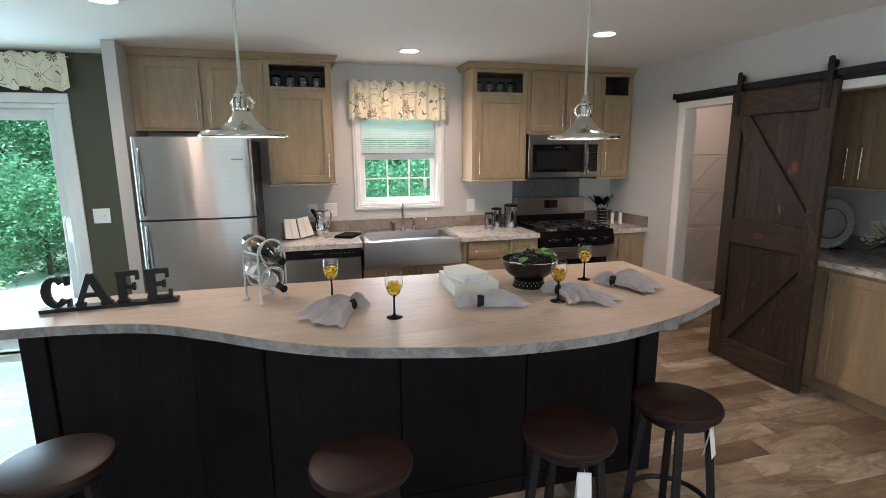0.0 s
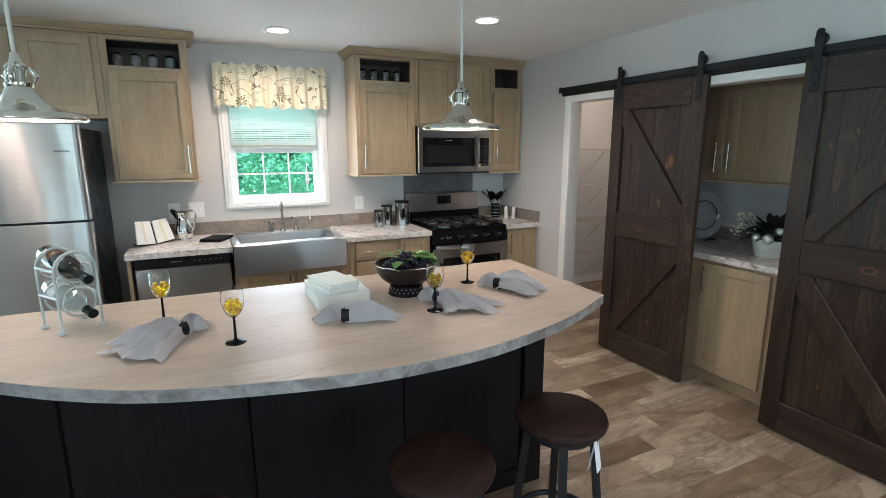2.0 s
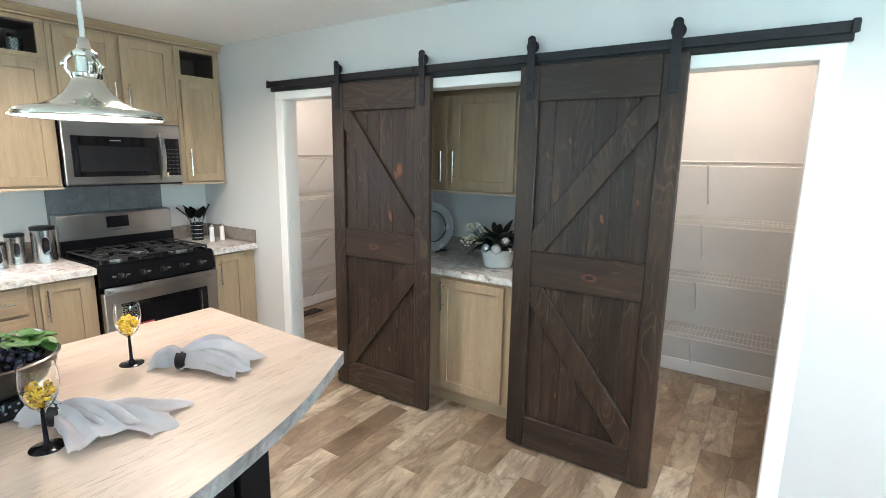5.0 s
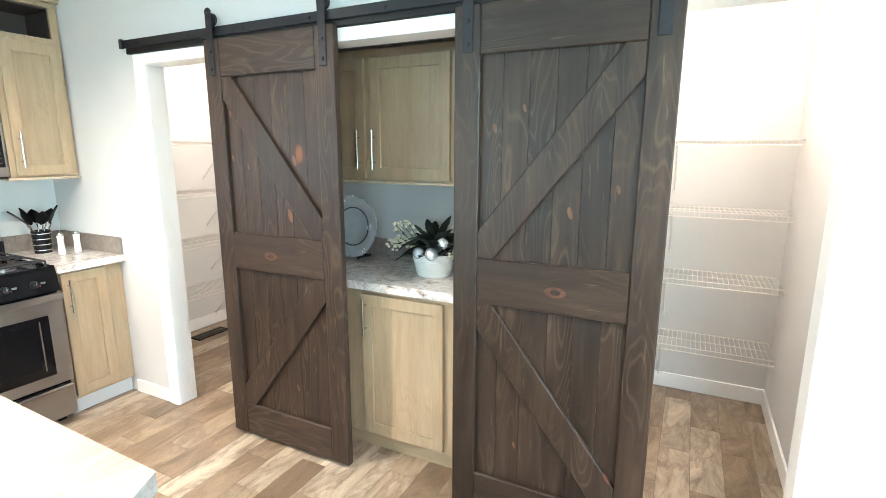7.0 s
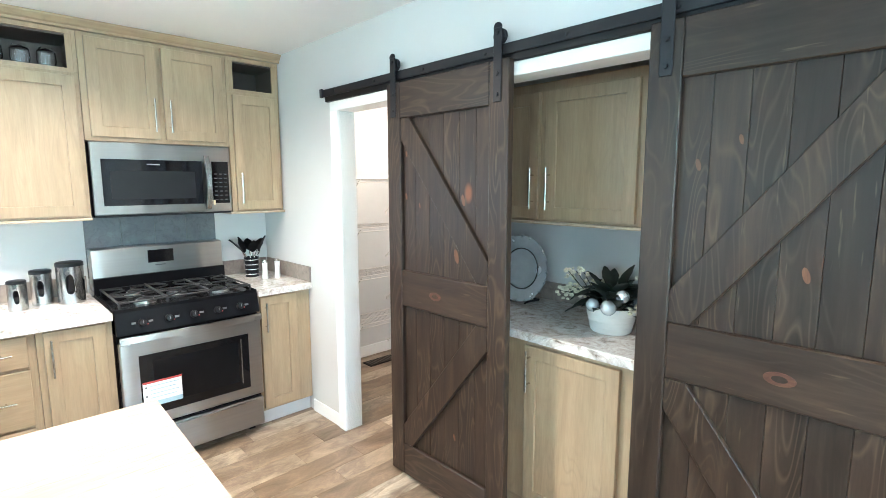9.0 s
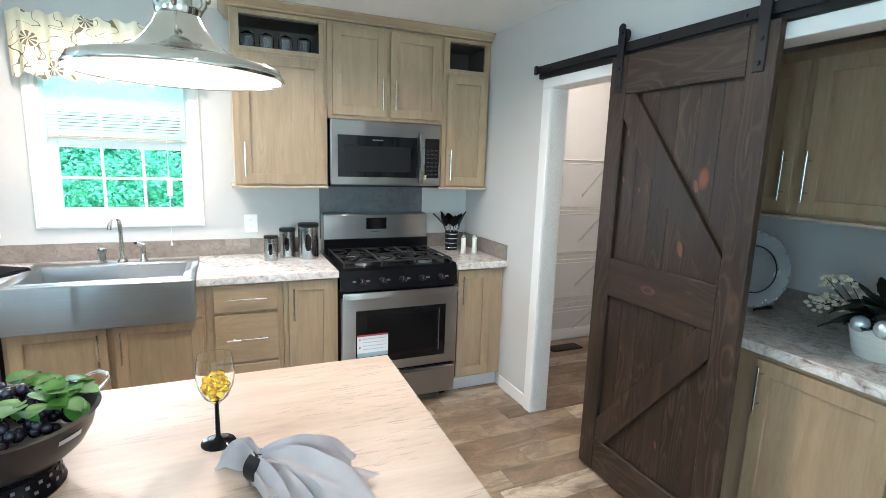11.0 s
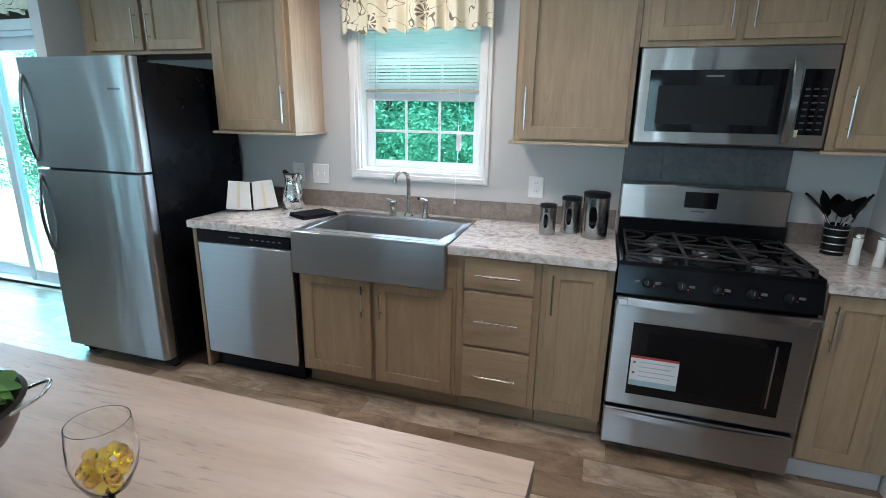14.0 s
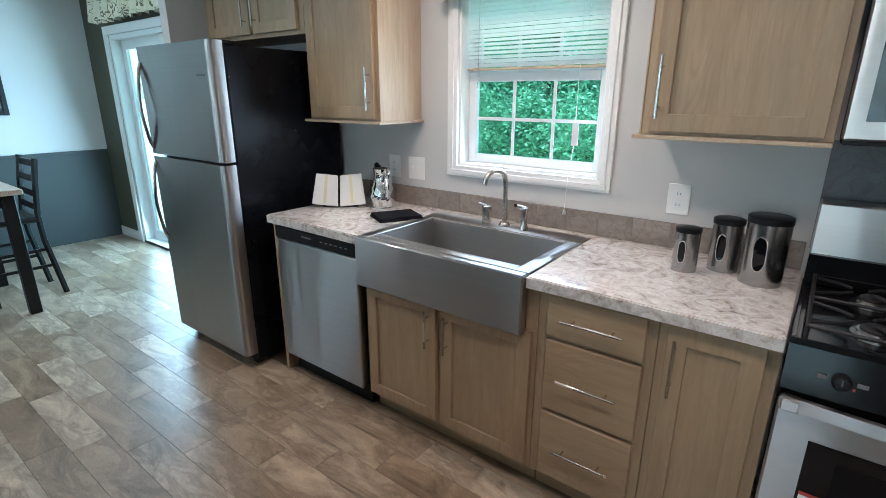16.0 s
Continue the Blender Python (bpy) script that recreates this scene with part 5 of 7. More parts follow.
def pendant(x, y, z):
    p = thing("pendant_lamp", "polished nickel barn pendant lamp, switched on", "pendant lamp", (x, y, z), "island pendants", local=True)
    prof = [(0.178, 0.0), (0.180, 0.005), (0.174, 0.018), (0.152, 0.024), (0.120, 0.030), (0.085, 0.044), (0.062, 0.063), (0.045, 0.086), (0.036, 0.105)]
    part("shade", open_lathe(bmesh.new(), prof, seg=48), NICKELP, p, "polished nickel shade", 50)
    part("shade_lining", open_lathe(bmesh.new(), [(r - 0.003, h) for r, h in prof], seg=48), SHADEIN, p, "white enamel lining", 50)
    part("rim", tube(bmesh.new(), [(0.179 * math.cos(a * math.pi / 24), 0.179 * math.sin(a * math.pi / 24), 0.002) for a in range(48)], 0.004, 6, True), NICKELP, p, smooth=60)
    part("socket", lathe(bmesh.new(), [(0.037, 0.105), (0.039, 0.111), (0.039, 0.118), (0.024, 0.122), (0.024, 0.160), (0.032, 0.163), (0.032, 0.172), (0.018, 0.182), (0.011, 0.212), (0.0, 0.213)], seg=24), NICKELP, p, smooth=35)
    for k in range(3):
        a = 2 * math.pi * k / 3 + 0.4
        part("bracket", tube(bmesh.new(), [(0.036 * math.cos(a), 0.036 * math.sin(a), 0.116), (0.046 * math.cos(a), 0.046 * math.sin(a), 0.130), (0.046 * math.cos(a), 0.044 * math.sin(a), 0.152), (0.03 * math.cos(a), 0.03 * math.sin(a), 0.168)], 0.006, 8), NICKELP, p, smooth=60)
        part("thumbscrew", sphere(bmesh.new(), (0.052 * math.cos(a), 0.052 * math.sin(a), 0.143), 0.008, 10, 6), NICKELP, p, smooth=60)
    part("stem", tube(bmesh.new(), [(0, 0, 0.212), (0, 0, H - z - 0.02)], 0.0065, 10), WHITESTEM, p, "white stem", 60)
    part("canopy", lathe(bmesh.new(), [(0.06, H - z - 0.02), (0.06, H - z - 0.012), (0.05, H - z - 0.001), (0.0, H - z - 0.0005)], seg=24), NICKELP, p, smooth=40)
    part("bulb", sphere(bmesh.new(), (0, 0, 0.050), 0.030, 14, 10, 1.25), BULB, p, "lit bulb", 60)
    lamp("pendant_light", 'POINT', pose(x, y, z + 0.012), 0.28, NEUTRAL, radius=0.04)


NICKELP = plain("polished_nickel", (0.62, 0.60, 0.54), 0.13, 1.0, vary=0.06, bump=0.02)
WHITESTEM = plain("grey_white_stem", (0.55, 0.54, 0.50), 0.4)
pendant(-3.430, -2.43, 1.714)
pendant(-1.810, -2.47, 1.705)

# ---- seats ----


def stool_proto():
    s = thing("bar_stool", "round walnut bar stool on black metal legs", "stool", (0, 0, 0), "stools at the island", local=True)
    part("seat", lathe(bmesh.new(), [(0.0, 0.618), (0.150, 0.618), (0.166, 0.626), (0.170, 0.640), (0.166, 0.654), (0.150, 0.661), (0.0, 0.662)], seg=40), SEATWOOD, s, "dark walnut round seat", 50)
    part("seat_ring", lathe(bmesh.new(), [(0.125, 0.585), (0.130, 0.585), (0.130, 0.6175), (0.0, 0.6176)], seg=32), BLACKMETAL, s, smooth=40)
    for k in range(4):
        a = math.pi / 4 + k * math.pi / 2
        c, d = math.cos(a), math.sin(a)
        m = Matrix(((c, -d, 0, 0), (d, c, 0, 0), (0, 0, 1, 0), (0, 0, 0, 1)))
        bm = bmesh.new()
        prof = [(0.104, 0.60), (0.132, 0.60), (0.196, 0.0), (0.168, 0.0)]
        lo = [bm.verts.new(m @ Vector((r, -0.014, z))) for r, z in prof]
        hi = [bm.verts.new(m @ Vector((r, 0.014, z))) for r, z in prof]
        bm.faces.new(lo)
        bm.faces.new(hi[::-1])
        for q in range(4):
            bm.faces.new((lo[q], lo[(q + 1) % 4], hi[(q + 1) % 4], hi[q]))
        bmesh.ops.recalc_face_normals(bm, faces=bm.faces)
        part("leg", bm, BLACKMETAL, s)
    part("foot_ring", tube(bmesh.new(), [(0.160 * math.cos(k * math.pi / 20), 0.160 * math.sin(k * math.pi / 20), 0.20) for k in range(40)], 0.011, 8, True), BLACKMETAL, s, smooth=60)
    return s


stool = stool_proto()
stool.matrix_basis = pose(-1.79, -3.24, 0, 0, 0, 12)
for x, y, a in ((-2.315, -3.31, 40), (-3.06, -3.29, 5), (-4.03, -3.02, 20)):
    copy_thing(stool, pose(x, y, 0, 0, 0, a))


def hang_tag(x, y, z, turn, tilt, label):
    t = thing("hang_tag", label, "tag", (x, y, z), local=True, turn=turn)
    m = Matrix.Rotation(radians(tilt), 4, 'X')
    part("leaf", box(bmesh.new(), (-0.024, -0.001, -0.13), (0.024, 0.0, 0), 0, m), PAPER, t)
    part("leaf", box(bmesh.new(), (-0.024, 0.002, -0.125), (0.024, 0.003, 0), 0, Matrix.Rotation(radians(-tilt), 4, 'X')), PAPER, t)
    part("string", tube(bmesh.new(), [(0, 0, 0), (0, 0, 0.012)], 0.0008, 4), PAPER, t)


hang_tag(-1.695, -3.33, 0.573, 30, 9, "pale folded paper tag hanging under a stool seat")
hang_tag(-2.33, -3.45, 0.573, -20, 14, "pale folded paper tag hanging under a stool seat")

# ---- things on the island ----
sign = thing("letter_sign", "black wooden block letter sign reading CAFE", "sign", (-4.053, -2.310, ZI), local=True, turn=4.3)
bx("plinth", (-0.268, -0.030, 0.0), (0.268, 0.030, 0.017), BLACKPAINT, sign, 0.002)


def letter(name, *rows, arcs=()):
    bm = bmesh.new()
    for k, (x0, z0, x1, z1, w) in enumerate(rows):
        d = Vector((x1 - x0, 0, z1 - z0))
        m = Matrix.Translation((x0, 0, z0)) @ Matrix.Rotation(-math.atan2(d.z, d.x), 4, 'Y')
        e = 0.0004 * k
        box(bm, (0, -0.012 + e, -w / 2), (d.length, 0.012 - e, w / 2), 0.001, m)
    for cx, cz, rx, rz, a0, a1, w in arcs:
        n = 18
        ring = [[bm.verts.new((cx + (rx - o) * math.cos(radians(a0 + (a1 - a0) * k / n)), y, cz + (rz - o * 0.7) * math.sin(radians(a0 + (a1 - a0) * k / n)))) for y, o in ((-0.012, 0), (0.012, 0), (0.012, w), (-0.012, w))] for k in range(n + 1)]
        for a, b in zip(ring, ring[1:]):
            for q in range(4):
                bm.faces.new((a[q], a[(q + 1) % 4], b[(q + 1) % 4], b[q]))
        bm.faces.new(ring[0])
        bm.faces.new(ring[-1][::-1])
    bmesh.ops.recalc_face_normals(bm, faces=bm.faces)
    part(name, bm, BLACKPAINT, sign)


zb, zt = 0.0165, 0.155
letter("letter_c", (-0.160, zt - 0.042, -0.160, zt, 0.019), (-0.160, zb + 0.002, -0.160, zb + 0.036, 0.017), arcs=[(-0.205, (zb + zt) / 2, 0.052, (zt - zb) / 2, 40, 320, 0.032)])
letter("letter_a", (-0.125, zb + 0.005, -0.075, zt, 0.020), (-0.075, zt - 0.002, -0.018, zb + 0.005, 0.034), (-0.108, zb + 0.045, -0.040, zb + 0.045, 0.019), (-0.138, zb + 0.006, -0.100, zb + 0.006, 0.017), (-0.042, zb + 0.006, 0.004, zb + 0.006, 0.017))
letter("letter_f", (0.045, zb, 0.045, zt, 0.034), (0.024, zt - 0.008, 0.112, zt - 0.008, 0.022), (0.05, 0.085, 0.094, 0.085, 0.019), (0.022, zb + 0.006, 0.070, zb + 0.006, 0.017), (0.108, zt - 0.040, 0.108, zt - 0.002, 0.015), (0.092, 0.068, 0.092, 0.102, 0.014))
letter("letter_e", (0.162, zb, 0.162, zt, 0.034), (0.140, zt - 0.008, 0.232, zt - 0.008, 0.022), (0.168, 0.086, 0.214, 0.086, 0.019), (0.140, zb + 0.008, 0.240, zb + 0.008, 0.022), (0.228, zt - 0.040, 0.228, zt - 0.002, 0.015), (0.212, 0.069, 0.212, 0.103, 0.014), (0.236, zb + 0.002, 0.236, zb + 0.042, 0.015))

rack = thing("wine_rack", "grey-white enamelled two-bottle wine rack", "wine rack", (-3.390, -2.394, ZI), local=True, turn=34)
for y in (-0.066, 0.066):
    pts = [(-0.066, y, 0.012), (-0.066, y, 0.22)] + [(-0.066 * math.cos(math.pi * k / 10), y, 0.225 + 0.066 * math.sin(math.pi * k / 10)) for k in range(1, 10)] + [(0.066, y, 0.22), (0.066, y, 0.012)]
    part("arch", tube(bmesh.new(), pts, 0.005, 8), RACKWHITE, rack, smooth=60)
    for zc in (0.235, 0.110):
        part("bottle_ring", tube(bmesh.new(), [(0.054 * math.cos(2 * math.pi * k / 24), y, zc + 0.054 * math.sin(2 * math.pi * k / 24)) for k in range(24)], 0.0045, 6, True), RACKWHITE, rack, smooth=60)
    for x in (-0.066, 0.066):
        part("foot", lathe(bmesh.new(), [(0.0, 0.0), (0.012, 0.002), (0.014, 0.008), (0.010, 0.014), (0.0, 0.015)], (x, y, 0), 14), RACKWHITE, rack, smooth=60)
for x in (-0.066, 0.066):
    for z in (0.13, 0.23):
        part("crossbar", tube(bmesh.new(), [(x, -0.066, z), (x, 0.066, z)], 0.005, 8), RACKWHITE, rack, smooth=60)


def bottle(z, tilt, material, label):
    b = thing("wine_bottle", label, "bottle", (-3.390, -2.394, ZI + z), "bottles in the rack", local=True, turn=34)
    m = Matrix.Rotation(radians(90 + tilt), 4, 'X')
    part("body", lathe(bmesh.new(), [(0.0, -0.135), (0.034, -0.135), (0.037, -0.128), (0.037, 0.035), (0.032, 0.062), (0.016, 0.090), (0.0145, 0.150), (0.0, 0.151)], (0, 0, 0), 24, m), material, b, smooth=50)
    part("foil", lathe(bmesh.new(), [(0.0152, 0.112), (0.0152, 0.152), (0.017, 0.153), (0.017, 0.160), (0.0, 0.161)], (0, 0, 0), 18, m), BLACKP, b, "black foil cap", 50)
    part("label", lathe(bmesh.new(), [(0.0375, -0.085), (0.0375, -0.040)], (0, 0, 0), 24, m), COPPERFOIL if z > 0.15 else PAPER, b, "paper label")


bottle(0.235, 12, BOTTLEDARK, "dark wine bottle with a copper label lying in the rack")
bottle(0.110, 12, BOTTLE, "pale clear wine bottle lying in the rack")


def goblet_proto():
    g = thing("wine_glass", "clear goblet with a black stem and amber glass beads", "glass", (0, 0, 0), "goblets on the island", local=True)
    part("foot", lathe(bmesh.new(), [(0.034, 0.0), (0.034, 0.002), (0.010, 0.008), (0.005, 0.016), (0.0042, 0.085), (0.007, 0.090), (0.0, 0.0905)], seg=28), BLACK, g, "glossy black stem and foot", 50)
    out = [(0.0, 0.0906), (0.010, 0.091), (0.024, 0.105), (0.034, 0.128), (0.0375, 0.150), (0.036, 0.175), (0.034, 0.192)]
    inn = [(0.0328, 0.192), (0.0348, 0.175), (0.0362, 0.150), (0.0325, 0.129), (0.022, 0.107), (0.008, 0.094), (0.0, 0.0935)]
    part("bowl", lathe(bmesh.new(), out + inn, seg=32), GLASS, g, "clear glass bowl", 60)
    rnd = random.Random(4)
    for z, n, r in ((0.104, 3, 0.009), (0.118, 6, 0.018), (0.132, 7, 0.022), (0.144, 5, 0.017)):
        for k in range(n):
            a = 2 * math.pi * k / n + rnd.random()
            part("bead", sphere(bmesh.new(), (r * math.cos(a), r * math.sin(a), z + rnd.uniform(-0.002, 0.002)), 0.0088, 10, 7), BEAD, g, smooth=80)
    return g


gob = goblet_proto()
gob.matrix_basis = pose(-1.779, -2.486, ZI)
for x, y, a in ((-2.105, -2.810, 50), (-3.094, -2.463, 110), (-2.860, -2.823, 200)):
    copy_thing(gob, pose(x, y, ZI, 0, 0, a))


def napkin(a, b, at, folds, seed, label):
    """A linen napkin from a to b drawn through a ring at a share of its length; each fold is (side, turn, half_angle, length, width_at_tip, lift, puff)."""
    d = Vector((b[0] - a[0], b[1] - a[1], 0))
    ln = d.length
    t = thing("napkin", label, "napkin", (*a, ZI), "napkins on the island", local=True, turn=math.degrees(math.atan2(d.y, d.x)))
    layers = []
    drift = Vector((seed * 7.3, seed * 3.1, 0))
    for n, (side, turn, half, length, blunt, lift, puff) in enumerate(folds):
        nu, nv = 18, 28
        bm = bmesh.new()
        rows = []
        pleats = 0.7 + 0.3 * ((seed * 3 + n * 2) % 4)
        for i in range(nu + 1):
            u = i / nu
            row = []
            for j in range(nv + 1):
                q = 2 * j / nv - 1
                ang = radians(turn + 1.25 * half * q)
                corner = 1 - 0.15 * abs(math.sin(math.pi * (q * 0.9 + 0.37 * n + 0.2 * seed)))
                reach = length * (blunt + (1 - blunt) * (1 - abs(q))) * u * (1 - (1 - corner) * u)
                crumple = noise.noise(Vector((u * 3.4, q * 2.0, n * 5.0)) + drift)
                pinch = 0.022 * (1 - u) ** 1.5
                x = at * ln + side * reach * math.cos(ang)
                y = side * reach * math.sin(ang) + pinch * q
                arch = max(0.0, 1 - q * q) ** 0.5
                saw = abs(((q * pleats + 0.31 * n + 0.17 * seed) % 1.0) * 2 - 1)
                fold_z = (0.004 + 0.020 * math.sin(math.pi * min(1.0, 0.15 + 0.75 * u))) * saw ** 1.4
                z = 0.002 + lift * u ** 0.5 * (1.15 - 0.6 * u) + (0.040 * (1 - u) ** 1.3 + puff * math.sin(math.pi * min(1, u * 0.9 + 0.1)) + puff * 0.35 * u) * arch + fold_z + 0.012 * u * crumple
                row.append(bm.verts.new((x, y + 0.006 * u * noise.noise(Vector((q * 3, u * 4, n)) + drift), max(0.0015, z))))
            rows.append(row)
        for r0, r1 in zip(rows, rows[1:]):
            for j in range(nv):
                bm.faces.new((r0[j], r1[j], r1[j + 1], r0[j + 1]))
        bmesh.ops.solidify(bm, geom=bm.faces[:], thickness=0.0016)
        layers.append(bm)
    lowest = min(v.co.z for bm in layers for v in bm.verts)
    for bm in layers:
        bmesh.ops.translate(bm, verts=bm.verts, vec=(0, 0, -lowest))
        part("fold", bm, LINEN, t, smooth=45)
    m = Matrix.Translation((at * ln - 0.015, 0, 0.0285)) @ Matrix.Rotation(radians(90), 4, 'Y')
    part("ring", lathe(bmesh.new(), [(0.0285, 0.0), (0.0285, 0.030), (0.024, 0.030), (0.024, 0.0), (0.0285, 0.0)], (0, 0, 0), 24, m), BLACKP, t, "black napkin ring", 50)


TAIL = [(-1, 5, 10, 0.110, 1.0, 0.006, 0.026), (-1, -8, 9, 0.098, 1.0, 0.012, 0.022)]
napkin((-2.933, -2.615), (-3.200, -2.800), 0.36, TAIL + [(1, 14, 24, 0.245, 1.05, 0.004, 0.020), (1, -24, 15, 0.240, 0.85, 0.010, 0.022), (1, -2, 20, 0.200, 0.95, 0.030, 0.026)], 1, "grey linen napkin fanned from a black ring")
napkin((-2.596, -2.745), (-2.262, -2.852), 0.38, [(-1, 6, 9, 0.135, 0.85, 0.006, 0.022), (-1, -8, 8, 0.130, 0.80, 0.014, 0.020), (1, -2, 5, 0.225, 1.0, 0.004, 0.028), (1, 9, 5, 0.175, 1.0, 0.016, 0.030)], 2, "grey linen napkin rolled in a black ring")
napkin((-2.115, -2.596), (-1.960, -2.920), 0.42, TAIL + [(1, 16, 15, 0.275, 1.05, 0.003, 0.012), (1, -14, 22, 0.195, 0.95, 0.010, 0.020), (1, 4, 16, 0.205, 0.8, 0.020, 0.018)], 3, "grey linen napkin fanned from a black ring beside a goblet")
napkin((-1.775, -2.550), (-1.600, -2.800), 0.40, TAIL + [(1, -14, 12, 0.225, 0.95, 0.004, 0.016), (1, 17, 15, 0.245, 0.90, 0.010, 0.028), (1, 40, 13, 0.195, 0.85, 0.022, 0.030)], 5, "grey linen napkin fanned from a black ring")


def book(x, y, z, w, d, h, turn, label):
    b = thing("book", label, "book", (x, y, z), "stacked books", local=True, turn=turn)
    t = 0.003
    part("cover", boxes(((-w / 2, -d / 2, 0), (w / 2, d / 2, t)), ((-w / 2, -d / 2, h - t), (w / 2, d / 2, h)), ((-w / 2, d / 2 - t, t), (w / 2, d / 2, h - t)), bev=0.0008), BOOK, b, "pale green cloth cover")
    part("page_block", boxes(((-w / 2 + 0.004, -d / 2 + 0.004, t), (w / 2 - 0.004, d / 2 - t - 0.001, h - t))), PAGES, b)


book(-2.425, -2.460, ZI, 0.300, 0.222, 0.060, -90, "large pale green book lying on the island")
book(-2.449, -2.497, ZI + 0.0605, 0.215, 0.134, 0.022, -77, "pale green book on a stack")
book(-2.447, -2.499, ZI + 0.083, 0.218, 0.136, 0.021, -75, "thin pale green book on a stack")

bowl = thing("fruit_bowl", "dark pewter footed bowl", "bowl", (-2.116, -2.522, ZI), local=True)
bowl.scale = (0.91, 0.91, 0.91)
part("foot", lathe(bmesh.new(), [(0.0, 0.0), (0.090, 0.0), (0.092, 0.004), (0.088, 0.010), (0.080, 0.044), (0.084, 0.050), (0.080, 0.054), (0.0, 0.055)], seg=40), BLACK, bowl, "black foot with square holes", 40)
for row, z in enumerate((0.020, 0.035)):
    for k in range(24):
        hm = Matrix.Rotation(2 * math.pi * (k + 0.5 * row) / 24, 4, 'Z') @ Matrix.Translation((0.0868 - 0.0034 * row, 0, z))
        part("hole", box(bmesh.new(), (-0.001, -0.0030, -0.0030), (0.0009, 0.0030, 0.0030), 0, hm), GREYINK, bowl)
prof = [(0.0, 0.0552), (0.066, 0.0552), (0.104, 0.066), (0.129, 0.088), (0.144, 0.115), (0.151, 0.142), (0.154, 0.152), (0.160, 0.154), (0.152, 0.157), (0.145, 0.142), (0.138, 0.115), (0.122, 0.090), (0.098, 0.071), (0.0, 0.062)]
part("bowl", lathe(bmesh.new(), prof, seg=48), BOWLM, bowl, smooth=50)
for a in (-0.55, 1.1, 2.6):
    bm = bmesh.new()
    strip = [[bm.verts.new((r * math.cos(a + q), r * math.sin(a + q), z)) for r, z in ((0.1512, 0.1330), (0.1482, 0.1235))] for q in (-0.16, -0.08, 0.0, 0.08, 0.16)]
    for s0, s1 in zip(strip, strip[1:]):
        bm.faces.new((s0[0], s1[0], s1[1], s0[1]))
    bmesh.ops.solidify(bm, geom=bm.faces[:], thickness=0.001)
    part("slot", bm, TRIM, bowl, "pale slot below the rim", 40)
for s in (-1, 1):
    part("handle", tube(bmesh.new(), spline([Matrix.Rotation(radians(42), 3, 'Z') @ Vector(p) for p in ((s * 0.152, -0.04, 0.150), (s * 0.186, -0.028, 0.164), (s * 0.194, 0, 0.168), (s * 0.186, 0.028, 0.164), (s * 0.152, 0.04, 0.150))], 5), 0.0035, 8), CHROME, bowl, smooth=60)
rnd = random.Random(9)
gr = thing("grapes", "bunch of black grapes heaped in the bowl", "fruit", (-2.116, -2.522, ZI + 0.066), local=True)
gr.scale = (0.91, 0.91, 0.95)
proto = None
for k in range(150):
    a, r = rnd.uniform(0, 6.28), 0.112 * rnd.random() ** 0.5
    z = 0.045 + 0.080 * (1 - (r / 0.125) ** 2) * rnd.uniform(0.5, 1.0) + 0.25 * max(0, r - 0.08)
    if proto is None:
        g = part("grape", sphere(bmesh.new(), (0, 0, 0), 0.0115, 10, 7), GRAPE, gr, smooth=80)
        proto = g
    else:
        g = new("grape", proto.data)
        g.parent = gr
    g.location = (r * math.cos(a), r * math.sin(a), z)


def leaf(bm, at, length, width, yaw, pitch, curl=0.3, teeth=0):
    m = Matrix.Translation(at) @ Matrix.Rotation(yaw, 4, 'Z') @ Matrix.Rotation(-pitch, 4, 'Y')
    n = 8
    rows = []
    for i in range(n + 1):
        s = i / n
        w = width * (math.sin(math.pi * min(1, s * 0.92 + 0.08)) ** 0.8) * (1 + (0.16 if teeth and i % 2 else 0))
        z = -curl * length * s * s
        rows.append([bm.verts.new(m @ Vector((s * length, q * w / 2, z + abs(q) * 0.12 * width))) for q in (-1, 0, 1)])
    for r0, r1 in zip(rows, rows[1:]):
        for j in (0, 1):
            bm.faces.new((r0[j], r1[j], r1[j + 1], r0[j + 1]))


for k in range(56):
    bm = bmesh.new()
    a = rnd.gauss(-0.05, 0.42) if k < 38 else rnd.gauss(1.35, 0.3) if k < 48 else rnd.uniform(2.4, 4.6)
    r = rnd.uniform(0.055, 0.128)
    ln = rnd.uniform(0.030, 0.054)
    leaf(bm, (r * math.cos(a), r * math.sin(a), 0.083 + 0.030 * (1 - r / 0.13) + rnd.uniform(0.0, 0.022)), ln, ln * rnd.uniform(0.8, 1.05), a + rnd.uniform(-1.6, 1.6), rnd.uniform(-0.1, 0.7), rnd.uniform(0.3, 0.7))
    part("leaf", bm, GREENLEAF, gr, "fresh green leaf" if not k else "", 60)

# ---- on the counters ----
ZC = 0.9145


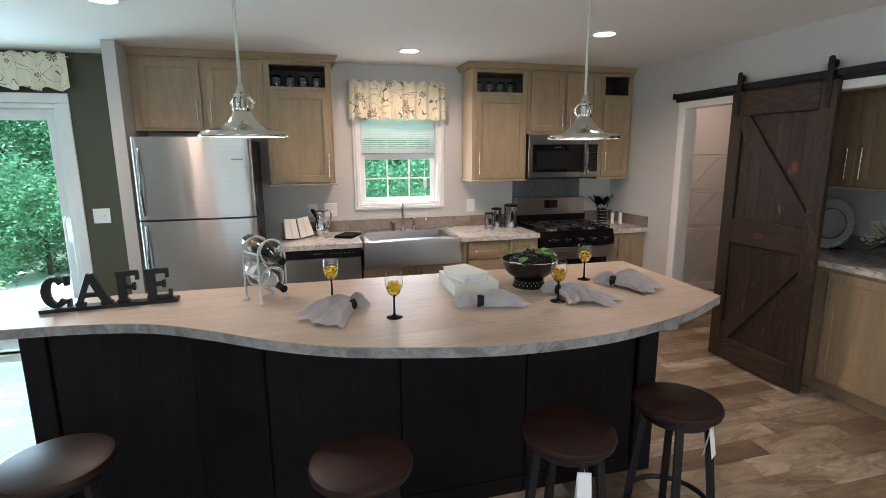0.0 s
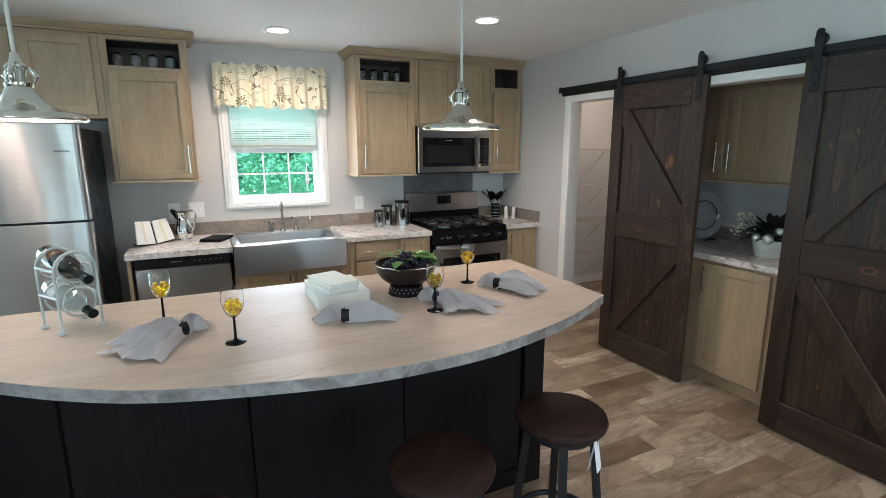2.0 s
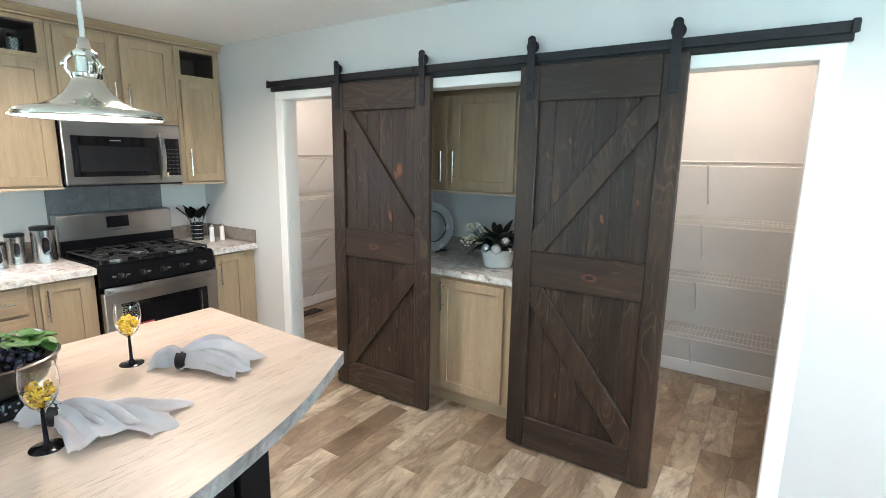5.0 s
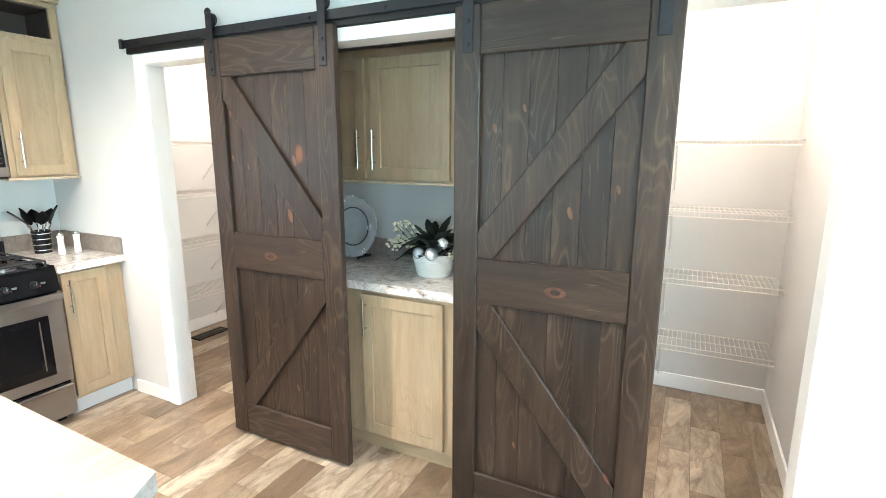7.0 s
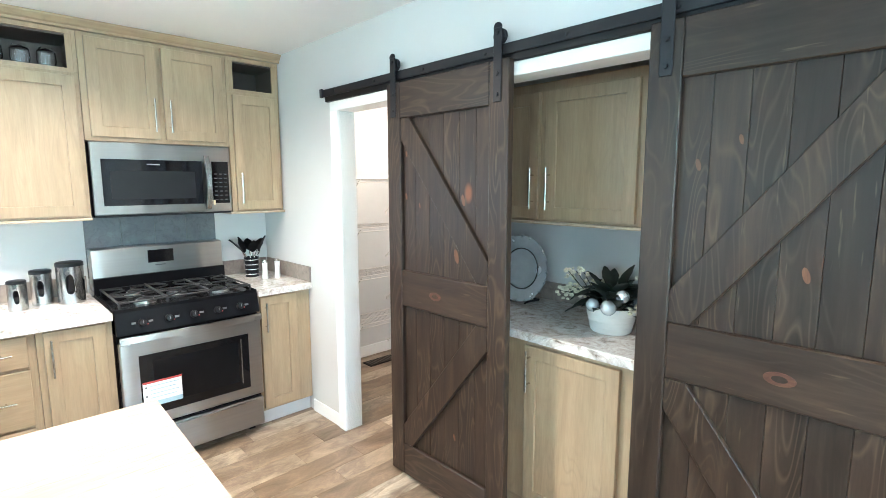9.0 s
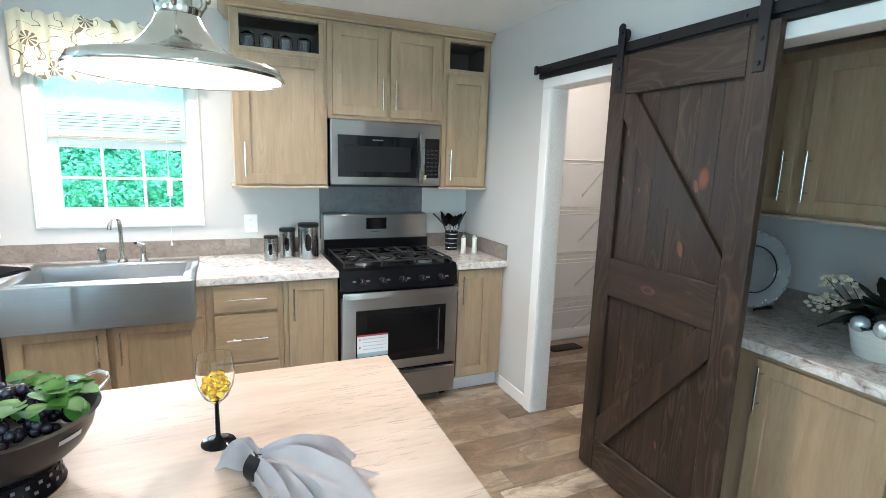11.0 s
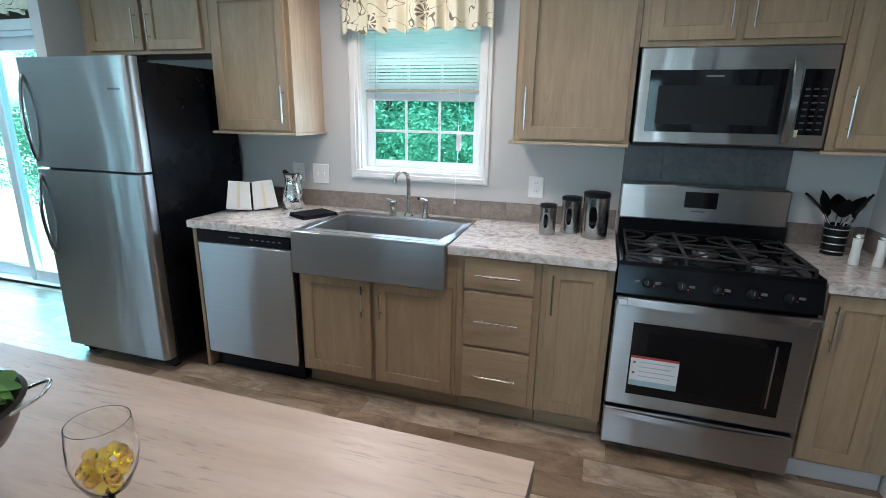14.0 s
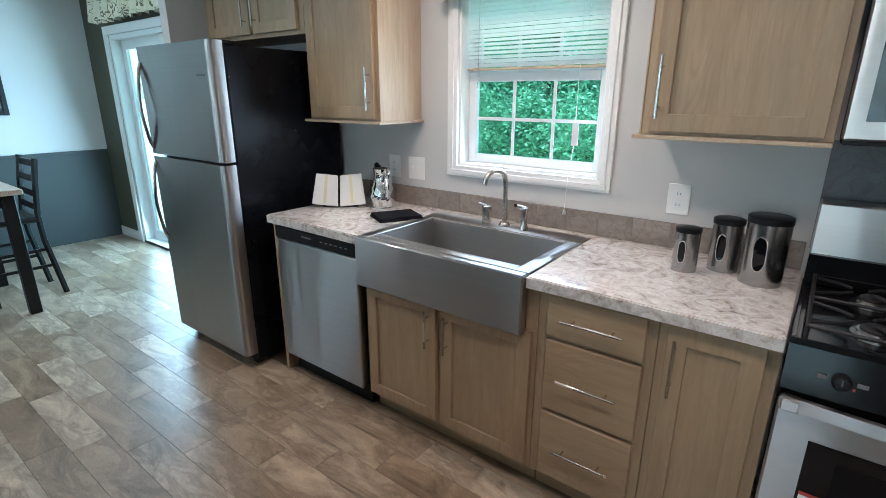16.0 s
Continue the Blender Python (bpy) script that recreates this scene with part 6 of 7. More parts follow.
def canister(x, y, r, h, label):
    c = thing("canister", label, "canister", (x, y, ZC), "steel canisters", local=True)
    part("body", lathe(bmesh.new(), [(r, 0.0), (r, h * 0.90), (0.0, h * 0.901)], seg=36), STEELV, c, "brushed steel body", 40)
    part("lid", lathe(bmesh.new(), [(r * 1.03, h * 0.902), (r * 1.03, h * 0.985), (r * 0.95, h), (0.0, h)], seg=36), BLACKP, c, "black plastic lid", 40)
    bm = bmesh.new()
    pts = [(r * 0.30 * math.cos(2 * math.pi * k / 24), h * 0.48 + h * 0.25 * (1 if math.sin(2 * math.pi * k / 24) > 0 else -1) * abs(math.sin(2 * math.pi * k / 24)) ** 0.6) for k in range(24)]
    a0 = radians(-98)
    ring = [[bm.verts.new((rr * math.cos(a0 + u / r), rr * math.sin(a0 + u / r), z)) for u, z in pts] for rr in (r + 0.0004, r + 0.002)]
    bm.faces.new(ring[1])
    for k in range(24):
        bm.faces.new((ring[0][k], ring[0][(k + 1) % 24], ring[1][(k + 1) % 24], ring[1][k]))
    win = part("window", bm, DARKGLASS, c, "dark oval window")
    part("window_rim", tube(bmesh.new(), [((r + 0.001) * math.cos(a0 + u / r), (r + 0.001) * math.sin(a0 + u / r), z) for u, z in pts], 0.0022, 6, True), CHROME, win, smooth=60)


canister(-1.489, -0.265, 0.042, 0.158, "small brushed steel canister with a black lid")
canister(-1.379, -0.175, 0.050, 0.190, "medium brushed steel canister with a black lid")
canister(-1.255, -0.245, 0.064, 0.230, "large brushed steel canister with a black lid")

cr = thing("utensil_holder", "black wire utensil holder with black spatulas", "utensil holder", (-0.195, -0.175, ZC), local=True)
part("cup", lathe(bmesh.new(), [(0.045, 0), (0.050, 0.14), (0.047, 0.14), (0.042, 0.004), (0.0, 0.004)], seg=28), BLACKP, cr, smooth=40)
for k in range(4):
    part("band", tube(bmesh.new(), [((0.047 + 0.001 * k) * math.cos(a * math.pi / 14), (0.047 + 0.001 * k) * math.sin(a * math.pi / 14), 0.02 + 0.034 * k) for a in range(28)], 0.003, 6, True), CHROME, cr, smooth=60)
for k, (a, ln, wd, kind) in enumerate(((2.8, 0.13, 0.05, 0), (3.4, 0.11, 0.045, 1), (2.2, 0.12, 0.04, 1), (0.6, 0.12, 0.045, 0), (5.6, 0.13, 0.05, 1), (4.6, 0.10, 0.042, 1), (1.4, 0.12, 0.045, 0))):
    dx, dy = math.cos(a), math.sin(a)
    u = part("utensil", tube(bmesh.new(), [(dx * 0.012, dy * 0.012, 0.02), (dx * 0.035, dy * 0.035, 0.13), (dx * 0.065, dy * 0.055, 0.185)], 0.0045, 6), CHROME, cr, "steel utensil shaft", 60)
    bm = bmesh.new()
    leaf(bm, (dx * 0.060, dy * 0.050, 0.178), ln * 0.95, wd * 1.6, a, 1.2 if kind else 0.85, 0.06)
    bmesh.ops.solidify(bm, geom=bm.faces[:], thickness=0.003)
    part("head", bm, BLACKP, u, "black spatula head", 60)
for x, y in ((-0.175, -0.345), (-0.088, -0.350)):
    s = thing("salt_shaker", "tall white ceramic shaker with a steel cap", "shaker", (x, y, ZC), "pair of shakers", local=True)
    part("body", lathe(bmesh.new(), [(0.019, 0), (0.020, 0.004), (0.0165, 0.07), (0.0185, 0.115), (0.0, 0.116)], seg=24), CERAMIC, s, smooth=40)
    part("cap", lathe(bmesh.new(), [(0.0188, 0.1162), (0.0188, 0.128), (0.014, 0.134), (0.0, 0.135)], seg=24), NICKEL, s, smooth=40)

HAMMERED = plain("rippled_silver", (0.74, 0.73, 0.70), 0.07, 1.0, vary=0.05, bump=0.8, fine=34)
for n in HAMMERED.node_tree.nodes:
    if n.bl_idname == "ShaderNodeBump":
        n.inputs["Distance"].default_value = 0.006
pot = thing("coffee_pot", "polished silver coffee pitcher on the counter", "pitcher", (-3.075, -0.175, ZC), local=True, turn=-25)
pot.matrix_basis = pot.matrix_basis @ Matrix.Scale(1.16, 4)
part("body", lathe(bmesh.new(), [(0.044, 0), (0.050, 0.004), (0.048, 0.010), (0.058, 0.030), (0.060, 0.055), (0.053, 0.090), (0.041, 0.125), (0.035, 0.150), (0.037, 0.170), (0.044, 0.186), (0.041, 0.187), (0.033, 0.165), (0.0, 0.160)], seg=32), HAMMERED, pot, "polished silver body", 50)
part("lid", lathe(bmesh.new(), [(0.0395, 0.1845), (0.036, 0.189), (0.012, 0.193), (0.0, 0.194)], seg=24), BLACKP, pot, smooth=40)
part("spout", tube(bmesh.new(), spline([(-0.022, 0, 0.140), (-0.040, 0, 0.168), (-0.060, 0, 0.190), (-0.074, 0, 0.196)], 4), [0.020] * 4 + [0.018] * 4 + [0.013] * 4 + [0.008], 12), BLACKP, pot, "dark pouring lip", 60)
part("handle", tube(bmesh.new(), spline([(0.036, 0, 0.182), (0.066, 0, 0.196), (0.088, 0, 0.176), (0.084, 0, 0.130), (0.070, 0, 0.085), (0.056, 0, 0.062)], 5), 0.0065, 8), CHROME, pot, smooth=60)

tw = thing("towel_stand", "black countertop stand with two folded white towels", "towel stand", (-3.295, -0.285, ZC), local=True, turn=38)
tw.scale = (0.86, 1, 1)
part("frame", boxes(((-0.115, -0.04, 0.0), (0.115, 0.06, 0.008)), ((-0.115, 0.0, 0.008), (0.115, 0.012, 0.165)), bev=0.002), BLACKP, tw)
for x0, tilt in ((-0.076, 5), (0.076, -5)):
    m = Matrix.Translation((x0, -0.010, 0.176)) @ Matrix.Rotation(radians(tilt), 4, 'Y') @ Matrix.Rotation(radians(-15), 4, 'X')
    bm = box(bmesh.new(), (-0.070, -0.014, -0.172), (0.068, -0.002, 0.0), 0.004)
    for v in bm.verts:
        v.co.x *= 1 + 0.22 * -v.co.z / 0.172
    bm.transform(m)
    t = part("towel", bm, WHITECLOTH, tw, "folded white towel")
    part("stripe", box(bmesh.new(), (-0.012, -0.0149, -0.160), (0.006, -0.0142, -0.006), 0, m), YELLOW, t, "pale yellow stripe")
mat_ = thing("pot_holder", "folded black cloth pot holder", "pot holder", (-2.845, -0.315, ZC), local=True, turn=-28)
part("cloth", boxes(((-0.085, -0.115, 0.0), (0.085, 0.115, 0.010)), ((-0.082, -0.112, 0.0102), (0.082, 0.110, 0.021)), bev=0.004), BLACKCLOTH, mat_)


def plate_cover(x, z, y, kind, label, w=0.075, face=-1):
    p = thing("wall_outlet" if kind == "outlet" else "light_switch", label, kind, (x, y, z))
    bx("plate", (x - w / 2, y - 0.006, z - 0.062), (x + w / 2, y, z + 0.062), TRIM, p, 0.002)
    n = 1 if w < 0.1 else 2
    for k in range(n):
        xx = x + (k - (n - 1) / 2) * 0.046
        if kind == "outlet":
            for zz in (z - 0.022, z + 0.022):
                s = bx("socket", (xx - 0.016, y - 0.0075, zz - 0.014), (xx + 0.016, y - 0.0061, zz + 0.014), VINYL, p, 0.001)
                for q in (-0.006, 0.006):
                    bx("slot", (xx + q - 0.0012, y - 0.0079, zz - 0.004), (xx + q + 0.0012, y - 0.0076, zz + 0.005), GREYINK, s, 0)
        else:
            bx("rocker", (xx - 0.005, y - 0.013, z - 0.010), (xx + 0.005, y - 0.0061, z + 0.010), TRIM, p, 0.001)


plate_cover(-1.592, 1.118, -0.0005, "outlet", "white duplex outlet on the kitchen wall", 0.085)
plate_cover(-2.971, 1.122, -0.0005, "switch", "white double light switch on the kitchen wall", 0.115)
plate_cover(-3.134, 1.122, -0.0005, "outlet", "white duplex outlet on the kitchen wall", 0.085)
plate_cover(-4.853, 1.14, -0.0005, "switch", "wide white light switch on the olive wall", 0.125)


def tumbler_proto():
    g = thing("tumbler", "small clear stemless glass standing upside down", "glass", (0, 0, 0), "glasses in the cubbies", local=True)
    part("glass", lathe(bmesh.new(), [(0.034, 0.0), (0.044, 0.045), (0.041, 0.090), (0.028, 0.112), (0.0, 0.115), (0.0, 0.104), (0.036, 0.088), (0.040, 0.046), (0.031, 0.0), (0.034, 0.0)], seg=24), GLASS, g, smooth=50)
    return g


tum = tumbler_proto()
tum.matrix_basis = pose(-3.375, -0.19, 2.1845)
for x in (-3.265, -3.155, -3.045):
    copy_thing(tum, pose(x, -0.19, 2.1845))
for x in (-1.585, -1.475, -1.365, -1.255):
    copy_thing(tum, pose(x, -0.19, 2.1845))

# ---- window dressing ----


def valance(xa, xb, za, zb, y, folds, label, seed):
    v = thing("valance", label, "curtain", ((xa + xb) / 2, y, za))
    rnd = random.Random(seed)
    n, m = 150, 16
    ph = [rnd.uniform(0, 6.28) for _ in range(5)]
    bm = bmesh.new()
    grid = []
    for j in range(m + 1):
        s = j / m
        row = []
        for i in range(n + 1):
            u = i / n
            amp = 0.010 + 0.020 * s
            yy = y + amp * (math.sin(u * folds * 6.283 + ph[0] + 1.2 * math.sin(5 * u + ph[1])) + 0.5 * math.sin(u * folds * 14 + ph[2]))
            z = zb + (za - zb) * s + 0.012 * math.sin(u * folds * 6.283 + ph[3]) * s + 0.010 * math.sin(u * folds * 9 + ph[4]) * (1 - s)
            if j == 1:
                yy -= 0.012
            row.append(bm.verts.new((xa + (xb - xa) * u + 0.012 * (u - 0.5) * s, yy, z)))
        grid.append(row)
    for r0, r1 in zip(grid, grid[1:]):
        for i in range(n):
            bm.faces.new((r0[i], r0[i + 1], r1[i + 1], r1[i]))
    part("cloth", bm, PRINT, v, smooth=80)
    part("rod", tube(bmesh.new(), [(xa + 0.01, -0.002, zb - 0.02), (xa + 0.01, y + 0.03, zb - 0.02), (xb - 0.01, y + 0.03, zb - 0.02), (xb - 0.01, -0.002, zb - 0.02)], 0.005, 6), TRIM, v, smooth=60)


valance(-2.765, -1.870, 1.952, 2.285, -0.075, 7, "cream gathered valance printed with grey daisies", 3)
valance(-6.90, -4.925, 2.150, 2.420, -0.075, 13, "cream gathered valance printed with grey daisies over the patio door", 6)

blind = thing("window_blind", "white slatted blind drawn half up", "blind", (-2.307, 0.04, 1.655))
bx("head_rail", (-2.665, 0.022, 1.975), (-1.950, 0.062, 2.012), BLINDM, blind)
for k in range(17):
    z = 1.654 + k * 0.0192
    bm = box(bmesh.new(), (-0.352, -0.012, -0.0006), (0.352, 0.012, 0.0006), 0, Matrix.Translation((-2.307, 0.042, z)) @ Matrix.Rotation(radians(38 if 1 < k < 7 else 50 if k < 10 else 60), 4, 'X'))
    part("slat", bm, BLINDM, blind)
bx("bottom_rail", (-2.660, 0.032, 1.630), (-1.954, 0.052, 1.642), PALE, blind)
for x in (-2.57, -2.30, -2.04):
    part("ladder_cord", tube(bmesh.new(), [(x, 0.028, 1.66), (x, 0.028, 1.98)], 0.001, 4), BLINDM, blind)
part("wand", tube(bmesh.new(), [(-2.585, 0.018, 1.99), (-2.585, 0.016, 1.55)], 0.003, 6), GLASS, blind, "clear wand")
part("pull_cord", tube(bmesh.new(), [(-2.06, 0.016, 1.98), (-2.06, 0.012, 1.30), (-2.06, -0.022, 1.18), (-2.06, -0.032, 1.12), (-2.062, -0.032, 1.02)], 0.0012, 5), BLINDM, blind)
part("tassel", lathe(bmesh.new(), [(0.002, 0.03), (0.007, 0.012), (0.008, 0.0), (0.0, 0.0)][::-1], (-2.062, -0.032, 0.992), 12), BLINDM, blind, smooth=50)
bx("cord_tag", (-2.072, 0.010, 1.30), (-2.042, 0.012, 1.40), PAPER, blind, 0, "white paper warning tag")

# ---- pantry counter ----
pl = thing("charger_plate", "round silver charger plate with a beaded rim on a stand", "plate", (0.58, -2.015, 0.9175), local=True)
m = Matrix.Translation((-0.03, 0, 0.19)) @ Matrix.Rotation(radians(-83), 4, 'Y') @ Matrix.Scale(1.16, 4)
part("plate", lathe(bmesh.new(), [(0.0, 0.0), (0.092, 0.0), (0.100, 0.008), (0.150, 0.020), (0.156, 0.022), (0.156, 0.027), (0.100, 0.014), (0.092, 0.006), (0.0, 0.006)], (0, 0, 0), 48, m), SILVER, pl, smooth=40)
part("well", lathe(bmesh.new(), [(0.0, 0.0062), (0.090, 0.0062), (0.090, 0.008), (0.0, 0.008)], (0, 0, 0), 40, m), SILVER, pl, "mirror-bright well", 40)
part("well_ring", tube(bmesh.new(), [m @ Vector((0.096 * math.cos(k * math.pi / 24), 0.096 * math.sin(k * math.pi / 24), 0.011)) for k in range(48)], 0.004, 6, True), BLACKMETAL, pl, "dark ring round the well", 60)
for k in range(20):
    a = 2 * math.pi * k / 20
    part("scallop", sphere(bmesh.new(), m @ Vector((0.153 * math.cos(a), 0.153 * math.sin(a), 0.025)), 0.0085, 8, 6), SILVER, pl, smooth=80)
part("stand", tube(bmesh.new(), [(-0.07, -0.05, 0.006), (-0.055, -0.05, 0.012), (0.06, -0.05, 0.006), (0.06, 0.05, 0.006), (-0.055, 0.05, 0.012), (-0.07, 0.05, 0.006)], 0.006, 8), BLACKMETAL, pl, "black plate stand", 60)

pln = thing("planter", "white ceramic planter with dark leaves and silver baubles", "planter", (0.40, -2.625, 0.9175), local=True)
bm = lathe(bmesh.new(), [(0.0, 0.0), (0.075, 0.0), (0.082, 0.01), (0.098, 0.09), (0.103, 0.118), (0.097, 0.118), (0.090, 0.09), (0.0, 0.085)], seg=40)
for v in bm.verts:
    v.co.y *= 1.12
part("pot", bm, CERAMIC, pln, "white oval ceramic pot", 40)
for z in (0.03, 0.055, 0.08):
    part("rib", tube(bmesh.new(), [((0.078 + 0.21 * z) * math.cos(k * math.pi / 20), 1.12 * (0.078 + 0.21 * z) * math.sin(k * math.pi / 20), z) for k in range(40)], 0.003, 6, True), CERAMIC, pln, smooth=60)
rnd = random.Random(21)
for k in range(52):
    bm = bmesh.new()
    a = rnd.uniform(0, 6.28)
    leaf(bm, (0.04 * math.cos(a), 0.05 * math.sin(a), rnd.uniform(0.10, 0.20)), rnd.uniform(0.09, 0.16), rnd.uniform(0.04, 0.06), a, rnd.uniform(-0.2, 1.2), 0.25, 1)
    part("leaf", bm, DARKLEAF, pln, smooth=60)
for dx, dy, dz, r in ((-0.085, 0.045, 0.125, 0.030), (-0.095, -0.035, 0.128, 0.034), (-0.07, -0.085, 0.18, 0.028), (0.02, -0.12, 0.14, 0.03)):
    part("bauble", sphere(bmesh.new(), (dx, dy, dz), r, 20, 14), SILVER, pln, "silver bauble", 80)
for k in range(20):
    a = rnd.uniform(0.4, 2.6) if k < 15 else rnd.uniform(3.5, 6)
    L = rnd.uniform(0.14, 0.30)
    tip = Vector((0.5 * L * math.cos(a) * 0.6, L * math.sin(a), 0.12 + rnd.uniform(0.0, 0.14)))
    st = part("stem", tube(bmesh.new(), [(0, 0, 0.09), (tip.x * 0.5, tip.y * 0.5, 0.15), tip], 0.0014, 4), DARKLEAF, pln)
    for q in range(7):
        c = tip + Vector((rnd.uniform(-0.022, 0.022), rnd.uniform(-0.03, 0.03), rnd.uniform(-0.022, 0.022)))
        bm = sphere(bmesh.new(), c, rnd.uniform(0.007, 0.012), 7, 5, 0.75)
        part("blossom", bm, CREAM, st, smooth=60)

# ---- dining corner ----
tb = thing("dining_table", "black dining table with a pale top", "table", (-5.85, -1.9, 0))
bx("tabletop", (-6.45, -2.50, 0.865), (-5.42, -1.22, 0.900), LAMTOP, tb, 0.004, "pale wood top")
part("apron", boxes(((-6.37, -2.42, 0.78), (-5.50, -2.40, 0.864)), ((-6.37, -1.32, 0.78), (-5.50, -1.30, 0.864)), ((-6.37, -2.40, 0.78), (-6.35, -1.32, 0.864)), ((-5.52, -2.40, 0.78), (-5.50, -1.32, 0.864))), BLACKPAINT, tb)
for x in (-6.40, -5.54):
    for y in (-2.45, -1.33):
        bx("leg", (x, y, 0), (x + 0.07, y + 0.07, 0.864), BLACKPAINT, tb, 0.004)


def dining_chair(x, y, turn, label):
    c = thing("dining_chair", label, "chair", (x, y, 0), "dining chairs", local=True, turn=turn)
    bx("seat", (-0.21, -0.20, 0.59), (0.21, 0.20, 0.63), BLACKPAINT, c, 0.012, "black seat")
    for sx in (-0.19, 0.19):
        part("front_leg", boxes(((sx - 0.019, -0.195, 0), (sx + 0.019, -0.157, 0.589)), bev=0.003), BLACKPAINT, c)
        bm = bmesh.new()
        tube(bm, [(sx, 0.255, 0.0), (sx, 0.19, 0.45), (sx, 0.185, 0.64), (sx, 0.215, 0.88), (sx, 0.245, 1.06)], 0.022, 6)
        part("back_post", bm, BLACKPAINT, c, smooth=40)
    for z, y2 in ((1.02, 0.236), (0.91, 0.217), (0.80, 0.202), (0.70, 0.190)):
        part("back_slat", box(bmesh.new(), (-0.17, y2 - 0.008, z - 0.026), (0.17, y2 + 0.008, z + 0.026), 0.003), BLACKPAINT, c)
    for z in (0.20, 0.33):
        part("stretcher", boxes(((-0.175, -0.185, z - 0.012), (0.175, -0.167, z + 0.012)), ((-0.197, -0.16, z + 0.03), (-0.183, 0.205, z + 0.052)), ((0.183, -0.16, z + 0.03), (0.197, 0.205, z + 0.052))), BLACKPAINT, c)
    return c


ch = dining_chair(-5.99, -1.27, 0, "black ladder-back counter-height dining chair")
copy_thing(ch, pose(-6.70, -1.85, 0, 0, 0, 90))
pic = thing("framed_picture", "dark framed picture on the dining wall", "picture", (XL, -1.05, 1.32))
part("frame", boxes(((XL, -1.40, 1.32), (XL + 0.025, -1.36, 1.90)), ((XL, -0.80, 1.32), (XL + 0.025, -0.76, 1.90)), ((XL, -1.36, 1.32), (XL + 0.025, -0.80, 1.36)), ((XL, -1.36, 1.86), (XL + 0.025, -0.80, 1.90)), bev=0.003), BLACKPAINT, pic)
bx("canvas", (XL + 0.001, -1.36, 1.36), (XL + 0.012, -0.80, 1.86), CANVAS, pic, 0)

# ---- outside ----
tagged(part("ground", boxes(((-250, -250, -0.62), (250, 250, -0.60))), GRASS), "sunlit lawn round the house", "ground", kind="structure")
rnd = random.Random(5)


def crown_mesh(n, rx, rz, leafsize):
    bm = bmesh.new()
    lumps = [(Vector((rnd.uniform(-0.75, 0.75) * rx, rnd.uniform(-0.75, 0.75) * rx, rnd.uniform(-0.8, 0.85) * rz)), rnd.uniform(0.25, 0.5) * rx) for _ in range(26)]
    verts, faces = [], []
    for k in range(n):
        c, r = lumps[k % len(lumps)]
        d = Vector((rnd.gauss(0, 1), rnd.gauss(0, 1), rnd.gauss(0, 1))).normalized() * r * rnd.uniform(0.55, 1.08)
        p = c + d
        u = Vector((rnd.gauss(0, 1), rnd.gauss(0, 1), rnd.gauss(0, 0.6))).normalized() * leafsize * rnd.uniform(0.6, 1.3)
        w = u.cross(Vector((rnd.gauss(0, 1), rnd.gauss(0, 1), rnd.gauss(0, 1)))).normalized() * leafsize * 0.45
        i = len(verts)
        verts += [p - u, p + w, p + u, p - w]
        faces.append((i, i + 1, i + 2, i + 3))
    bm.free()
    me = bpy.data.meshes.new("crown")
    me.from_pydata(verts, [], faces)
    me.materials.append(LEAFA)
    return me


def tree_proto():
    t = thing("tree", "leafy green broadleaf tree behind the house", "tree", (0, 0, -0.6), "trees behind the house", local=True)
    bm = tube(bmesh.new(), [(0, 0, 0), (0.05, 0.02, 1.2), (-0.05, 0.05, 2.6), (0.02, 0, 4.6)], [0.19, 0.15, 0.11, 0.03], 10)
    for k in range(7):
        a = k * 0.9
        z = 1.1 + 0.4 * k
        tube(bm, [(0, 0, z), (0.7 * math.cos(a), 0.7 * math.sin(a), z + 0.5), (1.5 * math.cos(a), 1.5 * math.sin(a), z + 1.1)], [0.07, 0.045, 0.015], 7)
    part("trunk", bm, BARK, t, "grey-brown trunk and limbs", 60)
    c = new("crown", crown_mesh(26000, 2.4, 2.5, 0.062))
    c.parent = t
    c.location = (0, 0, 3.1)
    tagged(c, kind="stuff")
    return t


def bush_proto():
    t = thing("bush", "dense green shrub at the edge of the lawn", "shrub", (0, 0, -0.6), "shrubs behind the house", local=True)
    part("stems", tube(bmesh.new(), [(0, 0, 0), (0.05, 0, 0.6), (0, 0.05, 1.2)], [0.05, 0.04, 0.01], 6), BARK, t)
    c = new("crown", crown_mesh(13000, 1.3, 1.0, 0.048))
    c.parent = t
    c.location = (0, 0, 1.0)
    tagged(c, kind="stuff")
    return t


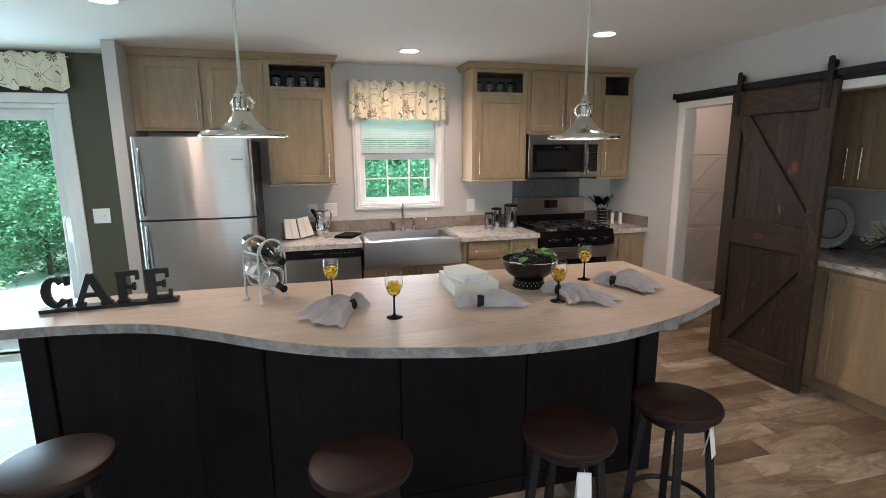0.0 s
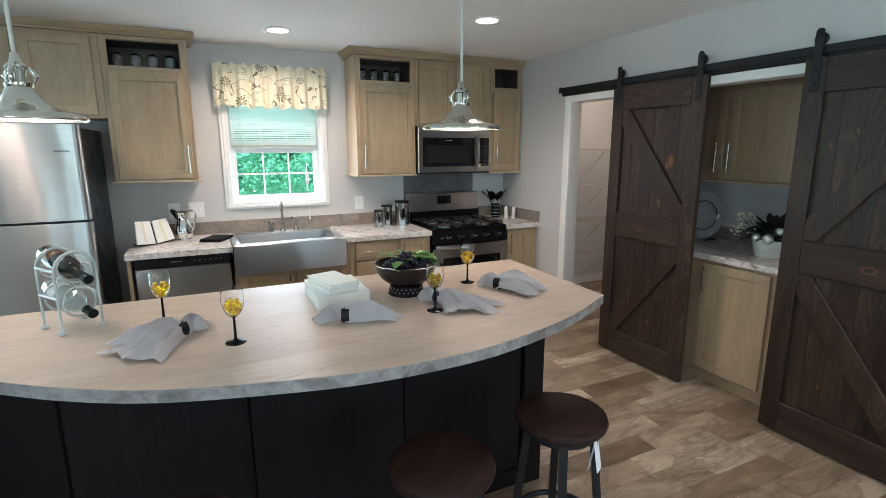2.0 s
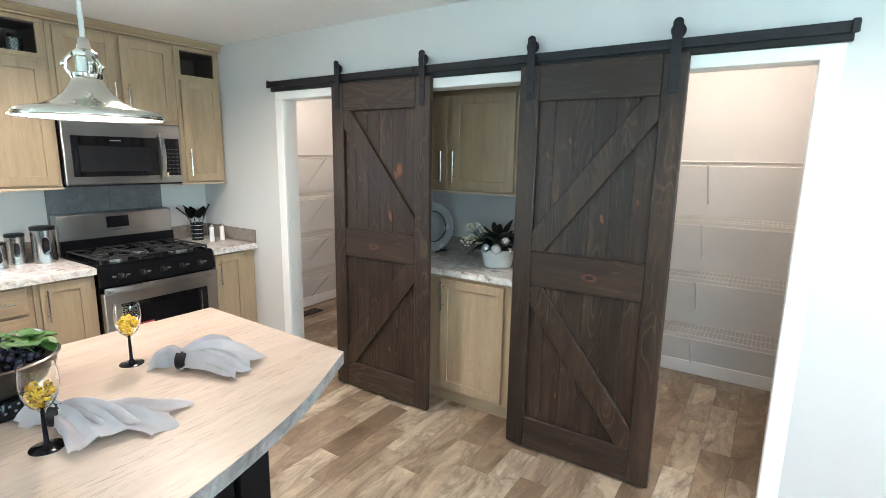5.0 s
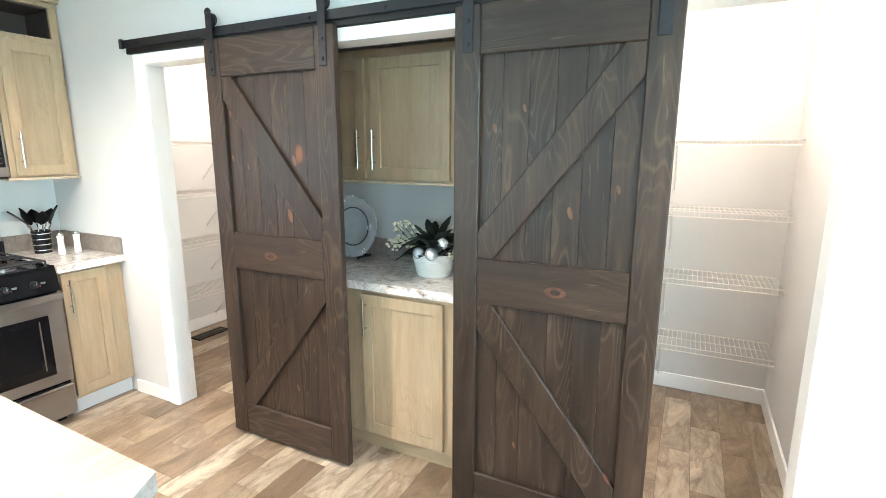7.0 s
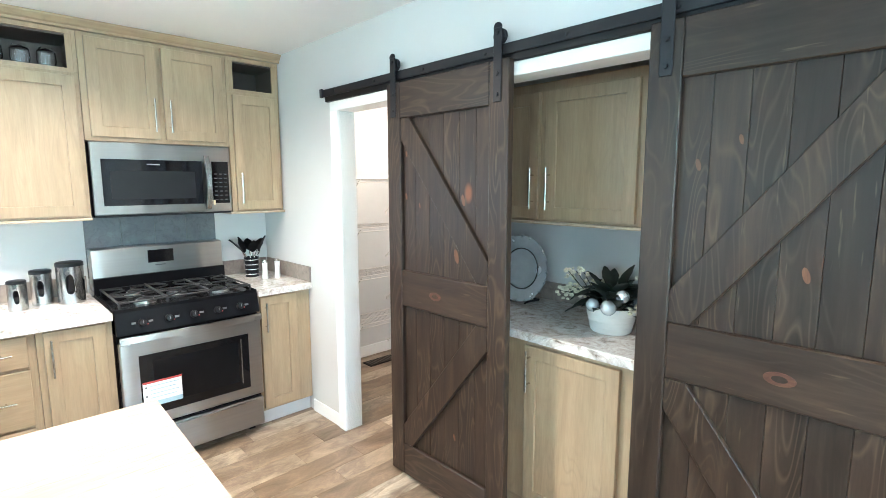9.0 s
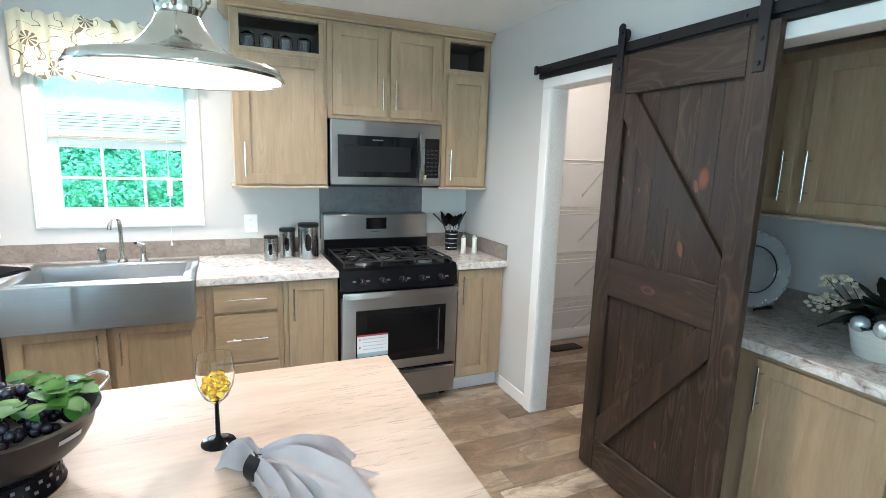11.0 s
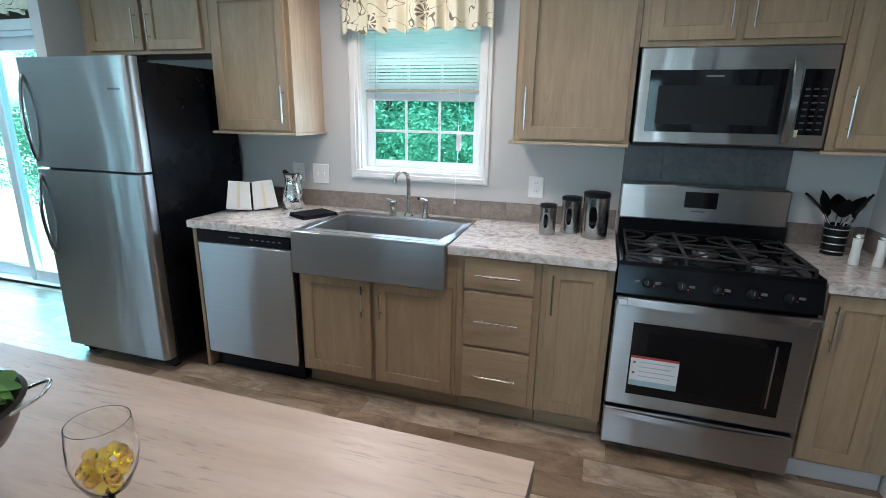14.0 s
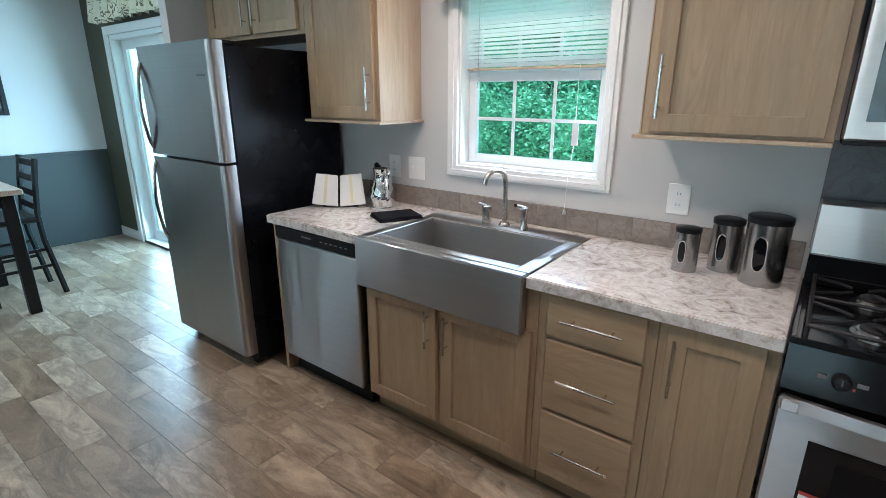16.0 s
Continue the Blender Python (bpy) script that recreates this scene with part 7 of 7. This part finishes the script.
tr = tree_proto()
tr.matrix_basis = pose(-2.6, 8.5, -0.6)
for x, y, a in ((-6.5, 9.2, 40), (-10.5, 9.0, 200), (1.4, 9.0, 100), (-14.5, 11.0, 300), (-4.5, 12.5, 150), (5.5, 11.0, 20), (-8.5, 13.0, 260), (-19, 12, 70), (-12.5, 14.5, 10), (0, 14, 220)):
    copy_thing(tr, pose(x, y, -0.6, 0, 0, a))
bs = bush_proto()
bs.matrix_basis = pose(-3.4, 6.0, -0.6)
for x, y, a in ((-1.4, 5.8, 70), (0.9, 6.4, 160), (-5.6, 6.6, 220), (-8.0, 6.2, 300), (-10.2, 6.6, 30), (-12.6, 6.4, 120), (2.8, 6.8, 250), (-15.2, 7.0, 80)):
    copy_thing(bs, pose(x, y, -0.6, 0, 0, a))

# ---- floor planks ----
PL, PW, PT = 0.615, 0.148, 0.004


def plank_mesh(w, d):
    bm = boxes(((0.0006, 0.0006, -PT), (w - 0.0006, d - 0.0006, 0.0)), bev=0.0007)
    me = bpy.data.meshes.new("plank")
    bm.to_mesh(me)
    bm.free()
    me.materials.append(PLANK)
    return me


plank_meshes, far_verts, far_faces, near_count = {}, [], [], 0
rows_n = int(-YS / PW) + 2
for r in range(rows_n):
    y0 = max(YS, 0.098 - (r + 1) * PW)
    y1 = min(0.0, 0.098 - r * PW)
    off = (0.0, 0.21, 0.41, 0.12, 0.33, 0.52)[r % 6]
    x = XL - off
    while x < XP:
        a, b = max(XL, x), min(XP, x + PL)
        x += PL
        if b - a < 0.03 or y1 - y0 < 0.03:
            continue
        near = -4.35 < (a + b) / 2 < 1.3 and -3.75 < (y0 + y1) / 2 < -0.55 and near_count < 298
        if near:
            near_count += 1
            key = (round(b - a, 3), round(y1 - y0, 3))
            if key not in plank_meshes:
                plank_meshes[key] = plank_mesh(b - a, y1 - y0)
            p = new("plank", plank_meshes[key])
            p.parent = floor
            p.location = Vector((a, y0, 0)) - ORG[floor]
        else:
            i = len(far_verts)
            e = 0.0008
            far_verts += [(a + e, y0 + e, 0), (b - e, y0 + e, 0), (b - e, y1 - e, 0), (a + e, y1 - e, 0), (a + e, y0 + e, -PT), (b - e, y0 + e, -PT), (b - e, y1 - e, -PT), (a + e, y1 - e, -PT)]
            far_faces += [tuple(i + k for k in q) for q in ((0, 1, 2, 3), (4, 5, 1, 0), (5, 6, 2, 1), (6, 7, 3, 2), (7, 4, 0, 3))]
me = bpy.data.meshes.new("planks")
me.from_pydata([Vector(v) - ORG[floor] for v in far_verts], [], far_faces)
me.materials.append(PLANK)
far = new("planks", me)
far.parent = floor
tagged(far, kind="stuff")
